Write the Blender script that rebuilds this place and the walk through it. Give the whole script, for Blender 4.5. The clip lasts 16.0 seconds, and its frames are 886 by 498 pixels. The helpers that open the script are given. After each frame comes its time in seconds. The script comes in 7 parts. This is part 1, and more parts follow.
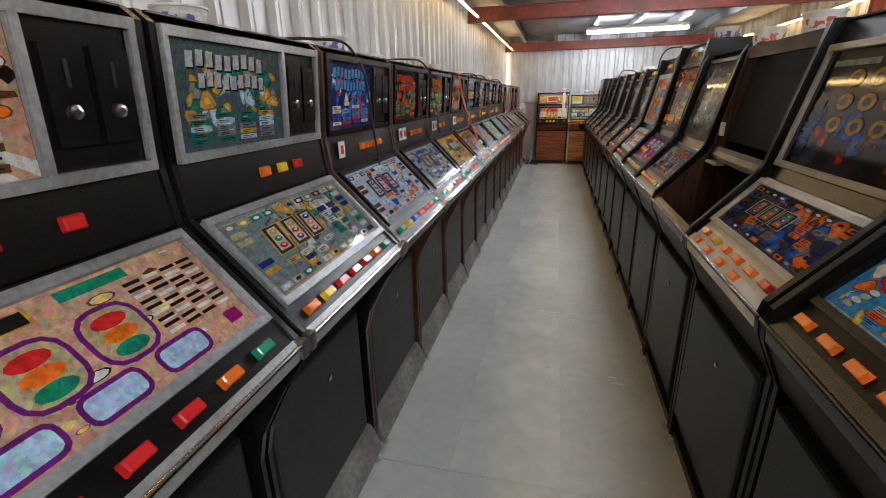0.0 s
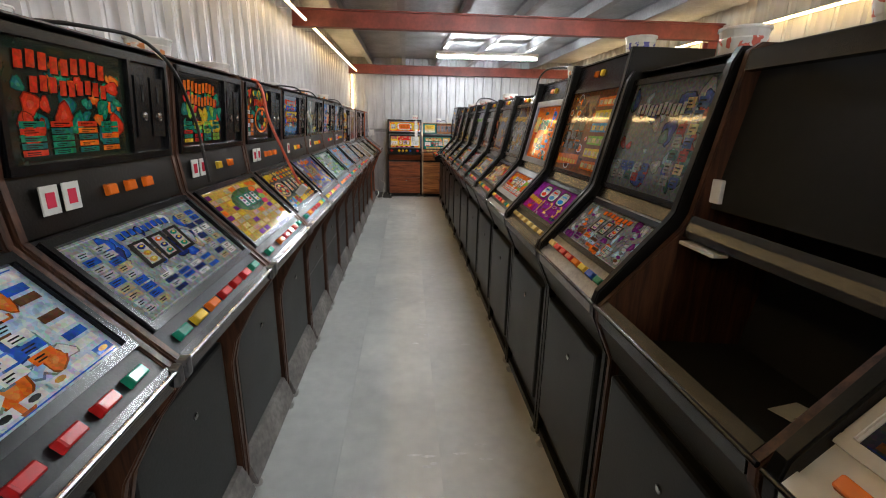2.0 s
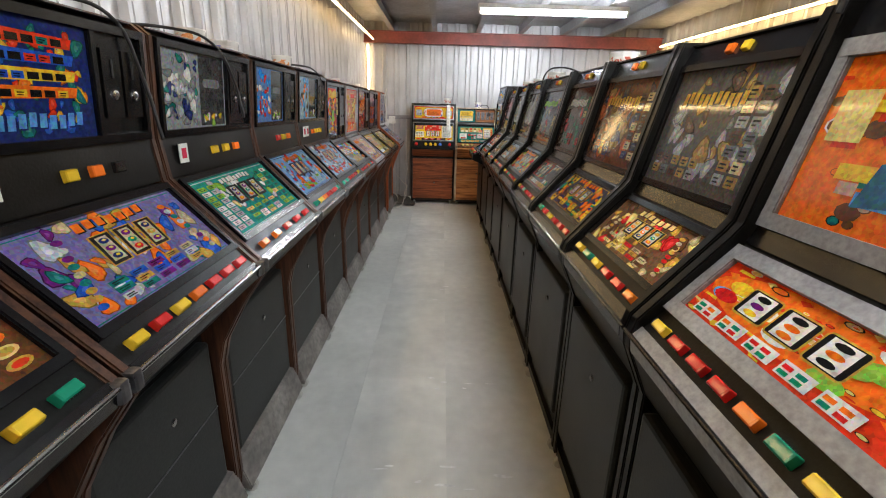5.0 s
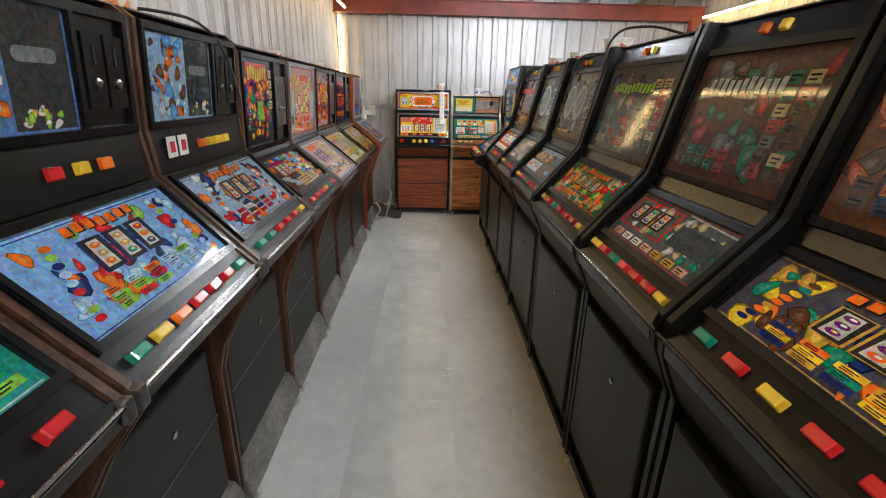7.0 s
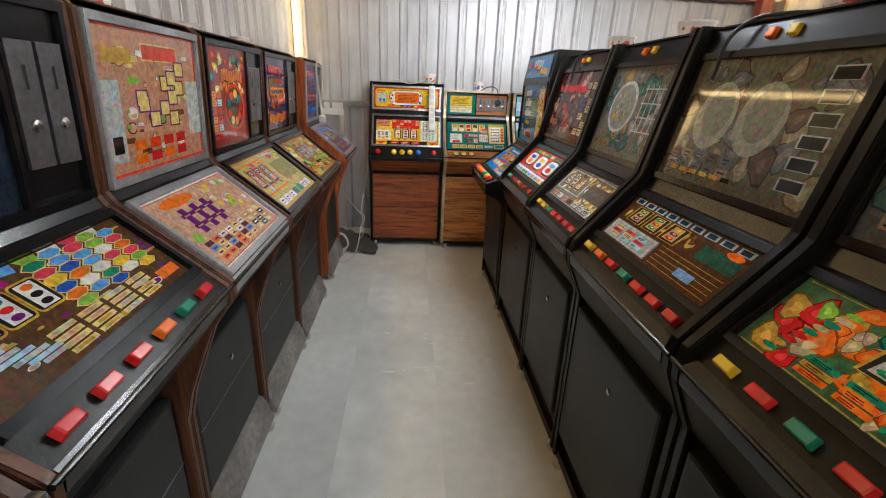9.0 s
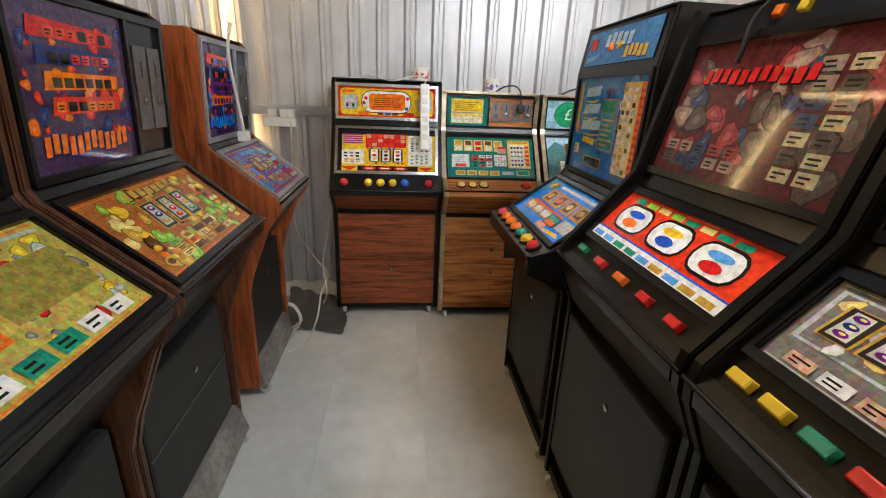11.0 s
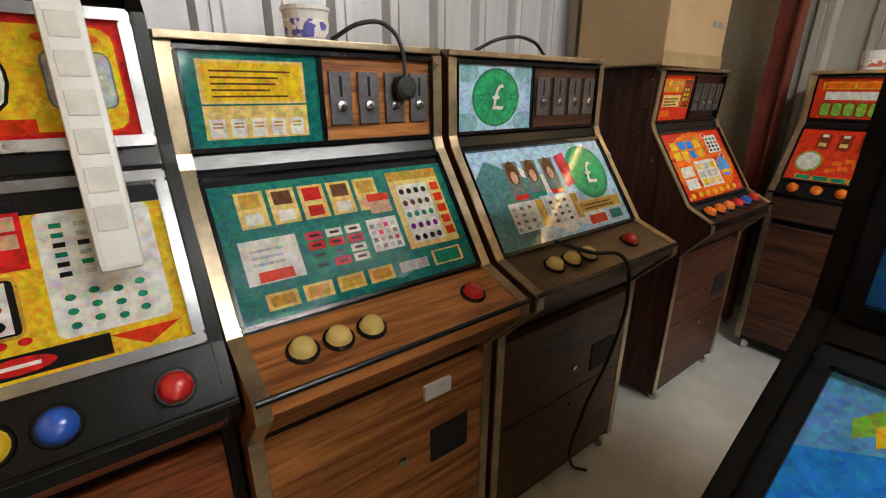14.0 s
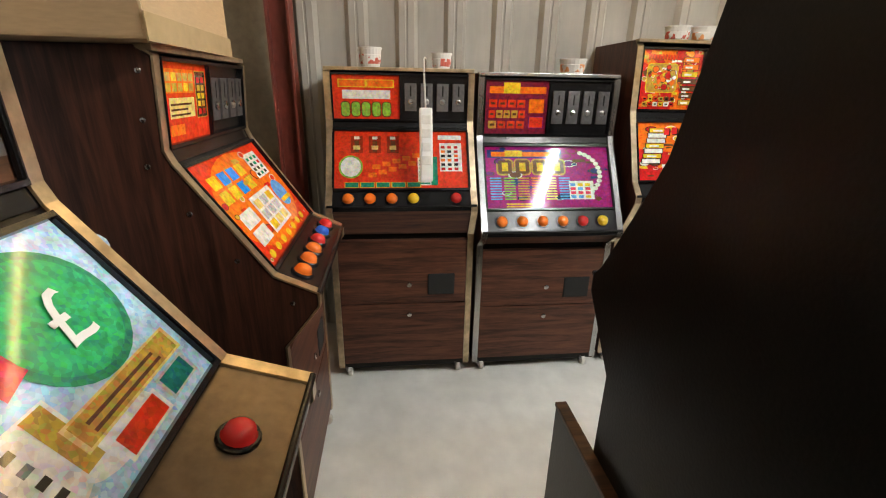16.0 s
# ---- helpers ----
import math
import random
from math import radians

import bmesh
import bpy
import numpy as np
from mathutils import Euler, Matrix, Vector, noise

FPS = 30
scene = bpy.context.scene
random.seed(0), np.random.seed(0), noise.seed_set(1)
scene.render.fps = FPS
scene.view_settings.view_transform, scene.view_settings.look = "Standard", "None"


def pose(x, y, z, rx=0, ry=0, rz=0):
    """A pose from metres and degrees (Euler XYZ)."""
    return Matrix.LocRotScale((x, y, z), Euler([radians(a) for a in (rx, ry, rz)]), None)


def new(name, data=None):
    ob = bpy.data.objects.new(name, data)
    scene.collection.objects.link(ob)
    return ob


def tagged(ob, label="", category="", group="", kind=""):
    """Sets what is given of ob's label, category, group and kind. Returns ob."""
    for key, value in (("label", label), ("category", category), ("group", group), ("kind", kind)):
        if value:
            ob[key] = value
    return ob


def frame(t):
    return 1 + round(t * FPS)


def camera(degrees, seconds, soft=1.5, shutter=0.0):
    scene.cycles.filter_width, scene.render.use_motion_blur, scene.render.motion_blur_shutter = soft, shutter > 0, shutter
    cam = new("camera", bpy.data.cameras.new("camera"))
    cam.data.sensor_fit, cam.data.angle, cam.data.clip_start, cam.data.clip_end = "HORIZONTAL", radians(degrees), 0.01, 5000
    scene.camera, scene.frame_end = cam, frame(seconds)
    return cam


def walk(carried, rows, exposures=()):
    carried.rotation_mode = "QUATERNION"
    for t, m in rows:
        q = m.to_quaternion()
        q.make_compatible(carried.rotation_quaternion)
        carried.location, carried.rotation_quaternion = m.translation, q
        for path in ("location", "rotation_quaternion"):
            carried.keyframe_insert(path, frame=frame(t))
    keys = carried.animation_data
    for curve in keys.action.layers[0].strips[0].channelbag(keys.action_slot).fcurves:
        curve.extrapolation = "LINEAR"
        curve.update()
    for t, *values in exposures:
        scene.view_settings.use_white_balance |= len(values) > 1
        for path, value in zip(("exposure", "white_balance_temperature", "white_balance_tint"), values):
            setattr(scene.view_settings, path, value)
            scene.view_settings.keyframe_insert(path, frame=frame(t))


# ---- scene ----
cam = camera(90.0, 16.0, soft=1.1)
METRES, EYE, TILT, LEAN, TURN = 10.64, 1.5, 0.0, 0.0, 14.2
ROWS = [
    (0.0, 0.0, 0.0, 0.0, -0.44, -19.01, 1.27),
    (0.5, 0.0004, 0.0279, 0.0015, -13.48, -16.69, -1.7),
    (1.0, 0.0129, 0.0535, -0.0012, -20.33, -15.58, -2.07),
    (1.5, 0.0252, 0.0858, 0.0006, -19.16, -15.42, -1.35),
    (2.0, 0.0254, 0.1179, -0.0012, -18.68, -15.94, -1.03),
    (2.5, 0.0343, 0.1431, -0.0035, -19.01, -18.1, -0.41),
    (3.0, 0.0479, 0.1728, -0.0034, -17.14, -19.95, -1.06),
    (3.5, 0.0487, 0.2076, -0.0007, -15.87, -18.56, -1.47),
    (4.0, 0.0613, 0.241, -0.0026, -17.56, -18.31, -0.56),
    (4.5, 0.0747, 0.2738, -0.0021, -14.04, -17.7, -1.55),
    (7.0, 0.1077, 0.4351, -0.0017, -15.93, -19.26, -1.21),
    (7.5, 0.118, 0.4687, -0.002, -16.04, -19.92, -1.88),
    (8.0, 0.12, 0.5031, -0.0021, -18.13, -20.51, -1.95),
    (8.5, 0.1276, 0.5348, -0.0042, -18.69, -20.97, -2.26),
    (9.0, 0.1379, 0.5678, -0.0003, -18.13, -19.98, -2.32),
    (9.5, 0.1377, 0.6021, 0.0004, -17.95, -18.65, -1.44),
    (12.0, 0.1956, 0.7539, -0.0097, -20.16, -19.29, -2.88),
    (12.5, 0.1994, 0.7844, -0.0105, -19.58, -19.28, -3.12),
    (13.0, 0.207, 0.816, -0.0093, -27.92, -18.7, -1.12),
    (13.5, 0.2217, 0.8431, -0.0114, -36.8, -18.52, -0.61),
    (14.0, 0.2344, 0.8696, -0.0111, -51.05, -19.81, -0.23),
    (14.5, 0.2503, 0.8846, -0.0113, -70.69, -21.66, 0.8),
    (15.0, 0.2709, 0.8879, -0.0117, -84.01, -21.24, -1.88),
    (15.5, 0.2899, 0.8905, -0.0118, -102.59, -20.51, -2.37),
    (16.0, 0.3137, 0.8964, -0.0094, -110.33, -20.16, -1.02),
]
walk(cam, [(t, pose(0, 0, EYE, TILT, LEAN, TURN) @ pose(METRES * x, METRES * y, METRES * z, 90 + pitch, roll, yaw)) for t, x, y, z, yaw, pitch, roll in ROWS],
     exposures=[(0.0, 0.47, 6450, 10), (1.0, 0.55, 6450, 10), (2.0, 0.56, 6450, 10), (3.0, 0.73, 6450, 10), (4.5, 0.72, 6450, 10), (7.0, 0.75, 6500, 10), (9.5, 0.72, 6500, 10), (12.0, 0.52, 6700, 10), (13.0, 0.22, 6800, 10), (14.0, 0.42, 7050, 10), (15.0, 0.76, 7450, 10), (16.0, 1.0, 7100, 10)])

# ---- world and lights ----
world = bpy.data.worlds.new("world")
scene.world = world
world.use_nodes = True
world.node_tree.nodes["Background"].inputs[0].default_value = (0.5, 0.55, 0.6, 1)
world.node_tree.nodes["Background"].inputs[1].default_value = 0.05

XL, XR, YN, YE, ZC = -1.2, 3.4, -2.2, 11.0, 2.62


# ---- materials ----
def mat(name, col, rough=0.5, metal=0.0, grain=0.12, scale=30.0, bump=0.1, coat=0.0, stain=0.15, stain_scale=2.5, stretch=(1, 1, 1), dark=0.5, spec=0.5):
    """Painted, moulded or metal surface with fine grain and broad stains."""
    m = bpy.data.materials.new(name)
    m.use_nodes = True
    nt = m.node_tree
    nd, ln = nt.nodes, nt.links
    b = nd["Principled BSDF"]
    b.inputs["Roughness"].default_value = rough
    b.inputs["Metallic"].default_value = metal
    b.inputs["Coat Weight"].default_value = coat
    b.inputs["Coat Roughness"].default_value = 0.06
    b.inputs["Specular IOR Level"].default_value = spec
    tc = nd.new("ShaderNodeTexCoord")
    mp = nd.new("ShaderNodeMapping")
    mp.inputs["Scale"].default_value = stretch
    ln.new(tc.outputs["Object"], mp.inputs["Vector"])
    n1 = nd.new("ShaderNodeTexNoise")
    n1.inputs["Scale"].default_value = scale
    n1.inputs["Detail"].default_value = 6
    ln.new(mp.outputs[0], n1.inputs["Vector"])
    n2 = nd.new("ShaderNodeTexNoise")
    n2.inputs["Scale"].default_value = stain_scale
    n2.inputs["Detail"].default_value = 5
    ln.new(tc.outputs["Object"], n2.inputs["Vector"])
    r1 = nd.new("ShaderNodeMapRange")
    r1.inputs["From Min"].default_value, r1.inputs["From Max"].default_value = 0.3, 0.7
    r1.inputs["To Min"].default_value, r1.inputs["To Max"].default_value = 1 - grain, 1 + grain
    ln.new(n1.outputs[0], r1.inputs["Value"])
    r2 = nd.new("ShaderNodeMapRange")
    r2.inputs["From Min"].default_value, r2.inputs["From Max"].default_value = 0.35, 0.7
    r2.inputs["To Min"].default_value, r2.inputs["To Max"].default_value = 1 - stain, 1 + stain * dark
    ln.new(n2.outputs[0], r2.inputs["Value"])
    mu = nd.new("ShaderNodeMath")
    mu.operation = "MULTIPLY"
    ln.new(r1.outputs[0], mu.inputs[0])
    ln.new(r2.outputs[0], mu.inputs[1])
    mx = nd.new("ShaderNodeVectorMath")
    mx.operation = "SCALE"
    mx.inputs[0].default_value = col
    ln.new(mu.outputs[0], mx.inputs["Scale"])
    ln.new(mx.outputs[0], b.inputs["Base Color"])
    rr = nd.new("ShaderNodeMapRange")
    rr.inputs["To Min"].default_value, rr.inputs["To Max"].default_value = rough * 0.8, min(1, rough * 1.25)
    ln.new(n2.outputs[0], rr.inputs["Value"])
    ln.new(rr.outputs[0], b.inputs["Roughness"])
    if bump:
        bp = nd.new("ShaderNodeBump")
        bp.inputs["Strength"].default_value = bump
        bp.inputs["Distance"].default_value = 0.002
        ln.new(n1.outputs[0], bp.inputs["Height"])
        ln.new(bp.outputs[0], b.inputs["Normal"])
    return m


def wood(name, dark, light, rough=0.42, scale=9.0, along="x", coat=0.0):
    """Wood-print laminate with long streaks of grain."""
    m = bpy.data.materials.new(name)
    m.use_nodes = True
    nt = m.node_tree
    nd, ln = nt.nodes, nt.links
    b = nd["Principled BSDF"]
    b.inputs["Roughness"].default_value = rough
    b.inputs["Coat Weight"].default_value = coat
    b.inputs["Coat Roughness"].default_value = 0.15
    b.inputs["Specular IOR Level"].default_value = 0.3
    tc = nd.new("ShaderNodeTexCoord")
    mp = nd.new("ShaderNodeMapping")
    mp.inputs["Scale"].default_value = (1.0, 14, 14) if along == "x" else (14, 14, 1.0)
    ln.new(tc.outputs["Object"], mp.inputs["Vector"])
    n1 = nd.new("ShaderNodeTexNoise")
    n1.inputs["Scale"].default_value = scale * 0.35
    n1.inputs["Detail"].default_value = 8
    n1.inputs["Distortion"].default_value = 0.8
    ln.new(mp.outputs[0], n1.inputs["Vector"])
    n2 = nd.new("ShaderNodeTexNoise")
    n2.inputs["Scale"].default_value = scale * 2.2
    n2.inputs["Detail"].default_value = 4
    ln.new(mp.outputs[0], n2.inputs["Vector"])
    ad = nd.new("ShaderNodeMath")
    ad.operation = "MULTIPLY_ADD"
    ad.inputs[1].default_value = 0.35
    ln.new(n2.outputs[0], ad.inputs[0])
    ln.new(n1.outputs[0], ad.inputs[2])
    cr = nd.new("ShaderNodeValToRGB")
    cr.color_ramp.elements[0].position, cr.color_ramp.elements[0].color = 0.5, (*dark, 1)
    cr.color_ramp.elements[1].position, cr.color_ramp.elements[1].color = 0.82, (*light, 1)
    ln.new(ad.outputs[0], cr.inputs[0])
    ln.new(cr.outputs[0], b.inputs["Base Color"])
    bp = nd.new("ShaderNodeBump")
    bp.inputs["Strength"].default_value, bp.inputs["Distance"].default_value = 0.08, 0.001
    ln.new(n2.outputs[0], bp.inputs["Height"])
    ln.new(bp.outputs[0], b.inputs["Normal"])
    return m


def printed(name, rough=0.25, coat=1.0):
    """Screen-printed glass: the print's colours come with the mesh, under a glossy pane."""
    m = bpy.data.materials.new(name)
    m.use_nodes = True
    nt = m.node_tree
    nd, ln = nt.nodes, nt.links
    b = nd["Principled BSDF"]
    at = nd.new("ShaderNodeAttribute")
    at.attribute_name = "print"
    tc = nd.new("ShaderNodeTexCoord")
    n1 = nd.new("ShaderNodeTexNoise")
    n1.inputs["Scale"].default_value, n1.inputs["Detail"].default_value = 45, 5
    ln.new(tc.outputs["Object"], n1.inputs["Vector"])
    r1 = nd.new("ShaderNodeMapRange")
    r1.inputs["From Min"].default_value, r1.inputs["From Max"].default_value = 0.3, 0.7
    r1.inputs["To Min"].default_value, r1.inputs["To Max"].default_value = 0.72, 1.16
    ln.new(n1.outputs[0], r1.inputs["Value"])
    mx = nd.new("ShaderNodeVectorMath")
    mx.operation = "SCALE"
    ln.new(at.outputs["Color"], mx.inputs[0])
    ln.new(r1.outputs[0], mx.inputs["Scale"])
    vo = nd.new("ShaderNodeTexVoronoi")
    vo.inputs["Scale"].default_value = 150
    ln.new(tc.outputs["Object"], vo.inputs["Vector"])
    mi = nd.new("ShaderNodeMix")
    mi.data_type, mi.blend_type = "RGBA", "OVERLAY"
    mi.inputs["Factor"].default_value = 0.3
    ln.new(mx.outputs[0], mi.inputs["A"])
    ln.new(vo.outputs["Color"], mi.inputs["B"])
    ln.new(mi.outputs["Result"], b.inputs["Base Color"])
    b.inputs["Specular IOR Level"].default_value = 0.0
    n2 = nd.new("ShaderNodeTexNoise")
    n2.inputs["Scale"].default_value, n2.inputs["Detail"].default_value = 7, 6
    ln.new(tc.outputs["Object"], n2.inputs["Vector"])
    r2 = nd.new("ShaderNodeMapRange")
    r2.inputs["To Min"].default_value, r2.inputs["To Max"].default_value = 0.03, 0.12
    ln.new(n2.outputs[0], r2.inputs["Value"])
    b.inputs["Roughness"].default_value = rough
    b.inputs["Coat Weight"].default_value = coat
    ln.new(r2.outputs[0], b.inputs["Coat Roughness"])
    return m


def glow(name, col, strength):
    m = bpy.data.materials.new(name)
    m.use_nodes = True
    b = m.node_tree.nodes["Principled BSDF"]
    b.inputs["Base Color"].default_value = (*col, 1)
    b.inputs["Emission Color"].default_value = (*col, 1)
    b.inputs["Emission Strength"].default_value = strength
    return m


M = {}
M["black"] = mat("black vinyl", (0.007, 0.0065, 0.006), 0.3, spec=0.2, grain=0.3, scale=160, bump=0.2, stain=0.3, stain_scale=5)
M["void"] = mat("dark inside", (0.008, 0.008, 0.008), 0.8)
M["satin"] = mat("worn black moulding", (0.008, 0.008, 0.009), 0.22, spec=0.4, grain=0.35, scale=60, stain=0.4, stain_scale=9, bump=0.15)
M["grey"] = mat("grey silver moulding", (0.36, 0.36, 0.37), 0.36, metal=0.35, grain=0.2, scale=90, stain=0.3, stain_scale=6)
M["door"] = mat("charcoal painted steel door", (0.019, 0.020, 0.019), 0.42, spec=0.22, grain=0.25, scale=120, stain=0.3, stain_scale=4, bump=0.15)
M["door_black"] = mat("black painted steel door", (0.012, 0.012, 0.011), 0.35, spec=0.28, grain=0.3, scale=120, stain=0.4, stain_scale=4, bump=0.15)
M["kick"] = mat("scuffed kick plate", (0.25, 0.225, 0.205), 0.55, grain=0.25, scale=40, stain=0.4, stain_scale=6)
M["brown"] = wood("dark brown laminate", (0.024, 0.009, 0.005), (0.09, 0.036, 0.018), along="z")
M["brownx"] = wood("brown laminate", (0.03, 0.012, 0.007), (0.10, 0.042, 0.022))
M["red_wood"] = wood("reddish wood laminate", (0.10, 0.023, 0.007), (0.36, 0.095, 0.032))
M["brown_side"] = wood("brown side laminate", (0.035, 0.012, 0.006), (0.13, 0.05, 0.024), along="z")
M["red_side"] = wood("reddish side laminate", (0.13, 0.028, 0.008), (0.40, 0.10, 0.028), along="z")
M["dark_side"] = wood("dark mahogany side laminate", (0.026, 0.009, 0.006), (0.085, 0.03, 0.018), along="z")
M["teak"] = wood("teak laminate", (0.14, 0.04, 0.01), (0.52, 0.20, 0.06), scale=7)
M["dark_wood"] = wood("dark mahogany laminate", (0.032, 0.011, 0.007), (0.12, 0.045, 0.026))
M["gold"] = mat("worn brass trim", (0.62, 0.50, 0.33), 0.3, metal=0.9, grain=0.2, scale=40, stain=0.35, stain_scale=8)
M["chrome"] = mat("dull chrome", (0.46, 0.46, 0.46), 0.25, metal=1.0, grain=0.15, scale=30)
M["steel"] = mat("brushed steel", (0.17, 0.17, 0.18), 0.35, metal=0.8, grain=0.2, scale=70)
M["white"] = mat("white plastic", (0.78, 0.77, 0.73), 0.4, grain=0.05, stain=0.1)
M["brass_deck"] = mat("bronze deck", (0.17, 0.12, 0.075), 0.3, metal=0.6, grain=0.15, scale=50)
M["print"] = printed("printed glass")
M["caster"] = mat("caster wheel", (0.62, 0.60, 0.55), 0.5)
M["rubber"] = mat("black cable", (0.012, 0.012, 0.012), 0.5)
M["ivory"] = mat("ivory cable", (0.66, 0.64, 0.58), 0.5)
M["cable_red"] = mat("orange cable", (0.6, 0.09, 0.035), 0.5)
M["cloth"] = mat("grey cloth", (0.07, 0.065, 0.06), 0.95, bump=0.6, scale=25)
M["card"] = mat("brown cardboard", (0.42, 0.28, 0.15), 0.85, grain=0.08, stain=0.15, stretch=(1, 1, 6))
M["tape"] = mat("parcel tape", (0.40, 0.28, 0.14), 0.2)
M["board"] = mat("beige board", (0.36, 0.29, 0.19), 0.8, stain=0.35)
M["floor"] = mat("grey vinyl floor", (0.72, 0.72, 0.68), 0.42, grain=0.06, scale=14, bump=0.04, stain=0.14, stain_scale=1.1, spec=0.35)
M["floor_b"] = mat("worn grey vinyl floor", (0.75, 0.745, 0.70), 0.45, grain=0.08, scale=9, bump=0.04, stain=0.16, stain_scale=1.7, spec=0.35)
M["scuff"] = mat("pale scuffs", (0.82, 0.82, 0.80), 0.7, grain=0.2)
M["sheet"] = mat("galvanised wall sheet", (0.52, 0.525, 0.54), 0.42, metal=0.25, grain=0.1, scale=18, bump=0.03, stain=0.22, stain_scale=1.6, stretch=(1, 1, 0.15))
M["sheet_east"] = mat("pale cream wall sheet", (0.47, 0.45, 0.40), 0.5, grain=0.08, scale=18, bump=0.03, stain=0.25, stain_scale=1.4, stretch=(1, 1, 0.15))
M["ceil"] = mat("grey roof lining", (0.42, 0.43, 0.44), 0.6, stain=0.25)
M["beam"] = mat("red oxide steel", (0.23, 0.045, 0.03), 0.5, grain=0.15, stain=0.35, stain_scale=4)
M["purlin"] = mat("galvanised purlin", (0.36, 0.36, 0.37), 0.45, metal=0.4, stain=0.25)
M["frame_cream"] = mat("cream painted frame", (0.52, 0.47, 0.38), 0.4, grain=0.1, stain=0.3, stain_scale=7)
M["tube"] = glow("tube light", (0.93, 0.97, 1.0), 150.0)
M["led"] = glow("warm led strip", (1.0, 0.68, 0.30), 16.5)

COL = {"red": (0.62, 0.02, 0.02), "orange": (0.85, 0.17, 0.015), "yellow": (0.80, 0.52, 0.03), "green": (0.01, 0.24, 0.14), "blue": (0.02, 0.10, 0.50),
       "cream": (0.78, 0.58, 0.20), "white": (0.78, 0.76, 0.72), "black": (0.012, 0.012, 0.012), "pink": (0.75, 0.05, 0.10), "purple": (0.16, 0.015, 0.18),
       "sky": (0.10, 0.34, 0.72), "lblue": (0.42, 0.62, 0.78), "teal": (0.01, 0.17, 0.15), "gold": (0.55, 0.32, 0.05), "brown": (0.13, 0.05, 0.02),
       "grey": (0.20, 0.21, 0.22), "lgrey": (0.48, 0.49, 0.50), "peach": (0.62, 0.36, 0.24), "magenta": (0.34, 0.01, 0.16), "navy": (0.015, 0.03, 0.15),
       "lime": (0.25, 0.5, 0.06), "azure": (0.01, 0.25, 0.82), "ltan": (0.5, 0.4, 0.22), "scarlet": (0.72, 0.045, 0.015)}
M["b_gold"] = mat("golden printed ink", (0.85, 0.36, 0.03), 0.4, grain=0.08, stain=0.1, bump=0.0)
for k in ("red", "orange", "yellow", "green", "blue", "cream", "white", "pink", "black"):
    M["b_" + k] = mat(k + " button plastic", COL[k], 0.22, grain=0.06, coat=0.4, stain=0.08, bump=0.0)


# ---- mesh helpers ----
def part(name, bm, material, parent, label=""):
    me = bpy.data.meshes.new(name)
    bm.normal_update()
    bm.to_mesh(me)
    bm.free()
    ob = new(name, me)
    if material is not None:
        me.materials.append(M[material] if isinstance(material, str) else material)
    if parent is not None:
        ob.parent = parent
    if label:
        ob["label"] = label
    return ob


def thing(name, m, label, category, group="", kind=""):
    e = new(name)
    e.empty_display_size = 0.1
    e.matrix_world = m
    return tagged(e, label, category, group, kind)


def box(bm, x0, y0, z0, x1, y1, z1, bev=0.0):
    vs = [bm.verts.new((x, y, z)) for x in (x0, x1) for y in (y0, y1) for z in (z0, z1)]
    fs = [bm.faces.new([vs[i] for i in f]) for f in ((0, 1, 3, 2), (4, 6, 7, 5), (0, 4, 5, 1), (2, 3, 7, 6), (0, 2, 6, 4), (1, 5, 7, 3))]
    if bev:
        es = {e for f in fs for e in f.edges}
        bmesh.ops.bevel(bm, geom=list(es), offset=bev, segments=2, affect="EDGES", profile=0.6)
    return bm


def boxm(*a, bev=0.0):
    return box(bmesh.new(), *a, bev=bev)


def extrude(poly, x0, x1, bev=0.0):
    """A prism across x from a side outline of (forward, height) pairs."""
    bm = bmesh.new()
    a = [bm.verts.new((x0, -f, z)) for f, z in poly]
    b = [bm.verts.new((x1, -f, z)) for f, z in poly]
    bm.faces.new(a)
    bm.faces.new(b[::-1])
    n = len(poly)
    for i in range(n):
        bm.faces.new((a[i], b[i], b[(i + 1) % n], a[(i + 1) % n]))
    bmesh.ops.recalc_face_normals(bm, faces=bm.faces)
    if bev:
        rim = [e for e in bm.edges if abs(e.verts[0].co.x - e.verts[1].co.x) < 1e-6]
        bmesh.ops.bevel(bm, geom=rim, offset=bev, segments=2, affect="EDGES")
    return bm


def slab(p0, p1, x0, x1, out, thick, bev=0.0):
    """A board between two (forward, height) points, its face set out by `out`, its thickness behind it."""
    d = Vector((p1[0] - p0[0], p1[1] - p0[1])).normalized()
    nrm = Vector((d.y, -d.x))
    if nrm.x < 0:
        nrm = -nrm
    a, b = Vector(p0) + nrm * out, Vector(p1) + nrm * out
    return extrude([a, b, b - nrm * thick, a - nrm * thick], x0, x1, bev)


def frame_of(p0, p1, x, out):
    """Panel axes: origin, up-slope direction and outward normal, as 3D vectors."""
    d = Vector((p1[0] - p0[0], p1[1] - p0[1]))
    ln = d.length
    d.normalize()
    n = Vector((d.y, -d.x))
    if n.x < 0:
        n = -n
    o = Vector(p0) + n * out
    return Vector((x, -o.x, o.y)), Vector((0, -d.x, d.y)), Vector((0, -n.x, n.y)), ln


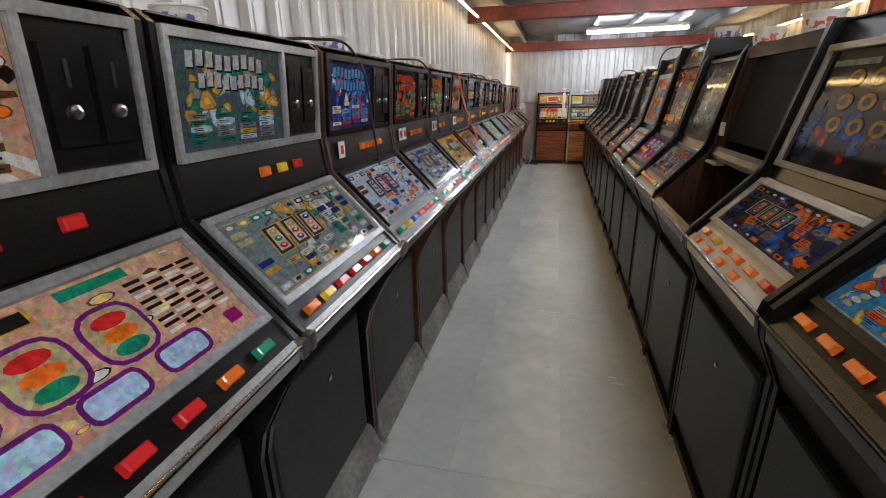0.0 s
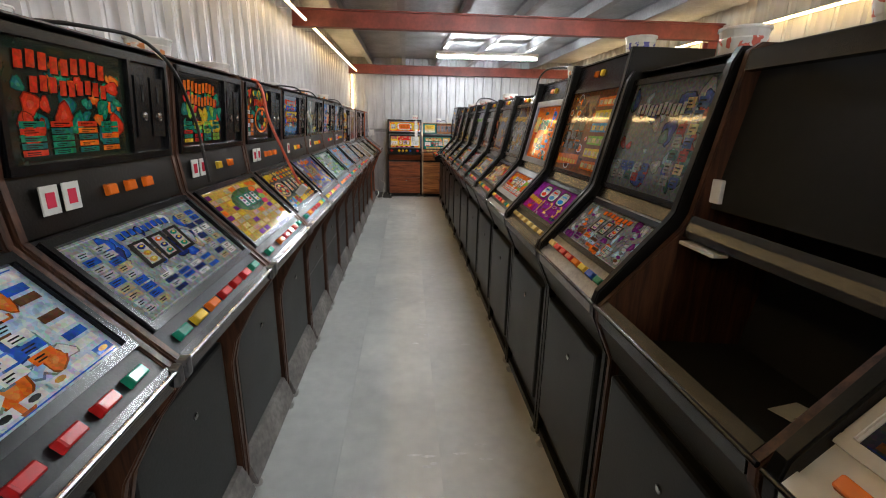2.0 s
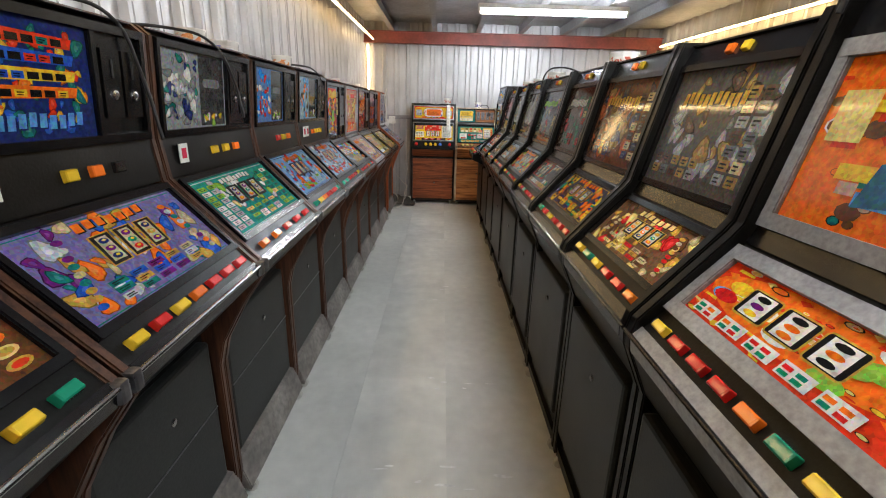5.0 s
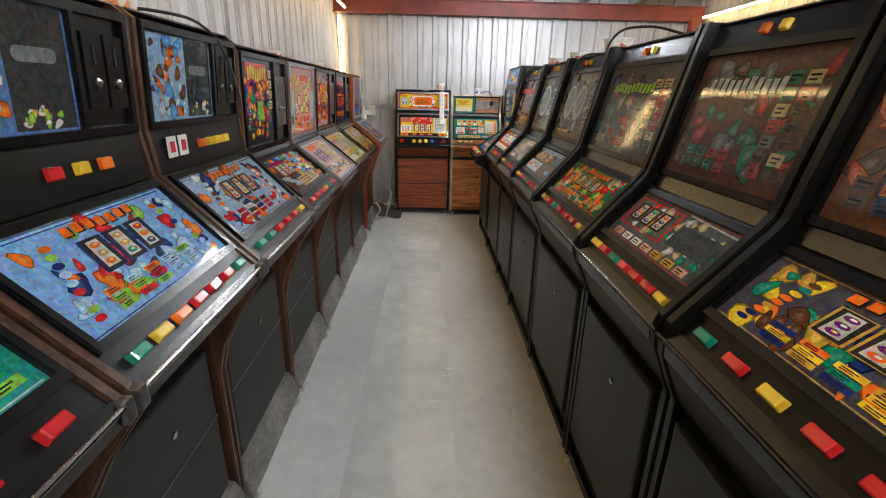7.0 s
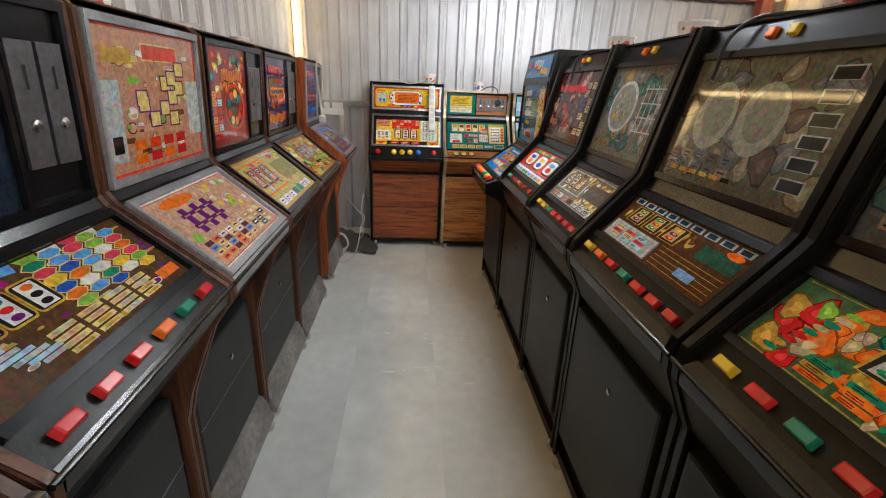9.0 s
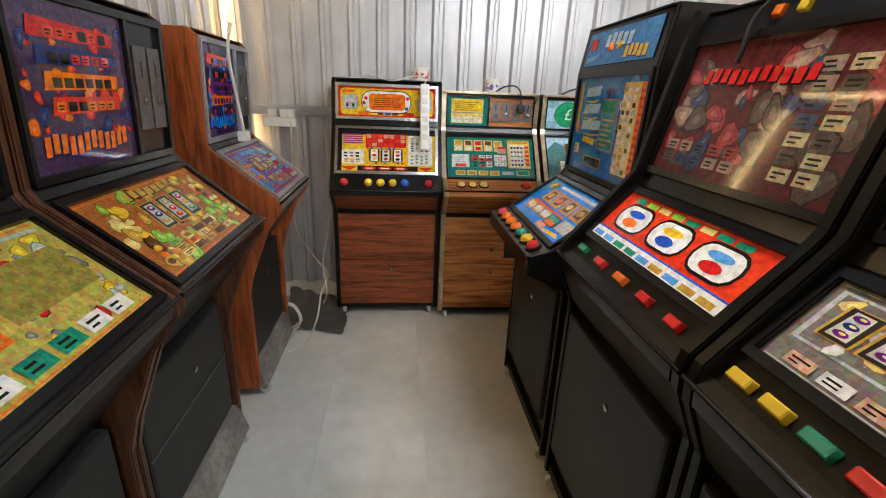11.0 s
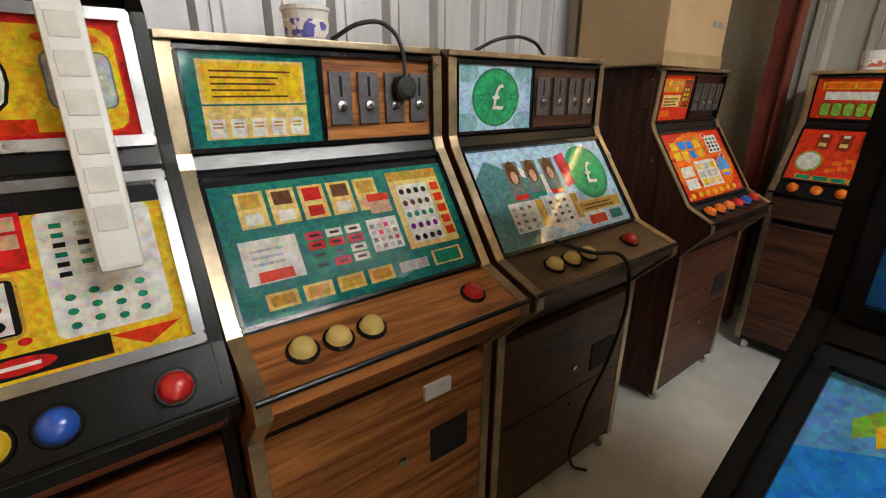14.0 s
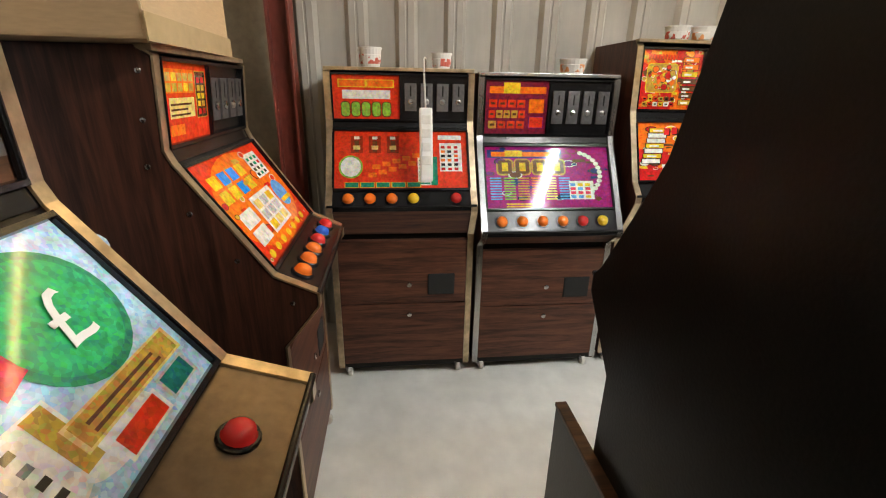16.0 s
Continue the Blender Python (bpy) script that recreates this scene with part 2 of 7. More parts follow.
def lathe(bm, centre, axis, rings, seg=14):
    """A turned shape: rings of (distance along the axis, radius)."""
    axis = Vector(axis).normalized()
    u = axis.orthogonal().normalized()
    v = axis.cross(u)
    prev = None
    for h, r in rings:
        c = Vector(centre) + axis * h
        ring = [bm.verts.new(c + (u * math.cos(2 * math.pi * i / seg) + v * math.sin(2 * math.pi * i / seg)) * max(r, 1e-4)) for i in range(seg)]
        if prev:
            for i in range(seg):
                bm.faces.new((prev[i], prev[(i + 1) % seg], ring[(i + 1) % seg], ring[i]))
        else:
            bm.faces.new(ring[::-1])
        prev = ring
    bm.faces.new(prev)
    return bm


def cable(name, pts, radius, material, parent=None, label="", category="cable", kind=""):
    cu = bpy.data.curves.new(name, "CURVE")
    cu.dimensions, cu.bevel_depth, cu.bevel_resolution, cu.resolution_u = "3D", radius, 2, 6
    sp = cu.splines.new("BEZIER")
    sp.bezier_points.add(len(pts) - 1)
    for bp, p in zip(sp.bezier_points, pts):
        bp.co = p
        bp.handle_left_type = bp.handle_right_type = "AUTO"
    tmp = bpy.data.objects.new(name, cu)
    scene.collection.objects.link(tmp)
    me = bpy.data.meshes.new_from_object(tmp.evaluated_get(bpy.context.evaluated_depsgraph_get()))
    bpy.data.objects.remove(tmp)
    ob = new(name, me)
    me.materials.clear()
    me.materials.append(M[material])
    for p in me.polygons:
        p.use_smooth = True
    if parent:
        ob.parent = parent
        if label:
            ob["label"] = label
    else:
        tagged(ob, label, category, "", kind)
    return ob


# ---- printed artwork ----
class Art:
    """Shapes printed on a pane, in the pane's own 0..1 coordinates, each on a thin layer above the last."""

    def __init__(self, w, h, dim=1.0):
        self.w, self.h, self.bm, self.dim = w, h, bmesh.new(), dim
        self.cols = []

    def face(self, pts, col, lift):
        f = self.bm.faces.new([self.bm.verts.new((x * self.w, y * self.h, lift)) for x, y in pts])
        c = COL[col] if isinstance(col, str) else col
        self.cols.append(tuple(v * self.dim for v in c))
        return f

    def rect(self, x, y, w, h, col, lift=1, edge=None, e=0.012):
        if edge:
            self.face([(x - e, y - e), (x + w + e, y - e), (x + w + e, y + h + e), (x - e, y + h + e)], edge, lift * 0.0006)
            lift += 0.5
        self.face([(x, y), (x + w, y), (x + w, y + h), (x, y + h)], col, lift * 0.0006)

    def ell(self, x, y, rx, ry, col, lift=2, n=18):
        self.face([(x + rx * math.cos(6.28319 * i / n), y + ry * math.sin(6.28319 * i / n)) for i in range(n)], col, lift * 0.0006)

    def round(self, x, y, w, h, col, lift=1, r=0.03, edge=None, e=0.014):
        ry = r * self.w / self.h
        def pts(g):
            out = []
            for cx, cy, a0 in ((x + w - r, y + h - ry, 0), (x + r, y + h - ry, 90), (x + r, y + ry, 180), (x + w - r, y + ry, 270)):
                for a in (0, 30, 60, 90):
                    t = radians(a0 + a)
                    out.append((cx + (r + g) * math.cos(t), cy + (ry + g * self.w / self.h) * math.sin(t)))
            return out
        if edge:
            self.face(pts(e), edge, lift * 0.0006)
            lift += 0.5
        self.face(pts(0), col, lift * 0.0006)

    def poly(self, pts, col, lift=2):
        self.face(pts, col, lift * 0.0006)

    def lines(self, x, y, w, h, n, col, lift=3, fill=0.5, rnd=None):
        for i in range(n):
            ww = w * (rnd.uniform(0.6, 1.0) if rnd else 1)
            self.rect(x, y + h * i / n, ww, h / n * fill, col, lift)

    def reels(self, x, y, w, h, n, rnd, lift=3, rim="gold", strip="white"):
        g = w / n
        for i in range(n):
            self.round(x + g * i + g * 0.08, y, g * 0.84, h, "black", lift, 0.012, rim, 0.008)
            self.rect(x + g * i + g * 0.2, y + h * 0.04, g * 0.6, h * 0.92, strip, lift + 1)
            for j in range(3):
                c = rnd.choice(["red", "orange", "yellow", "green", "purple", "black"])
                self.ell(x + g * (i + 0.5), y + h * (0.2 + 0.3 * j), g * 0.2, h * 0.11, c, lift + 2, 10)

    def grid(self, x, y, w, h, nx, ny, cols, rnd, lift=3, fill=0.78, ellipse=False, mark=None):
        for i in range(nx):
            for j in range(ny):
                c = rnd.choice(cols)
                X, Y, W, H = x + w * i / nx, y + h * j / ny, w / nx * fill, h / ny * fill
                if ellipse:
                    self.ell(X + W / 2, Y + H / 2, W / 2, H / 2, c, lift, 12)
                else:
                    self.rect(X, Y, W, H, c, lift)
                if mark:
                    self.rect(X + W * 0.22, Y + H * 0.35, W * 0.56, H * 0.3, mark, lift + 1)

    def make(self, name, parent, o, up, n, label=""):
        me = bpy.data.meshes.new(name)
        self.bm.normal_update()
        self.bm.to_mesh(me)
        self.bm.free()
        at = me.color_attributes.new("print", "FLOAT_COLOR", "CORNER")
        arr = []
        for p, c in zip(me.polygons, self.cols):
            arr += [c[0], c[1], c[2], 1.0] * p.loop_total
        at.data.foreach_set("color", arr)
        me.materials.append(M["print"])
        ob = new(name, me)
        ob.parent = parent
        m = Matrix.Identity(4)
        for i, v in enumerate((Vector((1, 0, 0)), up, n)):
            for j in range(3):
                m[j][i] = v[j]
        m.translation = o - Vector((self.w / 2, 0, 0))
        ob.matrix_basis = m
        if label:
            ob["label"] = label
        return ob


def lettering(text, parent, o, up, n, x, y, size, material, squeeze=1.0):
    cu = bpy.data.curves.new("lettering", "FONT")
    cu.body, cu.size, cu.extrude, cu.align_x, cu.resolution_u = text, size, 0.0004, "CENTER", 3
    tmp = bpy.data.objects.new("lettering", cu)
    scene.collection.objects.link(tmp)
    me = bpy.data.meshes.new_from_object(tmp.evaluated_get(bpy.context.evaluated_depsgraph_get()))
    bpy.data.objects.remove(tmp)
    me.materials.clear()
    me.materials.append(M[material])
    ob = new("lettering", me)
    ob.parent = parent
    m = Matrix.Identity(4)
    for i, v in enumerate((Vector((squeeze, 0, 0)), up, n)):
        for j in range(3):
            m[j][i] = v[j]
    m.translation = o + Vector((x, 0, 0)) + up * y + n * 0.0065
    ob.matrix_basis = m
    return ob


PALS = {
    "blue": ["azure", "lblue", "white", "orange", "red", "navy", "gold", "sky"],
    "green": ["green", "teal", "lime", "yellow", "white", "red", "gold"],
    "gold": ["gold", "yellow", "brown", "orange", "purple", "cream", "green"],
    "red": ["red", "orange", "yellow", "white", "brown", "gold", "scarlet"],
    "pink": ["peach", "white", "red", "brown", "orange", "cream", "black"],
    "grey": ["grey", "lgrey", "white", "lblue", "black", "teal", "gold"],
    "dark": ["brown", "black", "navy", "gold", "red", "grey"],
    "purple": ["purple", "magenta", "orange", "yellow", "white", "blue"],
    "ice": ["lblue", "white", "lgrey", "sky", "teal", "yellow"],
    "multi": ["pink", "green", "yellow", "sky", "orange", "white", "purple"],
}


def busy(a, x, y, w, h, cols, n, rnd, lift, big=0.06):
    """A crowd of small outlined shapes, as in a busy print."""
    for i in range(n):
        cx, cy, s = x + w * rnd.random(), y + h * rnd.random(), rnd.uniform(0.25, 1.0) * big
        c = rnd.choice(cols)
        k = rnd.random()
        L = lift + 1.4 * i / n
        if k < 0.4:
            a.ell(cx, cy, s * 0.62, s * 0.62, rnd.choice(["black", "brown", "white"]), L, 9)
            a.ell(cx, cy, s * 0.5, s * 0.5, c, L + 0.3, 9)
        elif k < 0.75:
            q = rnd.uniform(-0.5, 0.5)
            a.poly([(cx - s * 0.7, cy - s * 0.3 + q * s * 0.3), (cx + s * 0.7, cy - s * 0.3 - q * s * 0.3), (cx + s * 0.6, cy + s * 0.3), (cx - s * 0.6, cy + s * 0.35)], c, L)
        else:
            a.poly([(cx, cy - s * 0.6), (cx + s * 0.5, cy + s * 0.1), (cx + s * 0.1, cy + s * 0.7), (cx - s * 0.5, cy + s * 0.2)], c, L)


def title(a, x, y, w, h, ink, shade, rnd, lift):
    """A bold illegible title: leaning block shapes with a shadow."""
    n = max(5, int(w / h * 1.9))
    for i in range(n):
        x0, g = x + w * i / n, w / n
        dy = 0.12 * h * math.sin(i * 1.3)
        for c, o, L in ((shade, 0.12, lift), (ink, 0.0, lift + 0.6)):
            a.poly([(x0 + g * o, y + dy - h * o), (x0 + g * (0.72 + o), y + dy - h * o), (x0 + g * (0.82 + o), y + h + dy - h * o), (x0 + g * (0.12 + o), y + h + dy - h * o)], c, L)


def generic_low(a, pal, rnd):
    p = PALS[pal] + PALS[pal][:2]
    a.rect(0, 0, 1, 1, p[0], 0)
    a.poly([(0, 0.55), (1, 0.35), (1, 1), (0, 1)], p[1], 1)
    busy(a, 0.02, 0.02, 0.96, 0.96, p, 90, rnd, 1.6, 0.09)
    x = rnd.choice([0.3, 0.36, 0.24])
    a.round(x - 0.03, 0.36, 0.46, 0.34, p[5], 4, 0.03, p[6])
    a.reels(x, 0.4, 0.4, 0.26, 3, rnd, 6)
    k = rnd.randint(6, 9)
    for i in range(k):
        a.rect(0.03 + 0.012 * i, 0.3 + 0.62 * i / k, 0.15, 0.5 / k, rnd.choice(p[1:5]), 4.2, "black", 0.006)
        a.rect(0.06 + 0.012 * i, 0.3 + 0.62 * i / k + 0.12 / k, 0.08, 0.2 / k, "white", 5.4)
    a.grid(0.8, 0.12, 0.18, 0.8, 2, 10, p[2:6], rnd, 4, 0.84, mark=rnd.choice(["red", "black", "blue"]))
    title(a, 0.22, 0.79, 0.52, 0.12, rnd.choice(["yellow", "white", "red", "orange"]), "black", rnd, 4.6)
    a.grid(0.2, 0.05, 0.58, 0.24, rnd.choice([6, 7, 8]), 3, p[1:], rnd, 4.4, 0.86, ellipse=rnd.random() < 0.4, mark=rnd.choice(["white", "black", "red"]))


def generic_up(a, pal, rnd):
    p = PALS[pal] + PALS[pal][:2]
    a.rect(0, 0, 1, 1, p[0], 0)
    cx, cy, kind = rnd.uniform(0.35, 0.65), rnd.uniform(0.4, 0.65), rnd.randint(0, 2)
    for i in range(12):
        t = i * 0.5236
        if i % 2:
            ends = [(min(1, max(0, cx + 1.2 * math.cos(t + e))), min(1, max(0, cy + 1.2 * math.sin(t + e)))) for e in (0, 0.26)]
            a.poly([(cx, cy), *ends], p[1], 0.6)
    busy(a, 0.03, 0.03, 0.94, 0.94, p, 110, rnd, 1.4, 0.11)
    ink, shade = rnd.choice(["yellow", "white", "scarlet", "orange"]), rnd.choice(["black", "navy", "brown"])
    if kind == 0:
        busy(a, 0.2, 0.35, 0.6, 0.35, p[2:], 40, rnd, 3.0, 0.16)
        title(a, 0.12, 0.78, 0.74, 0.11, ink, shade, rnd, 4.8)
        a.grid(0.05, 0.04, 0.52, 0.3, 5, 5, ["white", "lgrey", p[2]], rnd, 4.8, 0.84, mark="navy")
        a.grid(0.62, 0.04, 0.34, 0.36, 3, 7, p[1:5], rnd, 4.8, 0.84, mark="white")
    elif kind == 1:
        title(a, 0.08, 0.84, 0.5, 0.08, ink, shade, rnd, 4.8)
        a.round(0.1, 0.3, 0.5, 0.46, p[5], 3.4, 0.05, p[2])
        busy(a, 0.14, 0.34, 0.42, 0.38, p, 60, rnd, 4.2, 0.1)
        for i in range(7):
            a.rect(0.68, 0.08 + 0.12 * i, 0.26, 0.08, rnd.choice(p[1:6]), 4.6, "black", 0.006)
            a.rect(0.72, 0.1 + 0.12 * i, 0.12, 0.03, "white", 5.8)
        a.grid(0.06, 0.05, 0.56, 0.18, 6, 2, p, rnd, 4.6, 0.84, mark="black")
    else:
        title(a, 0.16, 0.6, 0.66, 0.14, ink, shade, rnd, 4.8)
        title(a, 0.2, 0.42, 0.6, 0.12, rnd.choice(p[1:6]), shade, rnd, 4.8)
        busy(a, 0.05, 0.78, 0.9, 0.16, p[2:], 30, rnd, 3.0, 0.1)
        a.grid(0.08, 0.06, 0.84, 0.26, 8, 4, ["white", p[1], p[2], p[3]], rnd, 4.8, 0.82, mark="black")


# ---- artwork of single machines ----
def red_low(a, pal, r):
    a.rect(0, 0, 1, 1, "yellow", 0)
    a.rect(0, 0.88, 1, 0.12, "black", 1)
    a.rect(0, 0, 0.04, 1, "black", 1)
    for i in range(5):
        a.rect(0.05, 0.66 + 0.05 * i, 0.2, 0.03, "magenta", 2)
    a.rect(0.28, 0.58, 0.42, 0.32, "red", 2)
    a.grid(0.29, 0.6, 0.41, 0.3, 7, 3, ["red", "scarlet", "peach"], r, 3, 0.8)
    a.round(0.04, 0.18, 0.22, 0.34, "white", 2, 0.02)
    a.grid(0.06, 0.34, 0.18, 0.14, 3, 2, ["black", "red", "grey"], r, 4, 0.6)
    a.grid(0.06, 0.21, 0.18, 0.1, 3, 2, ["yellow", "gold"], r, 4, 0.8)
    a.reels(0.31, 0.24, 0.36, 0.3, 3, r, 4)
    for i in range(9):
        a.ell(0.3 + 0.045 * i, r.choice([0.2, 0.56]), 0.014, 0.022, r.choice(["green", "red", "blue"]), 5, 10)
    a.round(0.72, 0.16, 0.25, 0.72, "white", 2, 0.02)
    a.grid(0.75, 0.5, 0.2, 0.34, 4, 6, ["lgrey", "black", "green"], r, 4, 0.5)
    for i in range(4):
        for j in range(3):
            a.ell(0.76 + 0.05 * i, 0.22 + 0.08 * j + 0.02 * (i % 2), 0.012, 0.02, "green", 4, 8)
    a.rect(0.2, 0.02, 0.62, 0.12, "black", 1)
    for i in range(3):
        a.ell(0.32 + 0.16 * i, 0.08, 0.07, 0.045, "red", 3)
        a.rect(0.28 + 0.16 * i, 0.07, 0.08, 0.02, "white", 4)
    a.poly([(0.02, 0.12), (0.2, 0.12), (0.12, 0.02)], "scarlet", 3)
    a.poly([(0.82, 0.12), (0.98, 0.12), (0.9, 0.02)], "scarlet", 3)


def red_up(a, pal, r):
    a.rect(0, 0, 1, 1, "red", 0)
    a.round(0.02, 0.06, 0.96, 0.88, "yellow", 1, 0.04, "scarlet", 0.006)
    for x in (0.05, 0.82):
        a.round(x, 0.26, 0.14, 0.46, "lgrey", 3, 0.02, "grey", 0.005)
        for k in (0.03, 0.09):
            a.rect(x + k, 0.32, 0.02, 0.12, "black", 5)
            a.rect(x + k - 0.01, 0.5, 0.04, 0.03, "white", 5)
    a.round(0.24, 0.16, 0.50, 0.70, "white", 2, 0.09, "black", 0.008)
    a.round(0.32, 0.26, 0.36, 0.50, "orange", 4, 0.03, "scarlet", 0.006)
    a.lines(0.36, 0.34, 0.28, 0.34, 5, "brown", 6, 0.35, r)
    for x, y, c in ((0.27, 0.3, "yellow"), (0.28, 0.62, "red"), (0.70, 0.3, "blue"), (0.71, 0.64, "red"), (0.26, 0.46, "red")):
        a.ell(x, y, 0.018, 0.06, c, 5, 10)
    for i in range(3):
        a.rect(0.4 + 0.075 * i, 0.07, 0.06, 0.09, ("brown", "blue", "brown")[i], 5)
    for x in (0.04, 0.82):
        a.ell(x + 0.06, 0.84, 0.07, 0.06, "orange", 4)
    a.rect(0.2, 0.05, 0.12, 0.12, "orange", 3)
    a.rect(0.66, 0.05, 0.12, 0.12, "scarlet", 3)


def green_low(a, pal, r):
    a.rect(0, 0, 1, 1, "teal", 0)
    a.rect(0.0, 0.94, 1, 0.06, "black", 1)
    for i in range(5):
        a.rect(0.08 + 0.115 * i, 0.62, 0.10, 0.26, "cream", 2)
        a.rect(0.095 + 0.115 * i, 0.76, 0.07, 0.1, ("gold", "brown", "red", "brown", "gold")[i], 3)
        a.rect(0.1 + 0.115 * i, 0.64, 0.06, 0.08, ("white", "white", "red", "white", "peach")[i], 3)
    a.rect(0.70, 0.24, 0.26, 0.66, "cream", 2)
    a.rect(0.70, 0.82, 0.26, 0.08, "gold", 3)
    a.rect(0.73, 0.28, 0.16, 0.5, "white", 3)
    for i, c in enumerate(("black", "purple", "green", "brown", "black")):
        for j in range(4):
            a.ell(0.75 + 0.038 * j, 0.32 + 0.1 * i, 0.013, 0.026, c, 4, 8)
    for i in range(5):
        a.rect(0.905, 0.3 + 0.1 * i, 0.045, 0.07, "scarlet", 4)
    a.rect(0.05, 0.24, 0.2, 0.3, "white", 2)
    a.lines(0.08, 0.36, 0.14, 0.14, 3, "lgrey", 3, 0.4, r)
    a.rect(0.09, 0.25, 0.12, 0.07, "scarlet", 3)
    a.rect(0.28, 0.24, 0.24, 0.3, "green", 2)
    a.grid(0.285, 0.25, 0.24, 0.29, 3, 4, ["red", "pink", "white", "teal"], r, 3, 0.82, mark="black")
    a.rect(0.54, 0.28, 0.14, 0.26, "white", 2)
    a.grid(0.55, 0.3, 0.13, 0.22, 4, 4, ["grey", "pink", "lgrey"], r, 3, 0.6)
    a.rect(0.58, 0.58, 0.1, 0.16, "peach", 2)
    a.rect(0.58, 0.68, 0.1, 0.06, "scarlet", 3)
    for i in range(4):
        a.rect(0.09 + 0.13 * i, 0.06, 0.11, 0.11, "cream", 2)
        a.rect(0.105 + 0.13 * i, 0.08, 0.08, 0.07, "gold", 3)
    a.rect(0.62, 0.08, 0.14, 0.08, "lgrey", 2)
    a.rect(0.8, 0.08, 0.13, 0.1, "green", 2, "cream")


def green_up(a, pal, r):
    a.rect(0, 0, 1, 1, "teal", 0)
    a.rect(0.1, 0.08, 0.78, 0.36, "cream", 1)
    for i in range(5):
        a.rect(0.13 + 0.15 * i, 0.1, 0.11, 0.2, "white", 2)
        a.lines(0.15 + 0.15 * i, 0.2, 0.07, 0.08, 2, "gold", 3, 0.5)
    a.rect(0.1, 0.46, 0.78, 0.46, "cream", 1)
    a.rect(0.13, 0.49, 0.72, 0.4, "yellow", 2)
    a.lines(0.18, 0.53, 0.6, 0.33, 5, "brown", 3, 0.3, r)


def pound_low(a, pal, r):
    a.rect(0, 0, 1, 1, "lblue", 0)
    for i in range(9):
        a.ell(r.random(), r.random(), 0.12, 0.1, r.choice(["white", "lblue", "teal", "lgrey"]), 0.5 + 0.1 * i)
    a.poly([(0, 0), (0.25, 0), (0.4, 0.6), (0.1, 0.9), (0, 0.7)], (0.09, 0.24, 0.26), 1.8)
    for i in range(3):
        x = 0.2 + 0.13 * i
        a.rect(x, 0.50, 0.10, 0.36, (0.16, 0.2, 0.19), 2)
        a.ell(x + 0.05, 0.74, 0.04, 0.13, "brown", 3, 12)
        a.ell(x + 0.05, 0.69, 0.022, 0.07, "peach", 4, 10)
        a.rect(x + 0.005, 0.46, 0.09, 0.05, ("red", "green", "red")[i], 4)
    for i in range(2):
        a.rect(0.14 + 0.26 * i, 0.14, 0.24, 0.3, "white", 2)
        a.grid(0.15 + 0.26 * i, 0.16, 0.16, 0.27, 3, 4, ["black", "grey", "lgrey"], r, 3, 0.45)
        a.rect(0.32 + 0.26 * i, 0.15, 0.05, 0.28, "gold", 3)
    a.poly([(0.58, 0.86), (0.66, 0.9), (0.68, 0.55), (0.6, 0.5)], "pink", 3)
    a.ell(0.80, 0.64, 0.16, 0.32, (0.02, 0.24, 0.12), 3, 28)
    a.ell(0.80, 0.64, 0.14, 0.28, (0.02, 0.36, 0.13), 4, 28)
    a.rect(0.62, 0.2, 0.34, 0.11, "gold", 4, "cream")
    a.lines(0.65, 0.22, 0.28, 0.08, 2, "brown", 6, 0.4, r)
    a.rect(0.66, 0.05, 0.14, 0.1, "scarlet", 3, "white")
    a.rect(0.84, 0.06, 0.1, 0.1, "teal", 3, "lgrey")
    a.ell(0.5, 0.08, 0.06, 0.06, "white", 3, 5)


def pound_up(a, pal, r):
    a.rect(0, 0, 1, 1, "lblue", 0)
    for x, y in ((0.1, 0.12), (0.9, 0.12), (0.1, 0.88), (0.9, 0.88)):
        a.ell(x, y, 0.16, 0.16, (0.25, 0.48, 0.55), 1)
    a.ell(0.5, 0.5, 0.32, 0.45, (0.02, 0.22, 0.10), 2, 32)
    a.ell(0.5, 0.5, 0.295, 0.415, (0.02, 0.36, 0.15), 3, 32)
    a.ell(0.5, 0.5, 0.16, 0.28, (0.02, 0.30, 0.12), 4, 24)
    a.lines(0.24, 0.46, 0.09, 0.12, 2, "green", 4, 0.5)
    a.lines(0.68, 0.46, 0.09, 0.12, 2, "green", 4, 0.5)


def orange_low(a, pal, r):
    a.rect(0, 0, 1, 1, "scarlet", 0)
    busy(a, 0.02, 0.02, 0.96, 0.96, ["orange", "scarlet", "gold", "red"], 50, r, 0.7, 0.08)
    a.ell(0.5, 0.5, 0.5, 0.5, "orange", 0.6, 24)
    a.grid(0.1, 0.6, 0.5, 0.3, 4, 2, ["azure", "yellow"], r, 2, 0.8)
    a.grid(0.1, 0.16, 0.22, 0.36, 1, 2, ["white"], r, 2, 0.85)
    a.rect(0.34, 0.15, 0.36, 0.4, "white", 2)
    a.grid(0.36, 0.18, 0.33, 0.35, 3, 3, ["yellow", "cream", "lgrey"], r, 3, 0.8)
    a.rect(0.68, 0.64, 0.22, 0.28, "white", 2)
    a.grid(0.7, 0.66, 0.2, 0.24, 3, 4, ["red", "green", "black"], r, 3, 0.6)
    a.ell(0.82, 0.4, 0.1, 0.16, "sky", 2)
    a.rect(0.74, 0.3, 0.18, 0.05, "yellow", 3)
    for i in range(7):
        a.ell(0.12 + 0.12 * i, 0.07, 0.035, 0.04, "yellow", 3, 10)


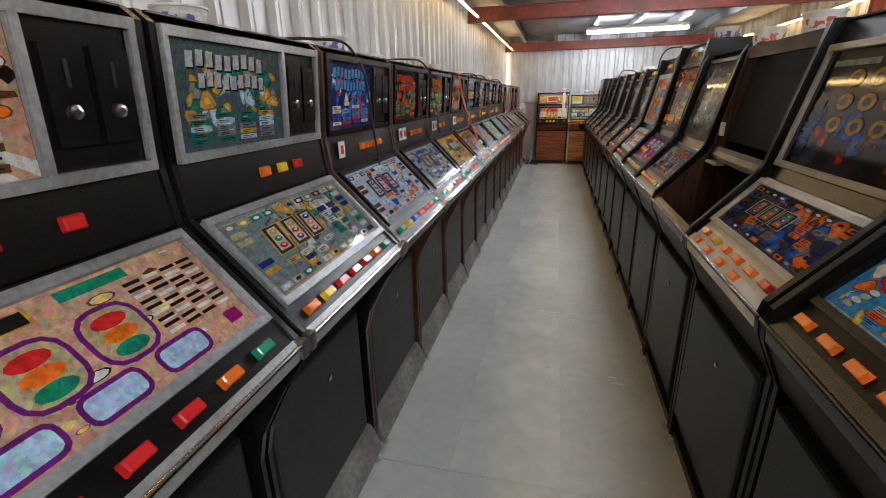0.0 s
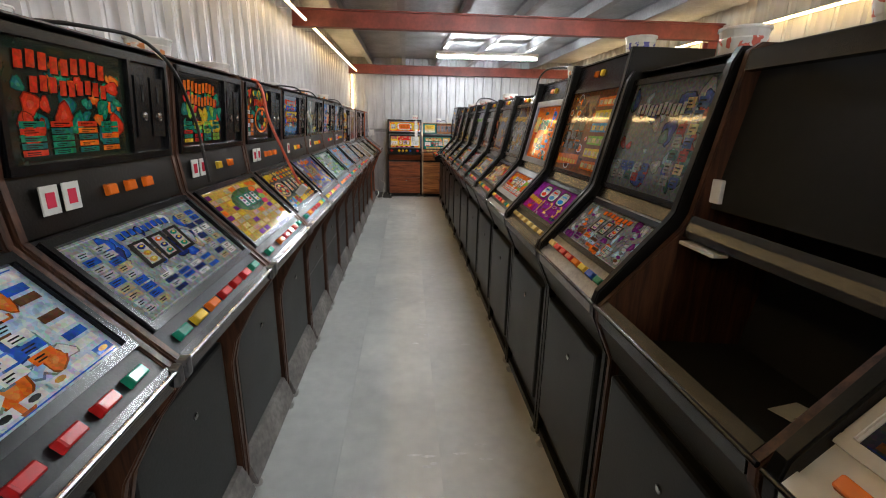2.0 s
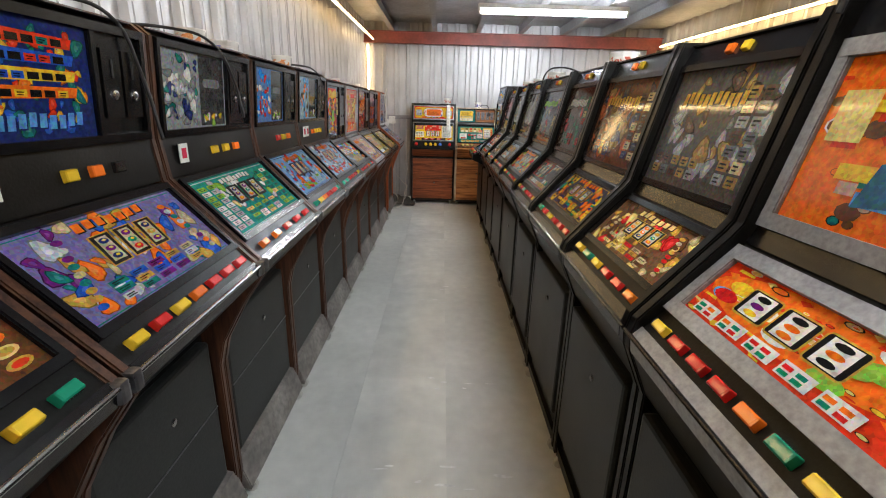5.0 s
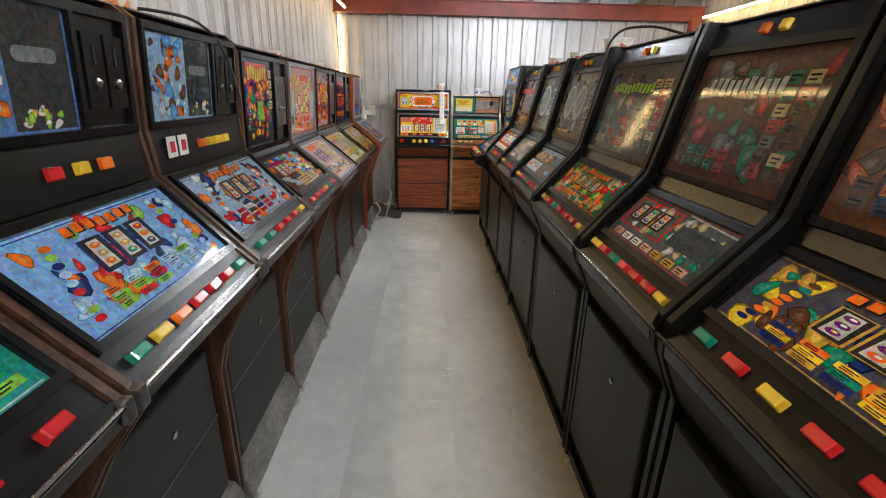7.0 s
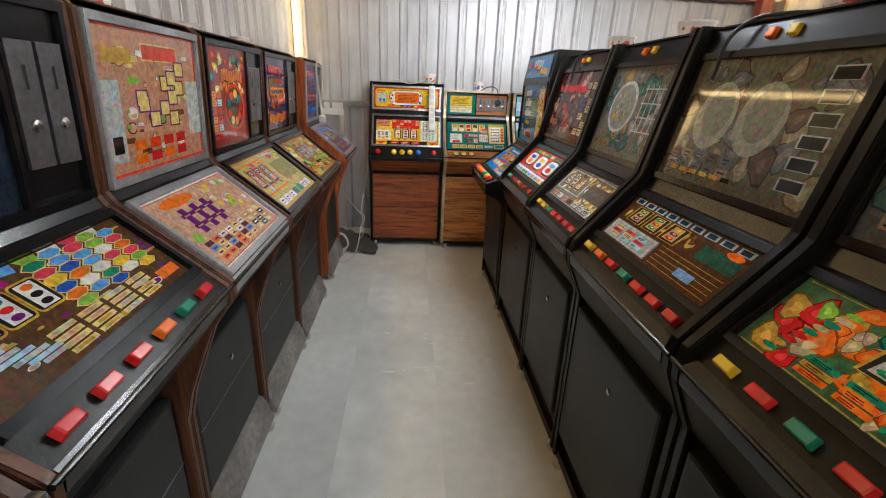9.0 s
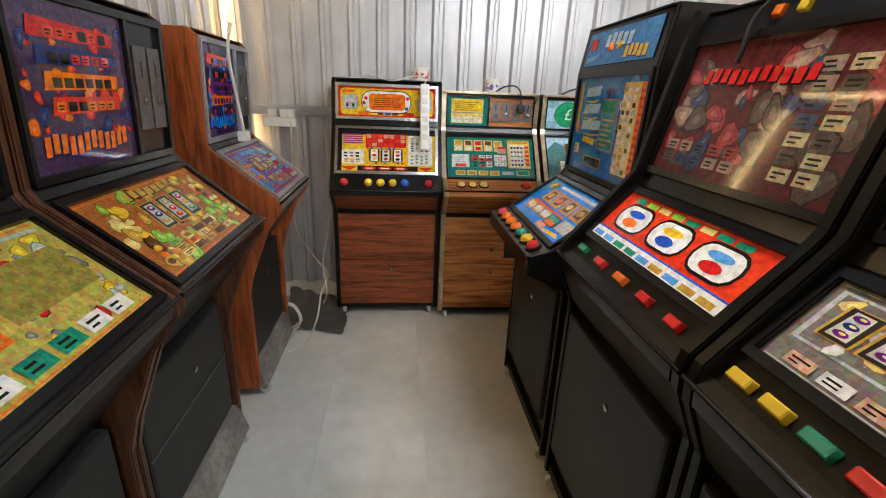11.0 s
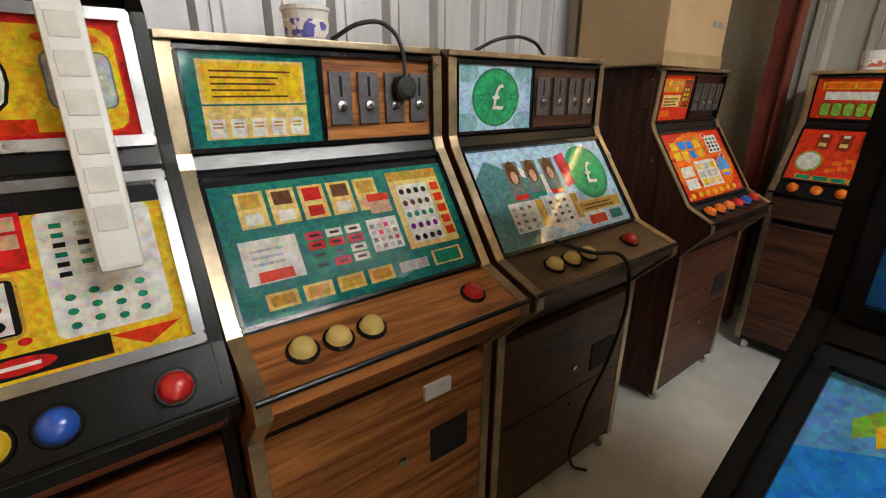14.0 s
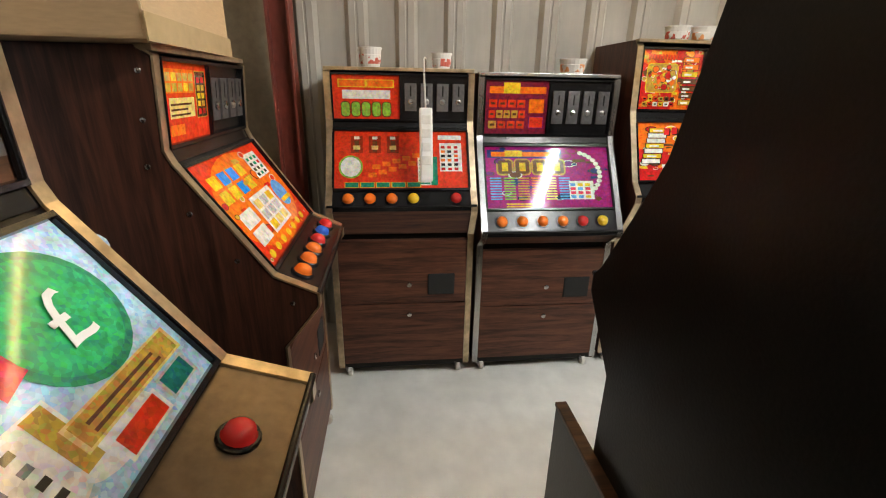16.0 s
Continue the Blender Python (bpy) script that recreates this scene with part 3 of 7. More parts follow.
def orange_up(a, pal, r):
    a.rect(0, 0, 1, 1, "scarlet", 0)
    a.rect(0.06, 0.62, 0.62, 0.3, "orange", 1)
    a.grid(0.08, 0.64, 0.6, 0.26, 5, 2, ["yellow", "gold"], r, 2, 0.8)
    a.rect(0.12, 0.3, 0.54, 0.26, "cream", 1)
    a.lines(0.14, 0.33, 0.5, 0.2, 3, "brown", 2, 0.4, r)
    a.ell(0.05, 0.42, 0.05, 0.1, "red", 2)
    a.rect(0.72, 0.28, 0.24, 0.62, "brown", 1, "gold")
    a.grid(0.74, 0.32, 0.2, 0.54, 2, 5, ["gold", "yellow", "red"], r, 3, 0.7)
    a.rect(0.1, 0.08, 0.3, 0.14, "orange", 1)


def cola_low(a, pal, r):
    a.rect(0, 0, 1, 1, "scarlet", 0)
    for i in range(3):
        x = 0.12 + 0.135 * i
        a.rect(x, 0.62, 0.09, 0.3, (0.3, 0.03, 0.01), 1)
        a.rect(x + 0.028, 0.64, 0.034, 0.2, "brown", 2)
        a.rect(x + 0.02, 0.68, 0.05, 0.07, "cream", 3)
        a.rect(x + 0.025, 0.86, 0.04, 0.05, "white", 3)
    a.ell(0.12, 0.38, 0.09, 0.2, "lime", 1, 20)
    a.ell(0.12, 0.38, 0.075, 0.17, "white", 2, 20)
    for i in range(5):
        for j in range(2):
            a.rect(0.25 + 0.075 * i + 0.03 * j, 0.2 + 0.05 * i + 0.14 * j, 0.06, 0.08, "orange", 2 + j)
    a.rect(0.62, 0.06, 0.1, 0.5, "white", 1)
    a.rect(0.72, 0.06, 0.05, 0.5, "green", 2)
    a.lines(0.63, 0.08, 0.08, 0.46, 7, "green", 2, 0.4)
    a.rect(0.79, 0.3, 0.17, 0.5, "white", 1)
    a.grid(0.8, 0.32, 0.15, 0.46, 3, 6, ["orange", "black", "red"], r, 2, 0.6)
    a.rect(0.78, 0.86, 0.18, 0.08, "white", 1)
    a.ell(0.7, 0.84, 0.04, 0.1, "green", 2)
    for i in range(5):
        a.rect(0.08 + 0.115 * i, 0.03, 0.095, 0.08, "green", 2, "yellow", 0.006)


def cola_up(a, pal, r):
    a.rect(0, 0, 1, 1, "scarlet", 0)
    a.rect(0.08, 0.72, 0.84, 0.18, "yellow", 1)
    a.rect(0.1, 0.74, 0.38, 0.14, "orange", 2)
    a.rect(0.52, 0.74, 0.38, 0.14, "orange", 2)
    a.rect(0.14, 0.46, 0.72, 0.2, "white", 1)
    for i in range(5):
        a.round(0.12 + 0.155 * i, 0.06, 0.12, 0.32, "lime", 2, 0.04, "brown")


def plum_low(a, pal, r):
    a.rect(0, 0, 1, 1, "magenta", 0)
    busy(a, 0.02, 0.02, 0.96, 0.96, ["magenta", "purple", "navy", "brown"], 50, r, 0.05, 0.1)
    a.rect(0.02, 0.82, 0.6, 0.13, "navy", 1)
    a.lines(0.05, 0.84, 0.54, 0.1, 1, "orange", 2, 0.8)
    a.rect(0.16, 0.84, 0.14, 0.1, "yellow", 3)
    for i in range(4):
        a.round(0.1 + 0.14 * i, 0.56, 0.11, 0.22, "brown", 1, 0.02, "gold")
        a.rect(0.13 + 0.14 * i, 0.6, 0.05, 0.14, "yellow", 3)
    for i in range(6):
        a.lines(0.03 + 0.11 * i, 0.14, 0.09, 0.38, 9, ("sky", "lime", "gold", "orange", "cream", "sky")[i], 2, 0.5)
    a.rect(0.66, 0.14, 0.2, 0.3, "white", 2)
    a.grid(0.67, 0.16, 0.18, 0.26, 3, 4, ["yellow", "pink", "sky"], r, 3, 0.7)
    for i in range(12):
        t = -0.9 + 0.2 * i
        a.ell(0.72 + 0.2 * math.cos(t), 0.55 + 0.36 * math.sin(t), 0.022, 0.035, "white", 3, 10)
    a.lines(0.15, 0.02, 0.4, 0.08, 2, "yellow", 2, 0.6, r)


def plum_up(a, pal, r):
    a.rect(0, 0, 1, 1, (0.2, 0.015, 0.04), 0)
    a.lines(0.06, 0.76, 0.9, 0.18, 1, "orange", 1, 0.7)
    a.rect(0.28, 0.76, 0.26, 0.2, "yellow", 2)
    for j in range(3):
        a.grid(0.06, 0.1 + 0.2 * j, 0.6, 0.17, 4 + j % 2, 1, ["orange", "gold", "cream", "scarlet"], r, 2, 0.85, mark="brown")
    a.rect(0.7, 0.4, 0.24, 0.26, "orange", 2)
    a.rect(0.72, 0.12, 0.22, 0.2, "scarlet", 2, "purple")


def blue_low(a, pal, r):
    a.rect(0, 0, 1, 1, "azure", 0)
    a.poly([(0, 0.6), (0.25, 0.9), (0.2, 1), (0, 1)], "sky", 1)
    for i, c in enumerate(("lime", "yellow", "orange", "green")):
        a.poly([(0.06 + 0.03 * i, 0.74), (0.12 + 0.03 * i, 0.86), (0.09 + 0.03 * i, 0.94), (0.05 + 0.03 * i, 0.82)], c, 2 + 0.2 * i)
    a.rect(0.24, 0.86, 0.66, 0.07, "lblue", 1)
    a.lines(0.26, 0.87, 0.62, 0.07, 1, "white", 2, 0.6)
    for i in range(4):
        a.rect(0.2 + 0.19 * i, 0.48, 0.15, 0.3, "gold", 2, "orange", 0.01)
        a.rect(0.23 + 0.19 * i, 0.52, 0.09, 0.22, "brown", 4)
        a.ell(0.275 + 0.19 * i, 0.63, 0.035, 0.07, ("gold", "orange", "cream", "gold")[i], 5, 10)
    a.rect(0.14, 0.38, 0.6, 0.05, "scarlet", 2)
    for i in range(3):
        a.round(0.12 + 0.16 * i, 0.22, 0.13, 0.13, "white", 2, 0.02, "gold")
    a.rect(0.6, 0.16, 0.15, 0.2, "green", 2, "black")
    a.rect(0.6, 0.16, 0.15, 0.1, "orange", 3.4)
    a.rect(0.8, 0.2, 0.18, 0.2, "lgrey", 2, "yellow")
    a.rect(0.55, 0.04, 0.12, 0.1, "peach", 2, "orange")
    a.poly([(0.7, 0.02), (0.95, 0.08), (0.9, 0.14), (0.7, 0.08)], "yellow", 2)
    a.rect(0.06, 0.3, 0.05, 0.06, "navy", 2, "white", 0.006)


def blue_up(a, pal, r):
    a.rect(0, 0, 1, 1, (0.02, 0.19, 0.55), 0)
    busy(a, 0.1, 0.1, 0.85, 0.85, [(0.02, 0.15, 0.42), (0.03, 0.2, 0.5), "navy", "sky"], 30, r, 0.2, 0.12)
    for i, c in enumerate(("red", "orange", "yellow", "lime", "green")):
        a.rect(0.03 + 0.014 * i, 0.5, 0.012, 0.46, c, 1)
    a.poly([(0.02, 0.5), (0.11, 0.5), (0.065, 0.38)], "orange", 2)
    for y, w in ((0.8, 0.24), (0.62, 0.26), (0.45, 0.34)):
        a.poly([(0.14, y), (0.14 + w, y + 0.02), (0.16 + w, y + 0.12), (0.16, y + 0.1)], (0.38, 0.6, 0.78), 2)
        a.poly([(0.13, y - 0.04), (0.16 + w * 0.5, y - 0.06), (0.14 + w, y - 0.03), (0.14 + w, y - 0.015), (0.16 + w * 0.5, y - 0.04)], "yellow", 2)
    a.poly([(0.2, 0.32), (0.4, 0.3), (0.41, 0.37), (0.21, 0.38)], "yellow", 3)
    a.rect(0.08, 0.18, 0.08, 0.11, "white", 3)
    a.rect(0.28, 0.08, 0.26, 0.09, "black", 2, "gold", 0.01)
    a.rect(0.46, 0.28, 0.22, 0.5, (0.05, 0.3, 0.36), 2, "orange", 0.008)
    a.rect(0.46, 0.66, 0.16, 0.1, "green", 4)
    a.lines(0.48, 0.32, 0.18, 0.3, 6, "ltan", 4, 0.4, r)
    a.rect(0.72, 0.08, 0.2, 0.86, "cream", 2)
    a.grid(0.73, 0.1, 0.18, 0.82, 3, 12, ["white", "gold", "black", "lgrey"], r, 3, 0.6)
    a.rect(0.92, 0.08, 0.06, 0.86, "orange", 2)
    a.lines(0.925, 0.1, 0.05, 0.82, 12, "scarlet", 3, 0.4)


def purple_low(a, pal, r):
    a.rect(0, 0, 1, 1, (0.30, 0.02, 0.33), 0)
    busy(a, 0.02, 0.02, 0.96, 0.5, [(0.30, 0.02, 0.33), "purple", "magenta"], 30, r, 0.2, 0.1)
    a.poly([(0.0, 0.0), (0.35, 0), (0.2, 0.4), (0.0, 0.5)], "magenta", 1)
    for i in range(3):
        a.round(0.17 + 0.23 * i, 0.5, 0.2, 0.44, "black", 2, 0.05, "magenta", 0.006)
        a.round(0.185 + 0.23 * i, 0.53, 0.17, 0.38, "white", 4, 0.05)
        a.round(0.195 + 0.23 * i, 0.72, 0.15, 0.17, "lgrey", 4.6, 0.04)
        a.ell(0.27 + 0.23 * i, 0.63, 0.06, 0.07, ("scarlet", "sky", "azure")[i], 5, 12)
        a.rect(0.22 + 0.23 * i, 0.78, 0.1, 0.05, ("blue", "scarlet", "sky")[i], 5.4)
    for i in range(7):
        x = 0.015 + 0.052 * i
        a.poly([(x, 0.32 - 0.008 * i), (x + 0.044, 0.31 - 0.008 * i), (x + 0.05, 0.47 - 0.008 * i), (x + 0.006, 0.48 - 0.008 * i)], "orange", 3)
        a.poly([(x + 0.004, 0.35 - 0.008 * i), (x + 0.038, 0.34 - 0.008 * i), (x + 0.044, 0.47 - 0.008 * i), (x + 0.01, 0.475 - 0.008 * i)], "yellow", 4)
    a.rect(0.14, 0.06, 0.1, 0.1, "scarlet", 3, "black")
    a.ell(0.86, 0.12, 0.06, 0.06, "navy", 3)
    a.poly([(0.8, 0.42), (0.9, 0.42), (0.85, 0.34)], "yellow", 4)


def purple_up(a, pal, r):
    a.rect(0, 0, 1, 1, (0.22, 0.085, 0.03), 0)
    busy(a, 0.02, 0.05, 0.6, 0.9, ["brown", "gold", "orange", (0.16, 0.06, 0.03)], 50, r, 0.3, 0.1)
    a.poly([(0.05, 0.55), (0.3, 0.95), (0.6, 0.95), (0.5, 0.6)], (0.36, 0.2, 0.09), 1)
    a.poly([(0.2, 0.6), (0.4, 0.9), (0.5, 0.7), (0.4, 0.5)], (0.16, 0.06, 0.03), 2)
    a.grid(0.08, 0.28, 0.42, 0.36, 3, 3, [(0.06, 0.062, 0.062), (0.085, 0.085, 0.082)], r, 3, 0.82)
    for i in range(6):
        a.poly([(0.62, 0.06 + 0.15 * i), (0.97, 0.06 + 0.15 * i), (0.97, 0.17 + 0.15 * i), (0.62, 0.16 + 0.15 * i)], ("orange", "yellow", "lime", "sky", "yellow", "orange")[i], 2)
        a.grid(0.64, 0.08 + 0.15 * i, 0.32, 0.07, 4, 1, ["cream", "ltan"], r, 3, 0.8)
    a.poly([(0.04, 0.06), (0.54, 0.1), (0.54, 0.22), (0.04, 0.2)], "orange", 3)
    a.grid(0.06, 0.1, 0.46, 0.08, 7, 1, ["yellow"], r, 4, 0.6)


def fruit_low(a, pal, r):
    a.rect(0, 0, 1, 1, "scarlet", 0)
    busy(a, 0.02, 0.02, 0.96, 0.96, ["orange", "scarlet", "yellow", "cream"], 60, r, 1.1, 0.08)
    a.ell(0.5, 0.6, 0.5, 0.4, "orange", 1, 20)
    for i in range(9):
        a.ell(r.uniform(0.1, 0.9), r.uniform(0.3, 0.9), 0.07, 0.1, r.choice(["yellow", "lime", "white", "sky", "orange", "red"]), 2 + 0.1 * i, 12)
    a.reels(0.2, 0.38, 0.55, 0.4, 3, r, 4)
    for i in range(5):
        a.rect(0.05 + 0.17 * i, 0.06, 0.14, 0.2, r.choice(["cream", "yellow", "white"]), 4)
        a.grid(0.06 + 0.17 * i, 0.08, 0.12, 0.16, 2, 2, ["orange", "green", "red"], r, 5, 0.7)


def letter_up(a, pal, r):
    a.rect(0, 0, 1, 1, "orange", 0)
    busy(a, 0.02, 0.02, 0.96, 0.96, ["orange", "scarlet", "peach", "teal", "brown"], 70, r, 0.1, 0.1)
    for i in range(16):
        a.rect(r.uniform(0.05, 0.8), r.uniform(0.05, 0.85), r.uniform(0.08, 0.2), r.uniform(0.04, 0.1), r.choice(["teal", "brown", "sky", "yellow", "scarlet", "peach"]), 1 + 0.12 * i)
    a.rect(0.3, 0.55, 0.3, 0.2, "teal", 3.2)
    a.poly([(0.3, 0.15), (0.55, 0.2), (0.5, 0.48), (0.34, 0.4)], (0.02, 0.12, 0.22), 3.4)
    a.rect(0.05, 0.5, 0.16, 0.3, "cream", 3.2)


def hex_low(a, pal, r):
    a.rect(0, 0, 1, 1, (0.1, 0.045, 0.02), 0)
    busy(a, 0.02, 0.02, 0.96, 0.96, ["brown", "gold", "ltan", "purple"], 60, r, 0.2, 0.07)
    cs = ["pink", "green", "yellow", "sky", "orange", "white", "blue", "lime"]
    for i in range(5):
        for j in range(6):
            x, y = 0.52 + 0.092 * i, 0.38 + 0.1 * j + 0.05 * (i % 2)
            if y < 0.97:
                a.ell(x, y, 0.055, 0.058, "cream", 2, 6)
                a.ell(x, y, 0.048, 0.05, r.choice(cs), 3, 6)
    for i in range(8):
        a.poly([(0.08 + 0.1 * i, 0.99), (0.17 + 0.1 * i, 0.99), (0.16 + 0.1 * i, 0.9), (0.1 + 0.1 * i, 0.92)], r.choice(cs), 2)
    a.reels(0.14, 0.5, 0.34, 0.3, 3, r, 3)
    a.rect(0.1, 0.83, 0.3, 0.07, "magenta", 3)
    for i in range(7):
        a.rect(0.04 + 0.03 * i, 0.44 - 0.05 * i, 0.12, 0.04, ("lgrey", "lblue")[i % 2], 3)
    for i in range(4):
        for j in range(4):
            a.rect(0.3 + 0.13 * i, 0.06 + 0.07 * j, 0.11, 0.05, "cream", 3)
            a.rect(0.32 + 0.13 * i, 0.07 + 0.07 * j, 0.07, 0.03, r.choice(["gold", "lgrey", "peach"]), 4)
    a.rect(0.84, 0.1, 0.13, 0.12, "orange", 3)
    a.ell(0.06, 0.75, 0.05, 0.08, "orange", 3, 14)


def ladder_low(a, pal, r):
    a.rect(0, 0, 1, 1, "white", 0)
    a.rect(0.02, 0.02, 0.96, 0.96, "scarlet", 0.5)
    a.rect(0.03, 0.03, 0.94, 0.94, "peach", 1)
    a.ell(0.3, 0.88, 0.18, 0.07, "orange", 2)
    for i in range(3):
        a.rect(0.2 + 0.13 * i, 0.42, 0.06, 0.36, "purple", 3)
    for y in (0.5, 0.66):
        a.rect(0.18, y, 0.38, 0.05, "purple", 3.4)
        a.grid(0.2, y + 0.01, 0.36, 0.03, 3, 1, ["gold"], r, 5, 0.5)
    for i in range(26):
        x, y = r.uniform(0.6, 0.94), r.uniform(0.45, 0.92)
        a.ell(x, y, 0.03, 0.035, r.choice(["lime", "cream", "yellow", "peach", "white"]), 2 + 0.06 * i, 8)
    a.grid(0.08, 0.07, 0.55, 0.28, 6, 4, ["cream", "sky", "white", "orange", "brown"], r, 3, 0.84, mark="purple")
    a.grid(0.66, 0.07, 0.28, 0.3, 3, 4, ["cream", "gold", "black", "teal"], r, 3, 0.84, mark="white")
    a.ell(0.1, 0.42, 0.04, 0.06, "lime", 3, 8)


def ladder_up(a, pal, r):
    a.rect(0, 0, 1, 1, "scarlet", 0)
    busy(a, 0.1, 0.1, 0.8, 0.8, ["peach", "cream", "lime", "white", "brown"], 60, r, 0.9, 0.08)
    a.rect(0.02, 0.02, 0.96, 0.96, (0.55, 0.26, 0.16), 0.5)
    a.rect(0.4, 0.8, 0.36, 0.1, "scarlet", 2, "cream")
    a.rect(0.06, 0.76, 0.24, 0.1, "gold", 2)
    for i in range(10):
        x, y = r.uniform(0.25, 0.75), r.uniform(0.3, 0.72)
        a.rect(x, y, 0.09, 0.1, "cream", 2 + 0.1 * i, r.choice(["purple", "brown"]))
    a.rect(0.0, 0.1, 0.16, 0.55, "lgrey", 2)
    a.rect(0.84, 0.2, 0.16, 0.45, "lgrey", 2)
    a.rect(0.05, 0.16, 0.08, 0.12, "black", 3)
    a.grid(0.22, 0.06, 0.58, 0.2, 4, 2, ["orange", "scarlet", "red"], r, 4, 0.75)


def candy_low(a, pal, r):
    a.rect(0, 0, 1, 1, "gold", 0)
    for i in range(9):
        for j in range(9):
            if r.random() < 0.9:
                a.rect(0.02 + 0.108 * i + r.uniform(-0.01, 0.01), 0.02 + 0.108 * j, 0.095, 0.085, r.choice(["gold", "yellow", "purple", "cream", "ltan", "orange", "peach"]), 1 + 0.02 * (i + j), None)
    a.ell(0.6, 0.66, 0.3, 0.24, (0.06, 0.14, 0.05), 3, 20)
    a.reels(0.42, 0.54, 0.36, 0.22, 3, r, 4, "green")
    for i in range(5):
        a.ell(0.85 + r.uniform(-0.06, 0.06), 0.5 + 0.1 * i, 0.06, 0.06, r.choice(["pink", "lime", "orange"]), 4 + 0.1 * i, 12)


def coins_low(a, pal, r):
    a.rect(0, 0, 1, 1, "brown", 0)
    a.poly([(0, 0), (0.6, 0), (0.5, 0.4), (0, 0.5)], (0.03, 0.12, 0.08), 1)
    for i in range(9):
        for j in range(8):
            x, y = 0.06 + 0.108 * i, 0.1 + 0.115 * j
            if not (0.15 < x < 0.62 and 0.25 < y < 0.7):
                a.ell(x, y, 0.042, 0.045, r.choice(["gold", "yellow", "cream", "gold", "orange"]), 2, 12)
                a.ell(x, y, 0.028, 0.028, r.choice(["yellow", "gold", "scarlet"]), 3, 10)
    slots(a, 0.36, 0.34, 0.4, 0.34, 3, r, "black", (0.6, 0.55, 0.42))
    a.ell(0.2, 0.5, 0.15, 0.2, "peach", 4, 24)
    a.ell(0.2, 0.5, 0.125, 0.165, "brown", 4.5, 24)
    for i in range(8):
        a.ell(0.2 + 0.085 * math.cos(0.785 * i), 0.5 + 0.11 * math.sin(0.785 * i), 0.03, 0.038, ("peach", "scarlet", "cream")[i % 3], 5, 9)
    a.ell(0.2, 0.5, 0.035, 0.045, "cream", 5.4, 10)
    a.rect(0.42, 0.05, 0.2, 0.16, "yellow", 4.4)
    a.lines(0.44, 0.07, 0.16, 0.12, 4, "brown", 5, 0.3, r)
    plates(a, 0.06, 0.05, 0.32, 0.2, 3, 3, ["sky", "red", "lime", "white"], r, 4.4)
    a.ell(0.13, 0.88, 0.12, 0.07, "yellow", 4, 14)


def peach_low(a, pal, r):
    a.rect(0, 0, 1, 1, "peach", 0)
    busy(a, 0.02, 0.02, 0.96, 0.96, ["peach", "cream", "brown", "white"], 50, r, 0.3, 0.07)
    for i in range(3):
        a.round(0.14 + 0.2 * i, 0.3, 0.15, 0.42, "ltan", 2, 0.05, "purple")
        for j, c in enumerate(("green", "orange", "red")):
            a.ell(0.215 + 0.2 * i, 0.38 + 0.12 * j, 0.05, 0.06, c, 4, 12)
        a.round(0.2 + 0.22 * i, 0.06, 0.15, 0.17, "lblue", 2, 0.02, "purple")
    a.rect(0.12, 0.84, 0.36, 0.1, "black", 2, "gold")
    a.rect(0.56, 0.88, 0.2, 0.09, "green", 2)
    for i in range(4):
        for j in range(9):
            a.rect(0.72 + 0.065 * i, 0.3 + 0.062 * j, 0.055, 0.03, "black" if (i + j) % 3 else "white", 2)
    for j in range(8):
        a.rect(0.02, 0.12 + 0.06 * j, 0.1, 0.03, "black", 2)
    a.ell(0.05, 0.72, 0.05, 0.06, "navy", 2)
    a.ell(0.3, 0.78, 0.08, 0.05, "orange", 3)
    a.rect(0.9, 0.1, 0.06, 0.12, "magenta", 2)


def seven_low(a, pal, r):
    a.rect(0, 0, 1, 1, "scarlet", 0)
    a.rect(0, 0, 1, 0.2, "white", 1)
    a.grid(0.02, 0.03, 0.96, 0.12, 9, 1, ["gold", "orange", "green", "sky"], r, 2, 0.8)
    a.rect(0, 0.2, 1, 0.03, "blue", 2)
    for i in range(3):
        a.round(0.08 + 0.3 * i, 0.34, 0.24, 0.46, "white", 2, 0.06, "black")
        a.ell(0.2 + 0.3 * i, 0.48, 0.06, 0.09, ("orange", "blue", "red")[i], 4, 12)
        a.ell(0.2 + 0.3 * i, 0.66, 0.07, 0.07, ("blue", "yellow", "sky")[i], 4, 12)
    a.grid(0.1, 0.86, 0.8, 0.12, 8, 1, ["lime", "cream", "green"], r, 2, 0.8)


# ---- artwork of the row machines ----
def plates(a, x, y, w, h, nx, ny, cols, rnd, lift=4.0, fill=0.8, ink="black"):
    """Rows of award plates, each with two bars of print."""
    for i in range(nx):
        for j in range(ny):
            X, Y, W, H = x + w * i / nx, y + h * j / ny, w / nx * fill, h / ny * fill
            a.rect(X, Y, W, H, rnd.choice(cols), lift)
            a.rect(X + W * 0.15, Y + H * 0.55, W * rnd.uniform(0.4, 0.7), H * 0.16, ink, lift + 0.5)
            a.rect(X + W * 0.15, Y + H * 0.22, W * rnd.uniform(0.3, 0.6), H * 0.14, ink, lift + 0.5)


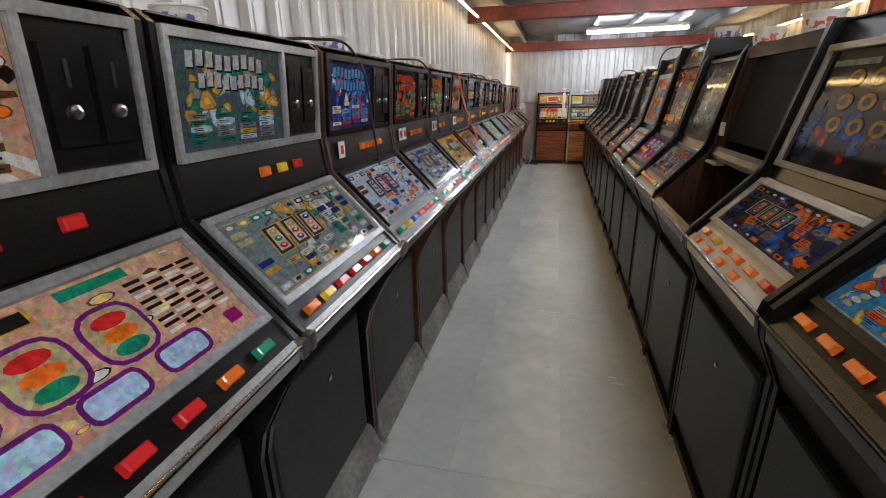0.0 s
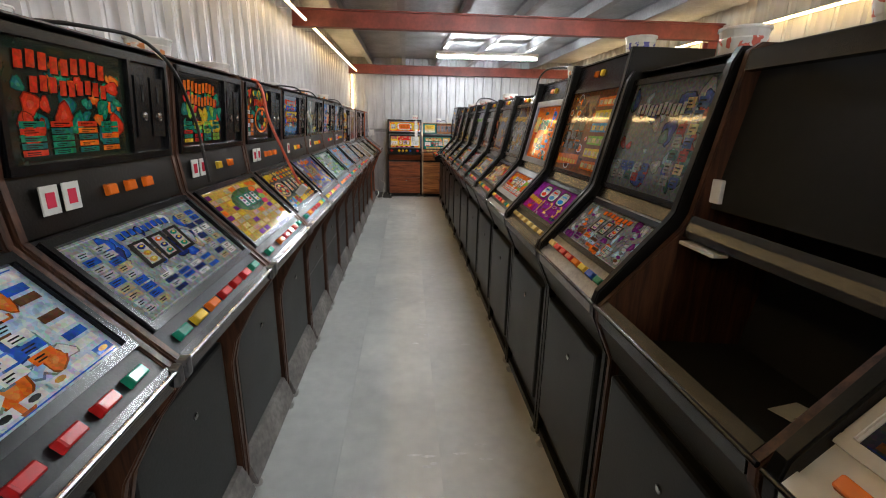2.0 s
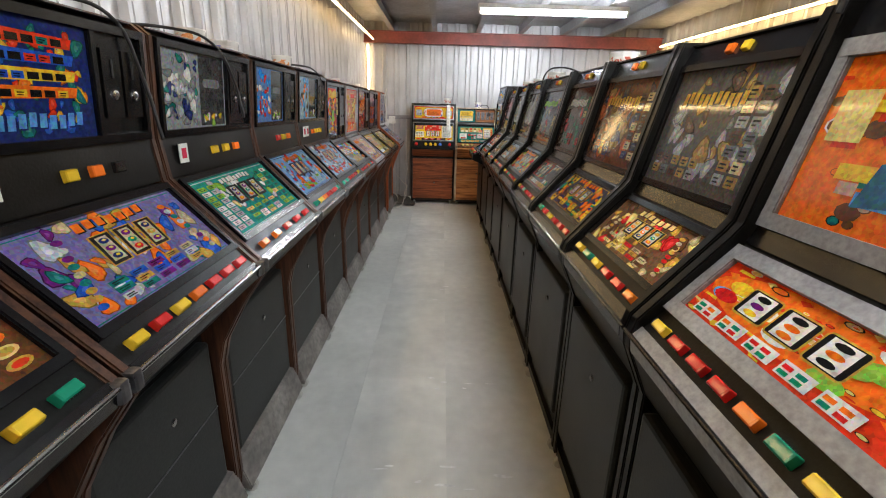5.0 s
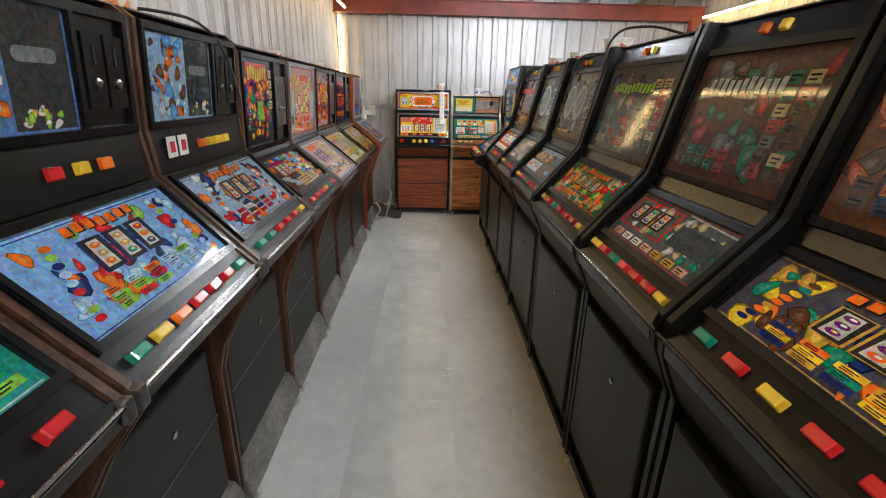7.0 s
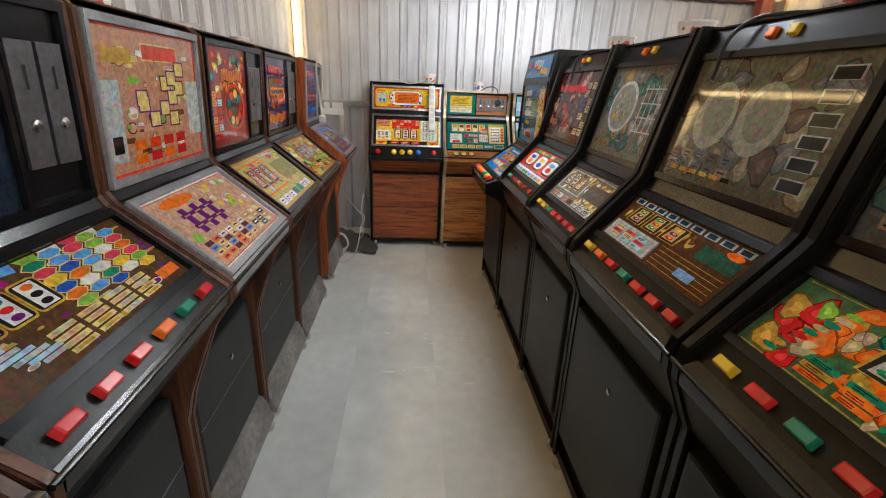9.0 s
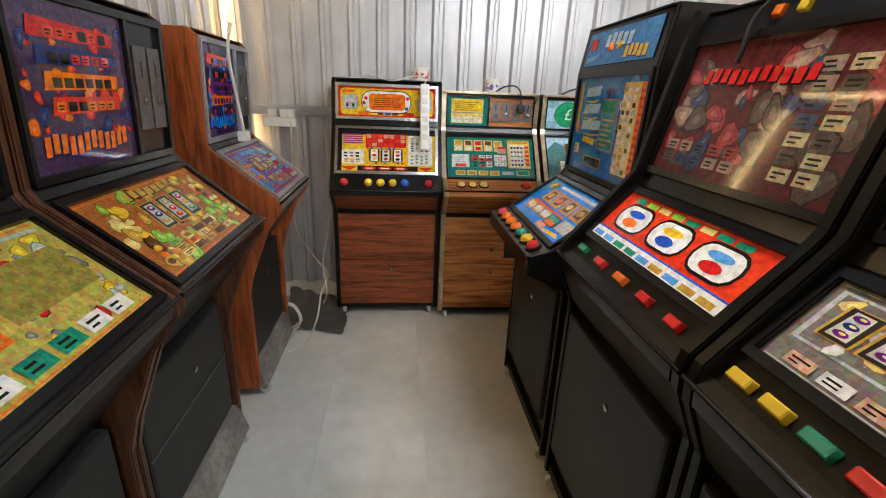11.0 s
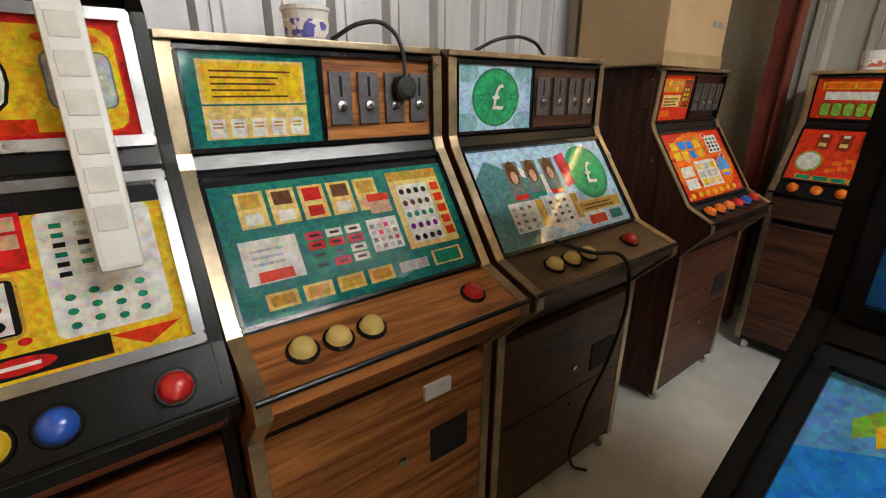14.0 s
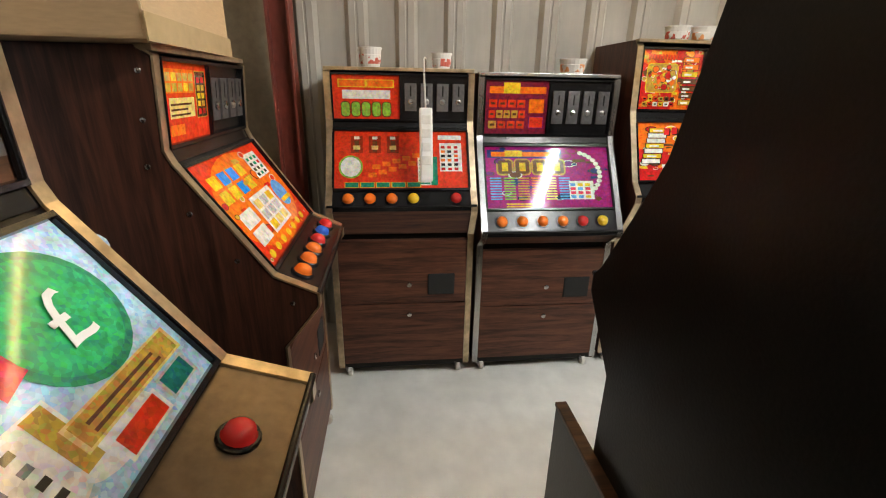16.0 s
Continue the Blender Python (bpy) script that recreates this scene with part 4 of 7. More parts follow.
def slots(a, x, y, w, h, n, rnd, rim="black", strip=(0.5, 0.47, 0.4), lift=5.0, lean=0.12):
    """Reel windows: leaning pale strips with small symbols behind dark rims."""
    g = w / n
    for i in range(n):
        x0 = x + g * i
        def q(u, v, e=0.0):
            return (x0 + g * (0.1 + 0.76 * u) + lean * g * (v - 0.5) + e * (2 * u - 1), y + h * v + e * (2 * v - 1))
        a.poly([q(0, 0, 0.01), q(1, 0, 0.01), q(1, 1, 0.01), q(0, 1, 0.01)], rim, lift)
        a.poly([q(0, 0), q(1, 0), q(1, 1), q(0, 1)], (0.03, 0.025, 0.02), lift + 0.4)
        a.poly([q(0.14, 0.1), q(0.86, 0.1), q(0.8, 0.93), q(0.2, 0.93)], strip, lift + 0.8)
        for j in range(3):
            c = q(0.5, 0.24 + 0.27 * j)
            a.ell(c[0], c[1], g * 0.2, h * 0.1, rnd.choice(["red", "gold", "green", "purple", "navy", "orange"]), lift + 1.2, 9)
            a.ell(c[0] + g * 0.03, c[1] + h * 0.02, g * 0.09, h * 0.04, rnd.choice(["cream", "yellow", "white"]), lift + 1.6, 7)


def swirl(a, x, y, w, h, cols, n, rnd, lift, size):
    """Overlapping soft blobs with a lit side, as in a painted picture."""
    n = int(n * 1.8)
    for i in range(n):
        cx, cy, s = x + w * rnd.random(), y + h * rnd.random(), size * rnd.uniform(0.25, 0.7)
        c = rnd.choice(cols)
        c = COL[c] if isinstance(c, str) else c
        t, k = rnd.uniform(0, 3.1), rnd.uniform(0.45, 0.9)
        for f, e, L in ((0.35, 1.0, 0), (1.0, 0.86, 0.25), (1.35, 0.35, 0.5)):
            pts = []
            for m in range(11):
                u = 6.28319 * m / 11
                r = s * e * (1 + 0.18 * math.sin(3 * u + i))
                px, py = r * math.cos(u), r * k * math.sin(u)
                pts.append((min(1, max(0, cx + px * math.cos(t) - py * math.sin(t))), min(1, max(0, cy + (px * math.sin(t) + py * math.cos(t)) * a.w / a.h))))
            a.poly(pts, tuple(min(0.85, v * f + (0.03 if f > 1 else 0)) for v in c), lift + 1.2 * i / n + L * 0.5)


def low_art(bg, cols, plan, rim="black", strip=(0.5, 0.47, 0.4)):
    def draw(a, pal, r):
        a.rect(0, 0, 1, 1, bg, 0)
        a.rect(0.015, 0.02, 0.97, 0.012, cols[0], 0.6)
        a.rect(0.015, 0.965, 0.97, 0.012, cols[0], 0.6)
        if plan == "cartoon":
            swirl(a, 0.05, 0.05, 0.9, 0.9, cols, 34, r, 1.0, 0.09)
            title(a, 0.3, 0.84, 0.42, 0.1, cols[1], "black", r, 4.2)
            slots(a, 0.3, 0.42, 0.4, 0.34, 3, r, rim, strip)
            for i in range(9):
                a.ell(0.1 + 0.012 * i, 0.14 + 0.085 * i, 0.026, 0.034, r.choice(cols), 4.0, 10)
                a.ell(0.9 - 0.008 * i, 0.14 + 0.085 * i, 0.026, 0.034, r.choice(cols), 4.0, 10)
            plates(a, 0.2, 0.08, 0.6, 0.24, 5, 3, cols, r)
        elif plan == "ladders":
            swirl(a, 0.2, 0.3, 0.6, 0.6, cols, 22, r, 1.0, 0.08)
            plates(a, 0.04, 0.08, 0.2, 0.82, 2, 9, cols[:3], r)
            plates(a, 0.78, 0.08, 0.2, 0.82, 2, 9, cols[1:], r)
            slots(a, 0.29, 0.44, 0.42, 0.32, 3, r, rim, strip)
            plates(a, 0.28, 0.08, 0.46, 0.26, 4, 4, cols, r)
            title(a, 0.3, 0.84, 0.4, 0.08, cols[1], "black", r, 4.2)
        elif plan == "path":
            swirl(a, 0.3, 0.2, 0.6, 0.7, cols, 26, r, 1.0, 0.11)
            for i in range(11):
                for X, Y in ((0.03 + 0.088 * i, 0.05), (0.03 + 0.088 * i, 0.88)):
                    a.rect(X, Y, 0.07, 0.07, r.choice(cols), 4.0)
                    a.ell(X + 0.035, Y + 0.035, 0.02, 0.022, r.choice(["white", "black", "gold"]), 4.5, 8)
            for j in range(7):
                a.rect(0.03, 0.17 + 0.1 * j, 0.09, 0.07, r.choice(cols), 4.0)
                a.rect(0.89, 0.17 + 0.1 * j, 0.08, 0.07, r.choice(cols), 4.0)
            slots(a, 0.18, 0.4, 0.42, 0.36, 3, r, rim, strip)
            plates(a, 0.18, 0.18, 0.44, 0.16, 4, 2, cols, r)
            plates(a, 0.66, 0.24, 0.2, 0.5, 2, 5, cols, r)
        elif plan == "frame":
            swirl(a, 0.5, 0.1, 0.45, 0.8, cols[2:], 18, r, 0.8, 0.06)
            a.rect(0.03, 0.3, 0.5, 0.62, cols[0], 2.0)
            a.rect(0.05, 0.33, 0.46, 0.56, bg, 2.5)
            swirl(a, 0.08, 0.36, 0.4, 0.5, cols, 14, r, 3.0, 0.07)
            slots(a, 0.08, 0.44, 0.4, 0.36, 3, r, rim, strip)
            a.poly([(0.56, 0.94), (0.97, 0.9), (0.97, 0.93), (0.56, 0.97)], "lgrey", 4.0)
            plates(a, 0.08, 0.06, 0.86, 0.16, 7, 1, ["white", "peach", "lgrey", cols[1]], r)
            a.rect(0.58, 0.36, 0.36, 0.4, tuple(v * 0.6 for v in (COL[bg] if isinstance(bg, str) else bg)), 3.0)
    return draw


def up_art(bg, cols, plan, ink="orange"):
    def draw(a, pal, r):
        a.rect(0, 0, 1, 1, bg, 0)
        if plan == "title":
            swirl(a, 0.1, 0.2, 0.8, 0.6, cols, 34, r, 0.8, 0.12)
            title(a, 0.1, 0.76, 0.7, 0.14, ink, "black", r, 4.2)
            title(a, 0.18, 0.58, 0.62, 0.13, ink, "black", r, 4.2)
            plates(a, 0.08, 0.06, 0.84, 0.3, 4, 5, cols, r, 3.6)
        elif plan == "wheel":
            swirl(a, 0.05, 0.5, 0.9, 0.42, cols, 26, r, 0.8, 0.1)
            a.ell(0.62, 0.38, 0.28, 0.26, cols[0], 2.4, 26)
            a.ell(0.62, 0.38, 0.24, 0.22, (0.05, 0.03, 0.02), 2.9, 26)
            for i in range(9):
                t = 0.7 * i
                a.ell(0.62 + 0.16 * math.cos(t), 0.38 + 0.15 * math.sin(t), 0.05, 0.05, r.choice(cols), 3.3, 9)
            title(a, 0.3, 0.66, 0.58, 0.12, ink, "black", r, 4.2)
            plates(a, 0.05, 0.08, 0.24, 0.5, 2, 6, ["white", cols[0], cols[1]], r, 3.6)
        elif plan == "stack":
            swirl(a, 0.05, 0.1, 0.9, 0.8, cols, 40, r, 0.8, 0.09)
            for j in range(4):
                a.poly([(0.22 - 0.03 * j, 0.34 + 0.15 * j), (0.86, 0.36 + 0.14 * j), (0.88, 0.45 + 0.14 * j), (0.24 - 0.03 * j, 0.45 + 0.15 * j)], cols[j % len(cols)], 3.2)
                plates(a, 0.26, 0.36 + 0.145 * j, 0.56, 0.075, 6, 1, [cols[(j + 1) % len(cols)], "black"], r, 3.7)
            title(a, 0.1, 0.1, 0.8, 0.12, ink, "navy", r, 4.2)
        elif plan == "split":
            a.rect(0.55, 0.02, 0.43, 0.96, (0.05, 0.052, 0.055), 0.6)
            swirl(a, 0.04, 0.08, 0.46, 0.84, cols, 30, r, 1.2, 0.1)
            a.round(0.6, 0.55, 0.3, 0.12, "grey", 2.0, 0.04)
            swirl(a, 0.6, 0.05, 0.3, 0.14, ["lime", "white", "yellow"], 8, r, 2.0, 0.06)
        elif plan == "balls":
            swirl(a, 0.06, 0.3, 0.76, 0.5, cols, 44, r, 0.8, 0.1)
            a.poly([(0.1, 0.66), (0.3, 0.78), (0.6, 0.78), (0.8, 0.66), (0.78, 0.95), (0.12, 0.95)], "scarlet", 2.2)
            title(a, 0.14, 0.76, 0.62, 0.14, ink, "red", r, 4.2)
            for i in range(26):
                x, y = r.uniform(0.06, 0.9), abs(r.gauss(0.0, 0.2)) + 0.07
                a.ell(x, y, 0.042, 0.038, r.choice(cols), 2.4 + 0.05 * i, 14)
                a.ell(x - 0.012, y + 0.012, 0.009, 0.008, "cream", 2.43 + 0.05 * i, 7)
            a.poly([(0.38, 0.3), (0.62, 0.3), (0.58, 0.52), (0.42, 0.52)], "lime", 3.9)
            plates(a, 0.82, 0.42, 0.15, 0.5, 1, 4, ["cream", "ltan"], r, 3.6)
        elif plan == "coins":
            swirl(a, 0.05, 0.1, 0.9, 0.35, cols, 20, r, 0.6, 0.1)
            for i in range(3):
                for j in range(3):
                    x, y = 0.32 + 0.17 * i, 0.38 + 0.19 * j
                    a.ell(x, y, 0.065, 0.075, "brown", 2.4, 16)
                    a.ell(x, y, 0.058, 0.066, "gold", 2.9, 16)
                    a.ell(x, y, 0.03, 0.036, "brown", 3.4, 10)
            plates(a, 0.04, 0.1, 0.16, 0.5, 1, 5, cols, r, 3.0)
            plates(a, 0.82, 0.1, 0.14, 0.7, 1, 7, cols, r, 3.0)
            a.rect(0.08, 0.86, 0.36, 0.05, "lgrey", 2.4)
        else:
            # smoked glass: faint shapes in the dark
            dimmed = [tuple(0.45 * v + 0.04 for v in (COL[c] if isinstance(c, str) else c)) for c in cols]
            swirl(a, 0.05, 0.1, 0.9, 0.8, dimmed, 26, r, 0.6, 0.13)
            plates(a, 0.06, 0.08, 0.5, 0.2, 5, 2, dimmed, r, 3.4)
            if plan == "mirror":
                a.ell(0.36, 0.55, 0.22, 0.3, "lgrey", 2.4, 22)
                a.ell(0.36, 0.55, 0.19, 0.26, (0.24, 0.25, 0.22), 2.9, 22)
                swirl(a, 0.24, 0.4, 0.24, 0.3, ["green", "peach", "gold"], 8, r, 3.2, 0.05)
                for i in range(4):
                    a.rect(0.66 + 0.075 * i, 0.3, 0.012, 0.5, "lgrey", 3.2)
                    a.rect(0.64, 0.3 + 0.15 * i, 0.3, 0.014, "lgrey", 3.4)
            elif plan == "ovals":
                for x in (0.28, 0.58):
                    a.ell(x, 0.55, 0.14, 0.27, (0.3, 0.31, 0.26), 2.4, 22)
                    a.ell(x + 0.01, 0.58, 0.1, 0.2, (0.2, 0.21, 0.17), 2.9, 22)
                for j in range(6):
                    a.rect(0.82, 0.12 + 0.14 * j, 0.13, 0.09, "lgrey", 3.0)
                    a.rect(0.83, 0.125 + 0.14 * j, 0.11, 0.075, "black", 3.5)
                a.grid(0.1, 0.07, 0.5, 0.05, 6, 1, ["gold", "black"], r, 4.0, 0.7)
            else:
                title(a, 0.14, 0.7, 0.6, 0.1, ink, "black", r, 4.0)
                plates(a, 0.72, 0.1, 0.22, 0.76, 2, 7, dimmed + ["ltan"], r, 3.4)
    return draw


def amber_low(a, pal, r):
    a.rect(0, 0, 1, 1, (0.085, 0.035, 0.015), 0)
    for i in range(9):
        a.rect(0.03 + 0.106 * i, 0.86, 0.085, 0.11, (0.35, 0.5, 0.62), 1)
        a.rect(0.045 + 0.106 * i, 0.875, 0.055, 0.08, (0.02, 0.03, 0.06), 1.6)
    slots(a, 0.1, 0.5, 0.5, 0.32, 3, r, "gold", (0.5, 0.32, 0.12))
    swirl(a, 0.06, 0.5, 0.6, 0.32, ["gold", "orange", "brown"], 14, r, 1.2, 0.05)
    a.rect(0.04, 0.06, 0.44, 0.36, "lgrey", 2, "grey", 0.012)
    a.rect(0.06, 0.09, 0.4, 0.3, (0.32, 0.42, 0.4), 3)
    plates(a, 0.08, 0.12, 0.36, 0.24, 3, 3, ["pink", "lblue", "cream"], r)
    for i in range(5):
        a.rect(0.52, 0.08 + 0.085 * i, 0.44, 0.008, "gold", 2.4)
    a.rect(0.72, 0.14, 0.12, 0.14, (0.2, 0.36, 0.6), 3)
    a.ell(0.9, 0.8, 0.05, 0.06, "orange", 3, 12)
    a.rect(0.72, 0.52, 0.24, 0.24, (0.02, 0.09, 0.06), 2.0)


# ---- the gaming machines ----
TYPES = {
    # base depth, bulge start, lip, deck back, panel top, upper bottom, upper top
    "L": dict(fb=0.47, zb=0.76, lip=(0.655, 0.945), lip2=(0.66, 0.985), fd=(0.645, 1.0), pt=(0.40, 1.25), ub=(0.385, 1.372), ut=(0.405, 1.65), zt=1.675),
    "B": dict(fb=0.47, zb=0.70, lip=(0.655, 0.945), lip2=(0.66, 0.985), fd=(0.65, 0.995), pt=(0.40, 1.20), ub=(0.385, 1.225), ut=(0.40, 1.63), zt=1.655),
    "R": dict(fb=0.60, zb=0.80, lip=(0.655, 0.925), lip2=(0.66, 0.97), fd=(0.635, 0.995), pt=(0.44, 1.21), ub=(0.42, 1.25), ut=(0.335, 1.625), zt=1.70),
    "E": dict(fb=0.58, zb=0.70, lip=(0.74, 0.83), lip2=(0.74, 0.86), fd=(0.66, 0.93), pt=(0.50, 1.19), ub=(0.48, 1.22), ut=(0.43, 1.44), zt=1.47),
}


def spread(x0, x1, n):
    return [x0 + (x1 - x0) * (i + 0.5) / n for i in range(n)]


def button(parent, o, up, n, x, s, col, w=0.034, h=0.02, tall=0.012, domed=False):
    """A push button: a square cap in its bezel, or a round domed one."""
    bm = bmesh.new()
    c = o + Vector((x, 0, 0)) + up * s
    if domed:
        lathe(bm, c - n * 0.004, n, [(0, w * 0.62), (0.008, w * 0.6), (0.012, w * 0.5), (0.016, w * 0.5), (0.024, w * 0.42), (0.028, w * 0.25), (0.029, 0.001)], 16)
    else:
        lo, hi = [], []
        for sx, sy in ((-1, -1), (1, -1), (1, 1), (-1, 1)):
            lo.append(bm.verts.new(c + Vector((sx * w / 2, 0, 0)) + up * (sy * h / 2) - n * 0.004))
            hi.append(bm.verts.new(c + Vector((sx * w * 0.43, 0, 0)) + up * (sy * h * 0.42) + n * tall))
        bm.faces.new(hi)
        for i in range(4):
            bm.faces.new((lo[i], lo[(i + 1) % 4], hi[(i + 1) % 4], hi[i]))
        bmesh.ops.bevel(bm, geom=[e for e in bm.edges], offset=0.0025, segments=1, affect="EDGES")
    ob = part("button", bm, "b_" + col, parent, col + " plastic push button")
    if domed:
        for p in ob.data.polygons:
            p.use_smooth = True
        rim = lathe(bmesh.new(), c - n * 0.003, n, [(0, w * 0.68), (0.006, w * 0.68), (0.009, w * 0.63)], 16)
        part("bezel", rim, "satin", ob)
    return ob


def machine(m, W, ty, pal, btns, seed, label, side="black", frame_mat="satin", trim=None, front="door", low=None, up=None, coin="right",
            group="gaming machines in rows", over=None, deck=None, domed=False, mid=("orange", "orange", "orange"), kick=True, lower=1.0, empty=False, cards=0, coin_mat="satin", split=0.68, texts=(), proud=0.0, fr=0.02, print_gain=(1.0, 1.0), door_mat="door", twin=False, slots_at=None, seam=False):
    rnd = random.Random(seed)
    T = dict(TYPES[ty])
    if over:
        T.update(over)
    th = thing("fruit_machine", m, label, "fruit machine", group)
    h = W / 2 - 0.004
    fb, zb, lip, lip2, fd, pt, ub, ut, zt = (T[k] for k in ("fb", "zb", "lip", "lip2", "fd", "pt", "ub", "ut", "zt"))
    prof = [(0, 0.05), (fb, 0.05), (fb, zb), lip, lip2, fd, pt, ub, ut, (ut[0] - 0.03, zt), (0, zt)]
    s = 0.024 if not proud else 0.03
    sp = prof if not proud else [(0, 0.05), (fb, 0.05), (fb, zb), lip, lip2, (fd[0] + proud * 0.5, fd[1] + proud * 0.5), (pt[0] + proud, pt[1] + proud * 0.4), (ub[0] + proud, ub[1]), (ut[0] + proud, ut[1]), (ut[0] + proud * 0.3, zt + 0.005), (0, zt + 0.005)]
    if not proud and ty in "LB":
        sp = [(0, 0.05), (fb + 0.012, 0.05), (fb + 0.022, 0.12), (fb + 0.022, zb - 0.14), (fb + 0.045, zb - 0.05), (lip[0] - 0.06, lip[1] - 0.09), (lip[0] + 0.004, lip[1])] + prof[4:]
    for x0 in (-h, h - s):
        part("side_panel", extrude(sp, x0, x0 + s, 0.004), side, th)
    ins = [(0.01, 0.055), (fb - 0.03, 0.055), (fb - 0.03, zb), (lip[0] - 0.03, lip[1] + 0.015), (fd[0] - 0.03, fd[1] - 0.03), (pt[0] - 0.03, pt[1] - 0.03), (ub[0] - 0.03, ub[1]), (ut[0] - 0.03, ut[1] - 0.01), (ut[0] - 0.05, zt - 0.006), (0.01, zt - 0.006)]
    if empty:
        ins = [(0.01, 0.055), (fb - 0.03, 0.055), (fb - 0.03, zb), (lip[0] - 0.03, lip[1] - 0.05), (0.2, lip[1] - 0.08), (0.12, ub[1]), (ub[0] - 0.05, ub[1] + 0.02), (ut[0] - 0.05, zt - 0.006), (0.01, zt - 0.006)]
    part("body", extrude(ins, -h + s, h - s), "void" if empty else "black", th)
    # lower door
    zd = zb - 0.03
    if front == "door":
        d = part("door", boxm(-h + 0.05, -fb - 0.008, 0.19, h - 0.05, -fb + 0.035, zd, bev=0.012), door_mat, th, "dark grey painted steel lower door")
        part("lock", lathe(bmesh.new(), (h * 0.1, -fb - 0.006, zd - 0.13), (0, -1, 0), [(0, 0.012), (0.006, 0.012), (0.008, 0.008)], 12), "chrome", d)
    else:
        zs = zd * 0.56
        d = part("door", boxm(-h + s + 0.002, -fb - 0.002, 0.08, h - s - 0.002, -fb + 0.035, zs - 0.003, bev=0.003), front, th)
        part("lock", lathe(bmesh.new(), (h * 0.08, -fb, zs - 0.06), (0, -1, 0), [(0, 0.012), (0.008, 0.012), (0.01, 0.008)], 12), "chrome", d)
        d2 = part("front_panel", boxm(-h + s + 0.002, -fb - 0.002, zs + 0.003, h - s - 0.002, -fb + 0.035, zd, bev=0.003), front, th)
        if front != "red_wood":
            # Stands slightly proud; its near-black colour paints the shade of a recess.
            part("coin_tray", boxm(h * 0.35, -fb - 0.006, zd * 0.62, h * 0.75, -fb + 0.01, zd * 0.62 + 0.11, bev=0.006), "void", d2, "black coin tray block with recess shade put into its colour")
            part("lock", lathe(bmesh.new(), (h * 0.08, -fb, zs + 0.1), (0, -1, 0), [(0, 0.012), (0.008, 0.012), (0.01, 0.008)], 12), "chrome", d2)
    if kick:
        kx = h - 0.012
        part("kick_plate", extrude([(fb - 0.03, 0.06), (fb + 0.045, 0.035), (fb + 0.05, 0.05), (fb + 0.012, 0.17), (fb - 0.03, 0.18)], -kx, kx, 0.004), "kick", th, "scuffed grey-brown kick plate")
    else:
        part("plinth", boxm(-h + 0.01, -fb + 0.01, 0.045, h - 0.01, -fb + 0.03, 0.085), "black", th)
    for x in (-h + 0.05, h - 0.05):
        for f in (0.08, fb + (0.03 if kick else -0.02)):
            w = part("caster", lathe(bmesh.new(), (x - 0.012, -f, 0.027), (1, 0, 0), [(0, 0.022), (0.003, 0.027), (0.021, 0.027), (0.024, 0.022)], 14), "caster", th)
            part("fork", boxm(x - 0.02, -f - 0.012, 0.028, x - 0.014, -f + 0.012, 0.056), "steel", w)
    # apron between the door and the lip
    part("apron", slab((fb, zb), lip, -h + s, h - s, -0.006, 0.02), front if front != "door" else "black", th)
    # deck with its buttons
    o, u, n, ln = frame_of(lip2, fd, 0, 0.0)
    dk = part("button_deck", slab((lip[0], lip[1] + 0.004), lip2, -h + s, h - s, 0.0, 0.03, 0.003), deck or frame_mat, th)
    part("deck_top", slab(lip2, fd, -h + s, h - s, -0.001, 0.02), deck or frame_mat, th)
    part("lip_edge", lathe(bmesh.new(), (-h + 0.002, -lip2[0] - 0.001, lip2[1] + 0.001), (1, 0, 0), [(0, 0.006), (2 * h - 0.004, 0.006)], 10), "chrome" if ty == "L" else "satin", th)
    if ty == "L":
        for sx in (-1, 1):
            part("corner_cap", boxm(sx * (h - 0.014) - 0.014, -lip2[0] - 0.008, lip2[1] - 0.034, sx * (h - 0.014) + 0.014, -lip2[0] + 0.03, lip2[1] + 0.012, bev=0.008), "steel", th, "worn grey metal corner")
    if front == "door" and seam:
        part("door_seam", boxm(-h + 0.055, -fb - 0.0105, zd * 0.66, h - 0.055, -fb - 0.007, zd * 0.66 + 0.004), "steel", d)
    btn_on_panel = ln < 0.07
    if not empty:
        po, pu, pn, pl = frame_of(fd, pt, 0, 0.0)
        part("panel_bed", slab(fd, pt, -h + s, h - s, -0.006, 0.02), deck if deck and btn_on_panel else "black", th)
        base = 0.066 if btn_on_panel and btns else 0.004
        bo, bu, bn, bs = (po, pu, pn, 0.028) if btn_on_panel else (o, u, n, ln * 0.5)
        for x, c in zip(slots_at or spread(-h * 0.86, h * 0.86, len(btns)), btns):
            if c:
                button(th, bo, bu, bn, x, bs, c, 0.052 if not domed else 0.046, 0.026, domed=domed)
        for x in spread(-h * 0.86, h * 0.5, 4) if twin else ():
            button(th, bo, bu, bn, x, bs - 0.04, "orange", 0.05, 0.026)
        e0, e1 = base, pl - 0.012
        for (a, b, x0, x1) in ((e0, e0 + fr, -h + s, h - s), (e1 - fr, e1, -h + s, h - s)):
            p0 = Vector(fd) + (Vector(pt) - Vector(fd)).normalized() * a
            p1 = Vector(fd) + (Vector(pt) - Vector(fd)).normalized() * b
            part("frame_rail", slab(p0, p1, x0, x1, 0.008, 0.014, 0.003), frame_mat, th)
        for x0, x1 in ((-h + s, -h + s + fr), (h - s - fr, h - s)):
            p0 = Vector(fd) + (Vector(pt) - Vector(fd)).normalized() * (e0 + fr)
            p1 = Vector(fd) + (Vector(pt) - Vector(fd)).normalized() * (e1 - fr)
            part("frame_stile", slab(p0, p1, x0, x1, 0.008, 0.014, 0.003), frame_mat, th)
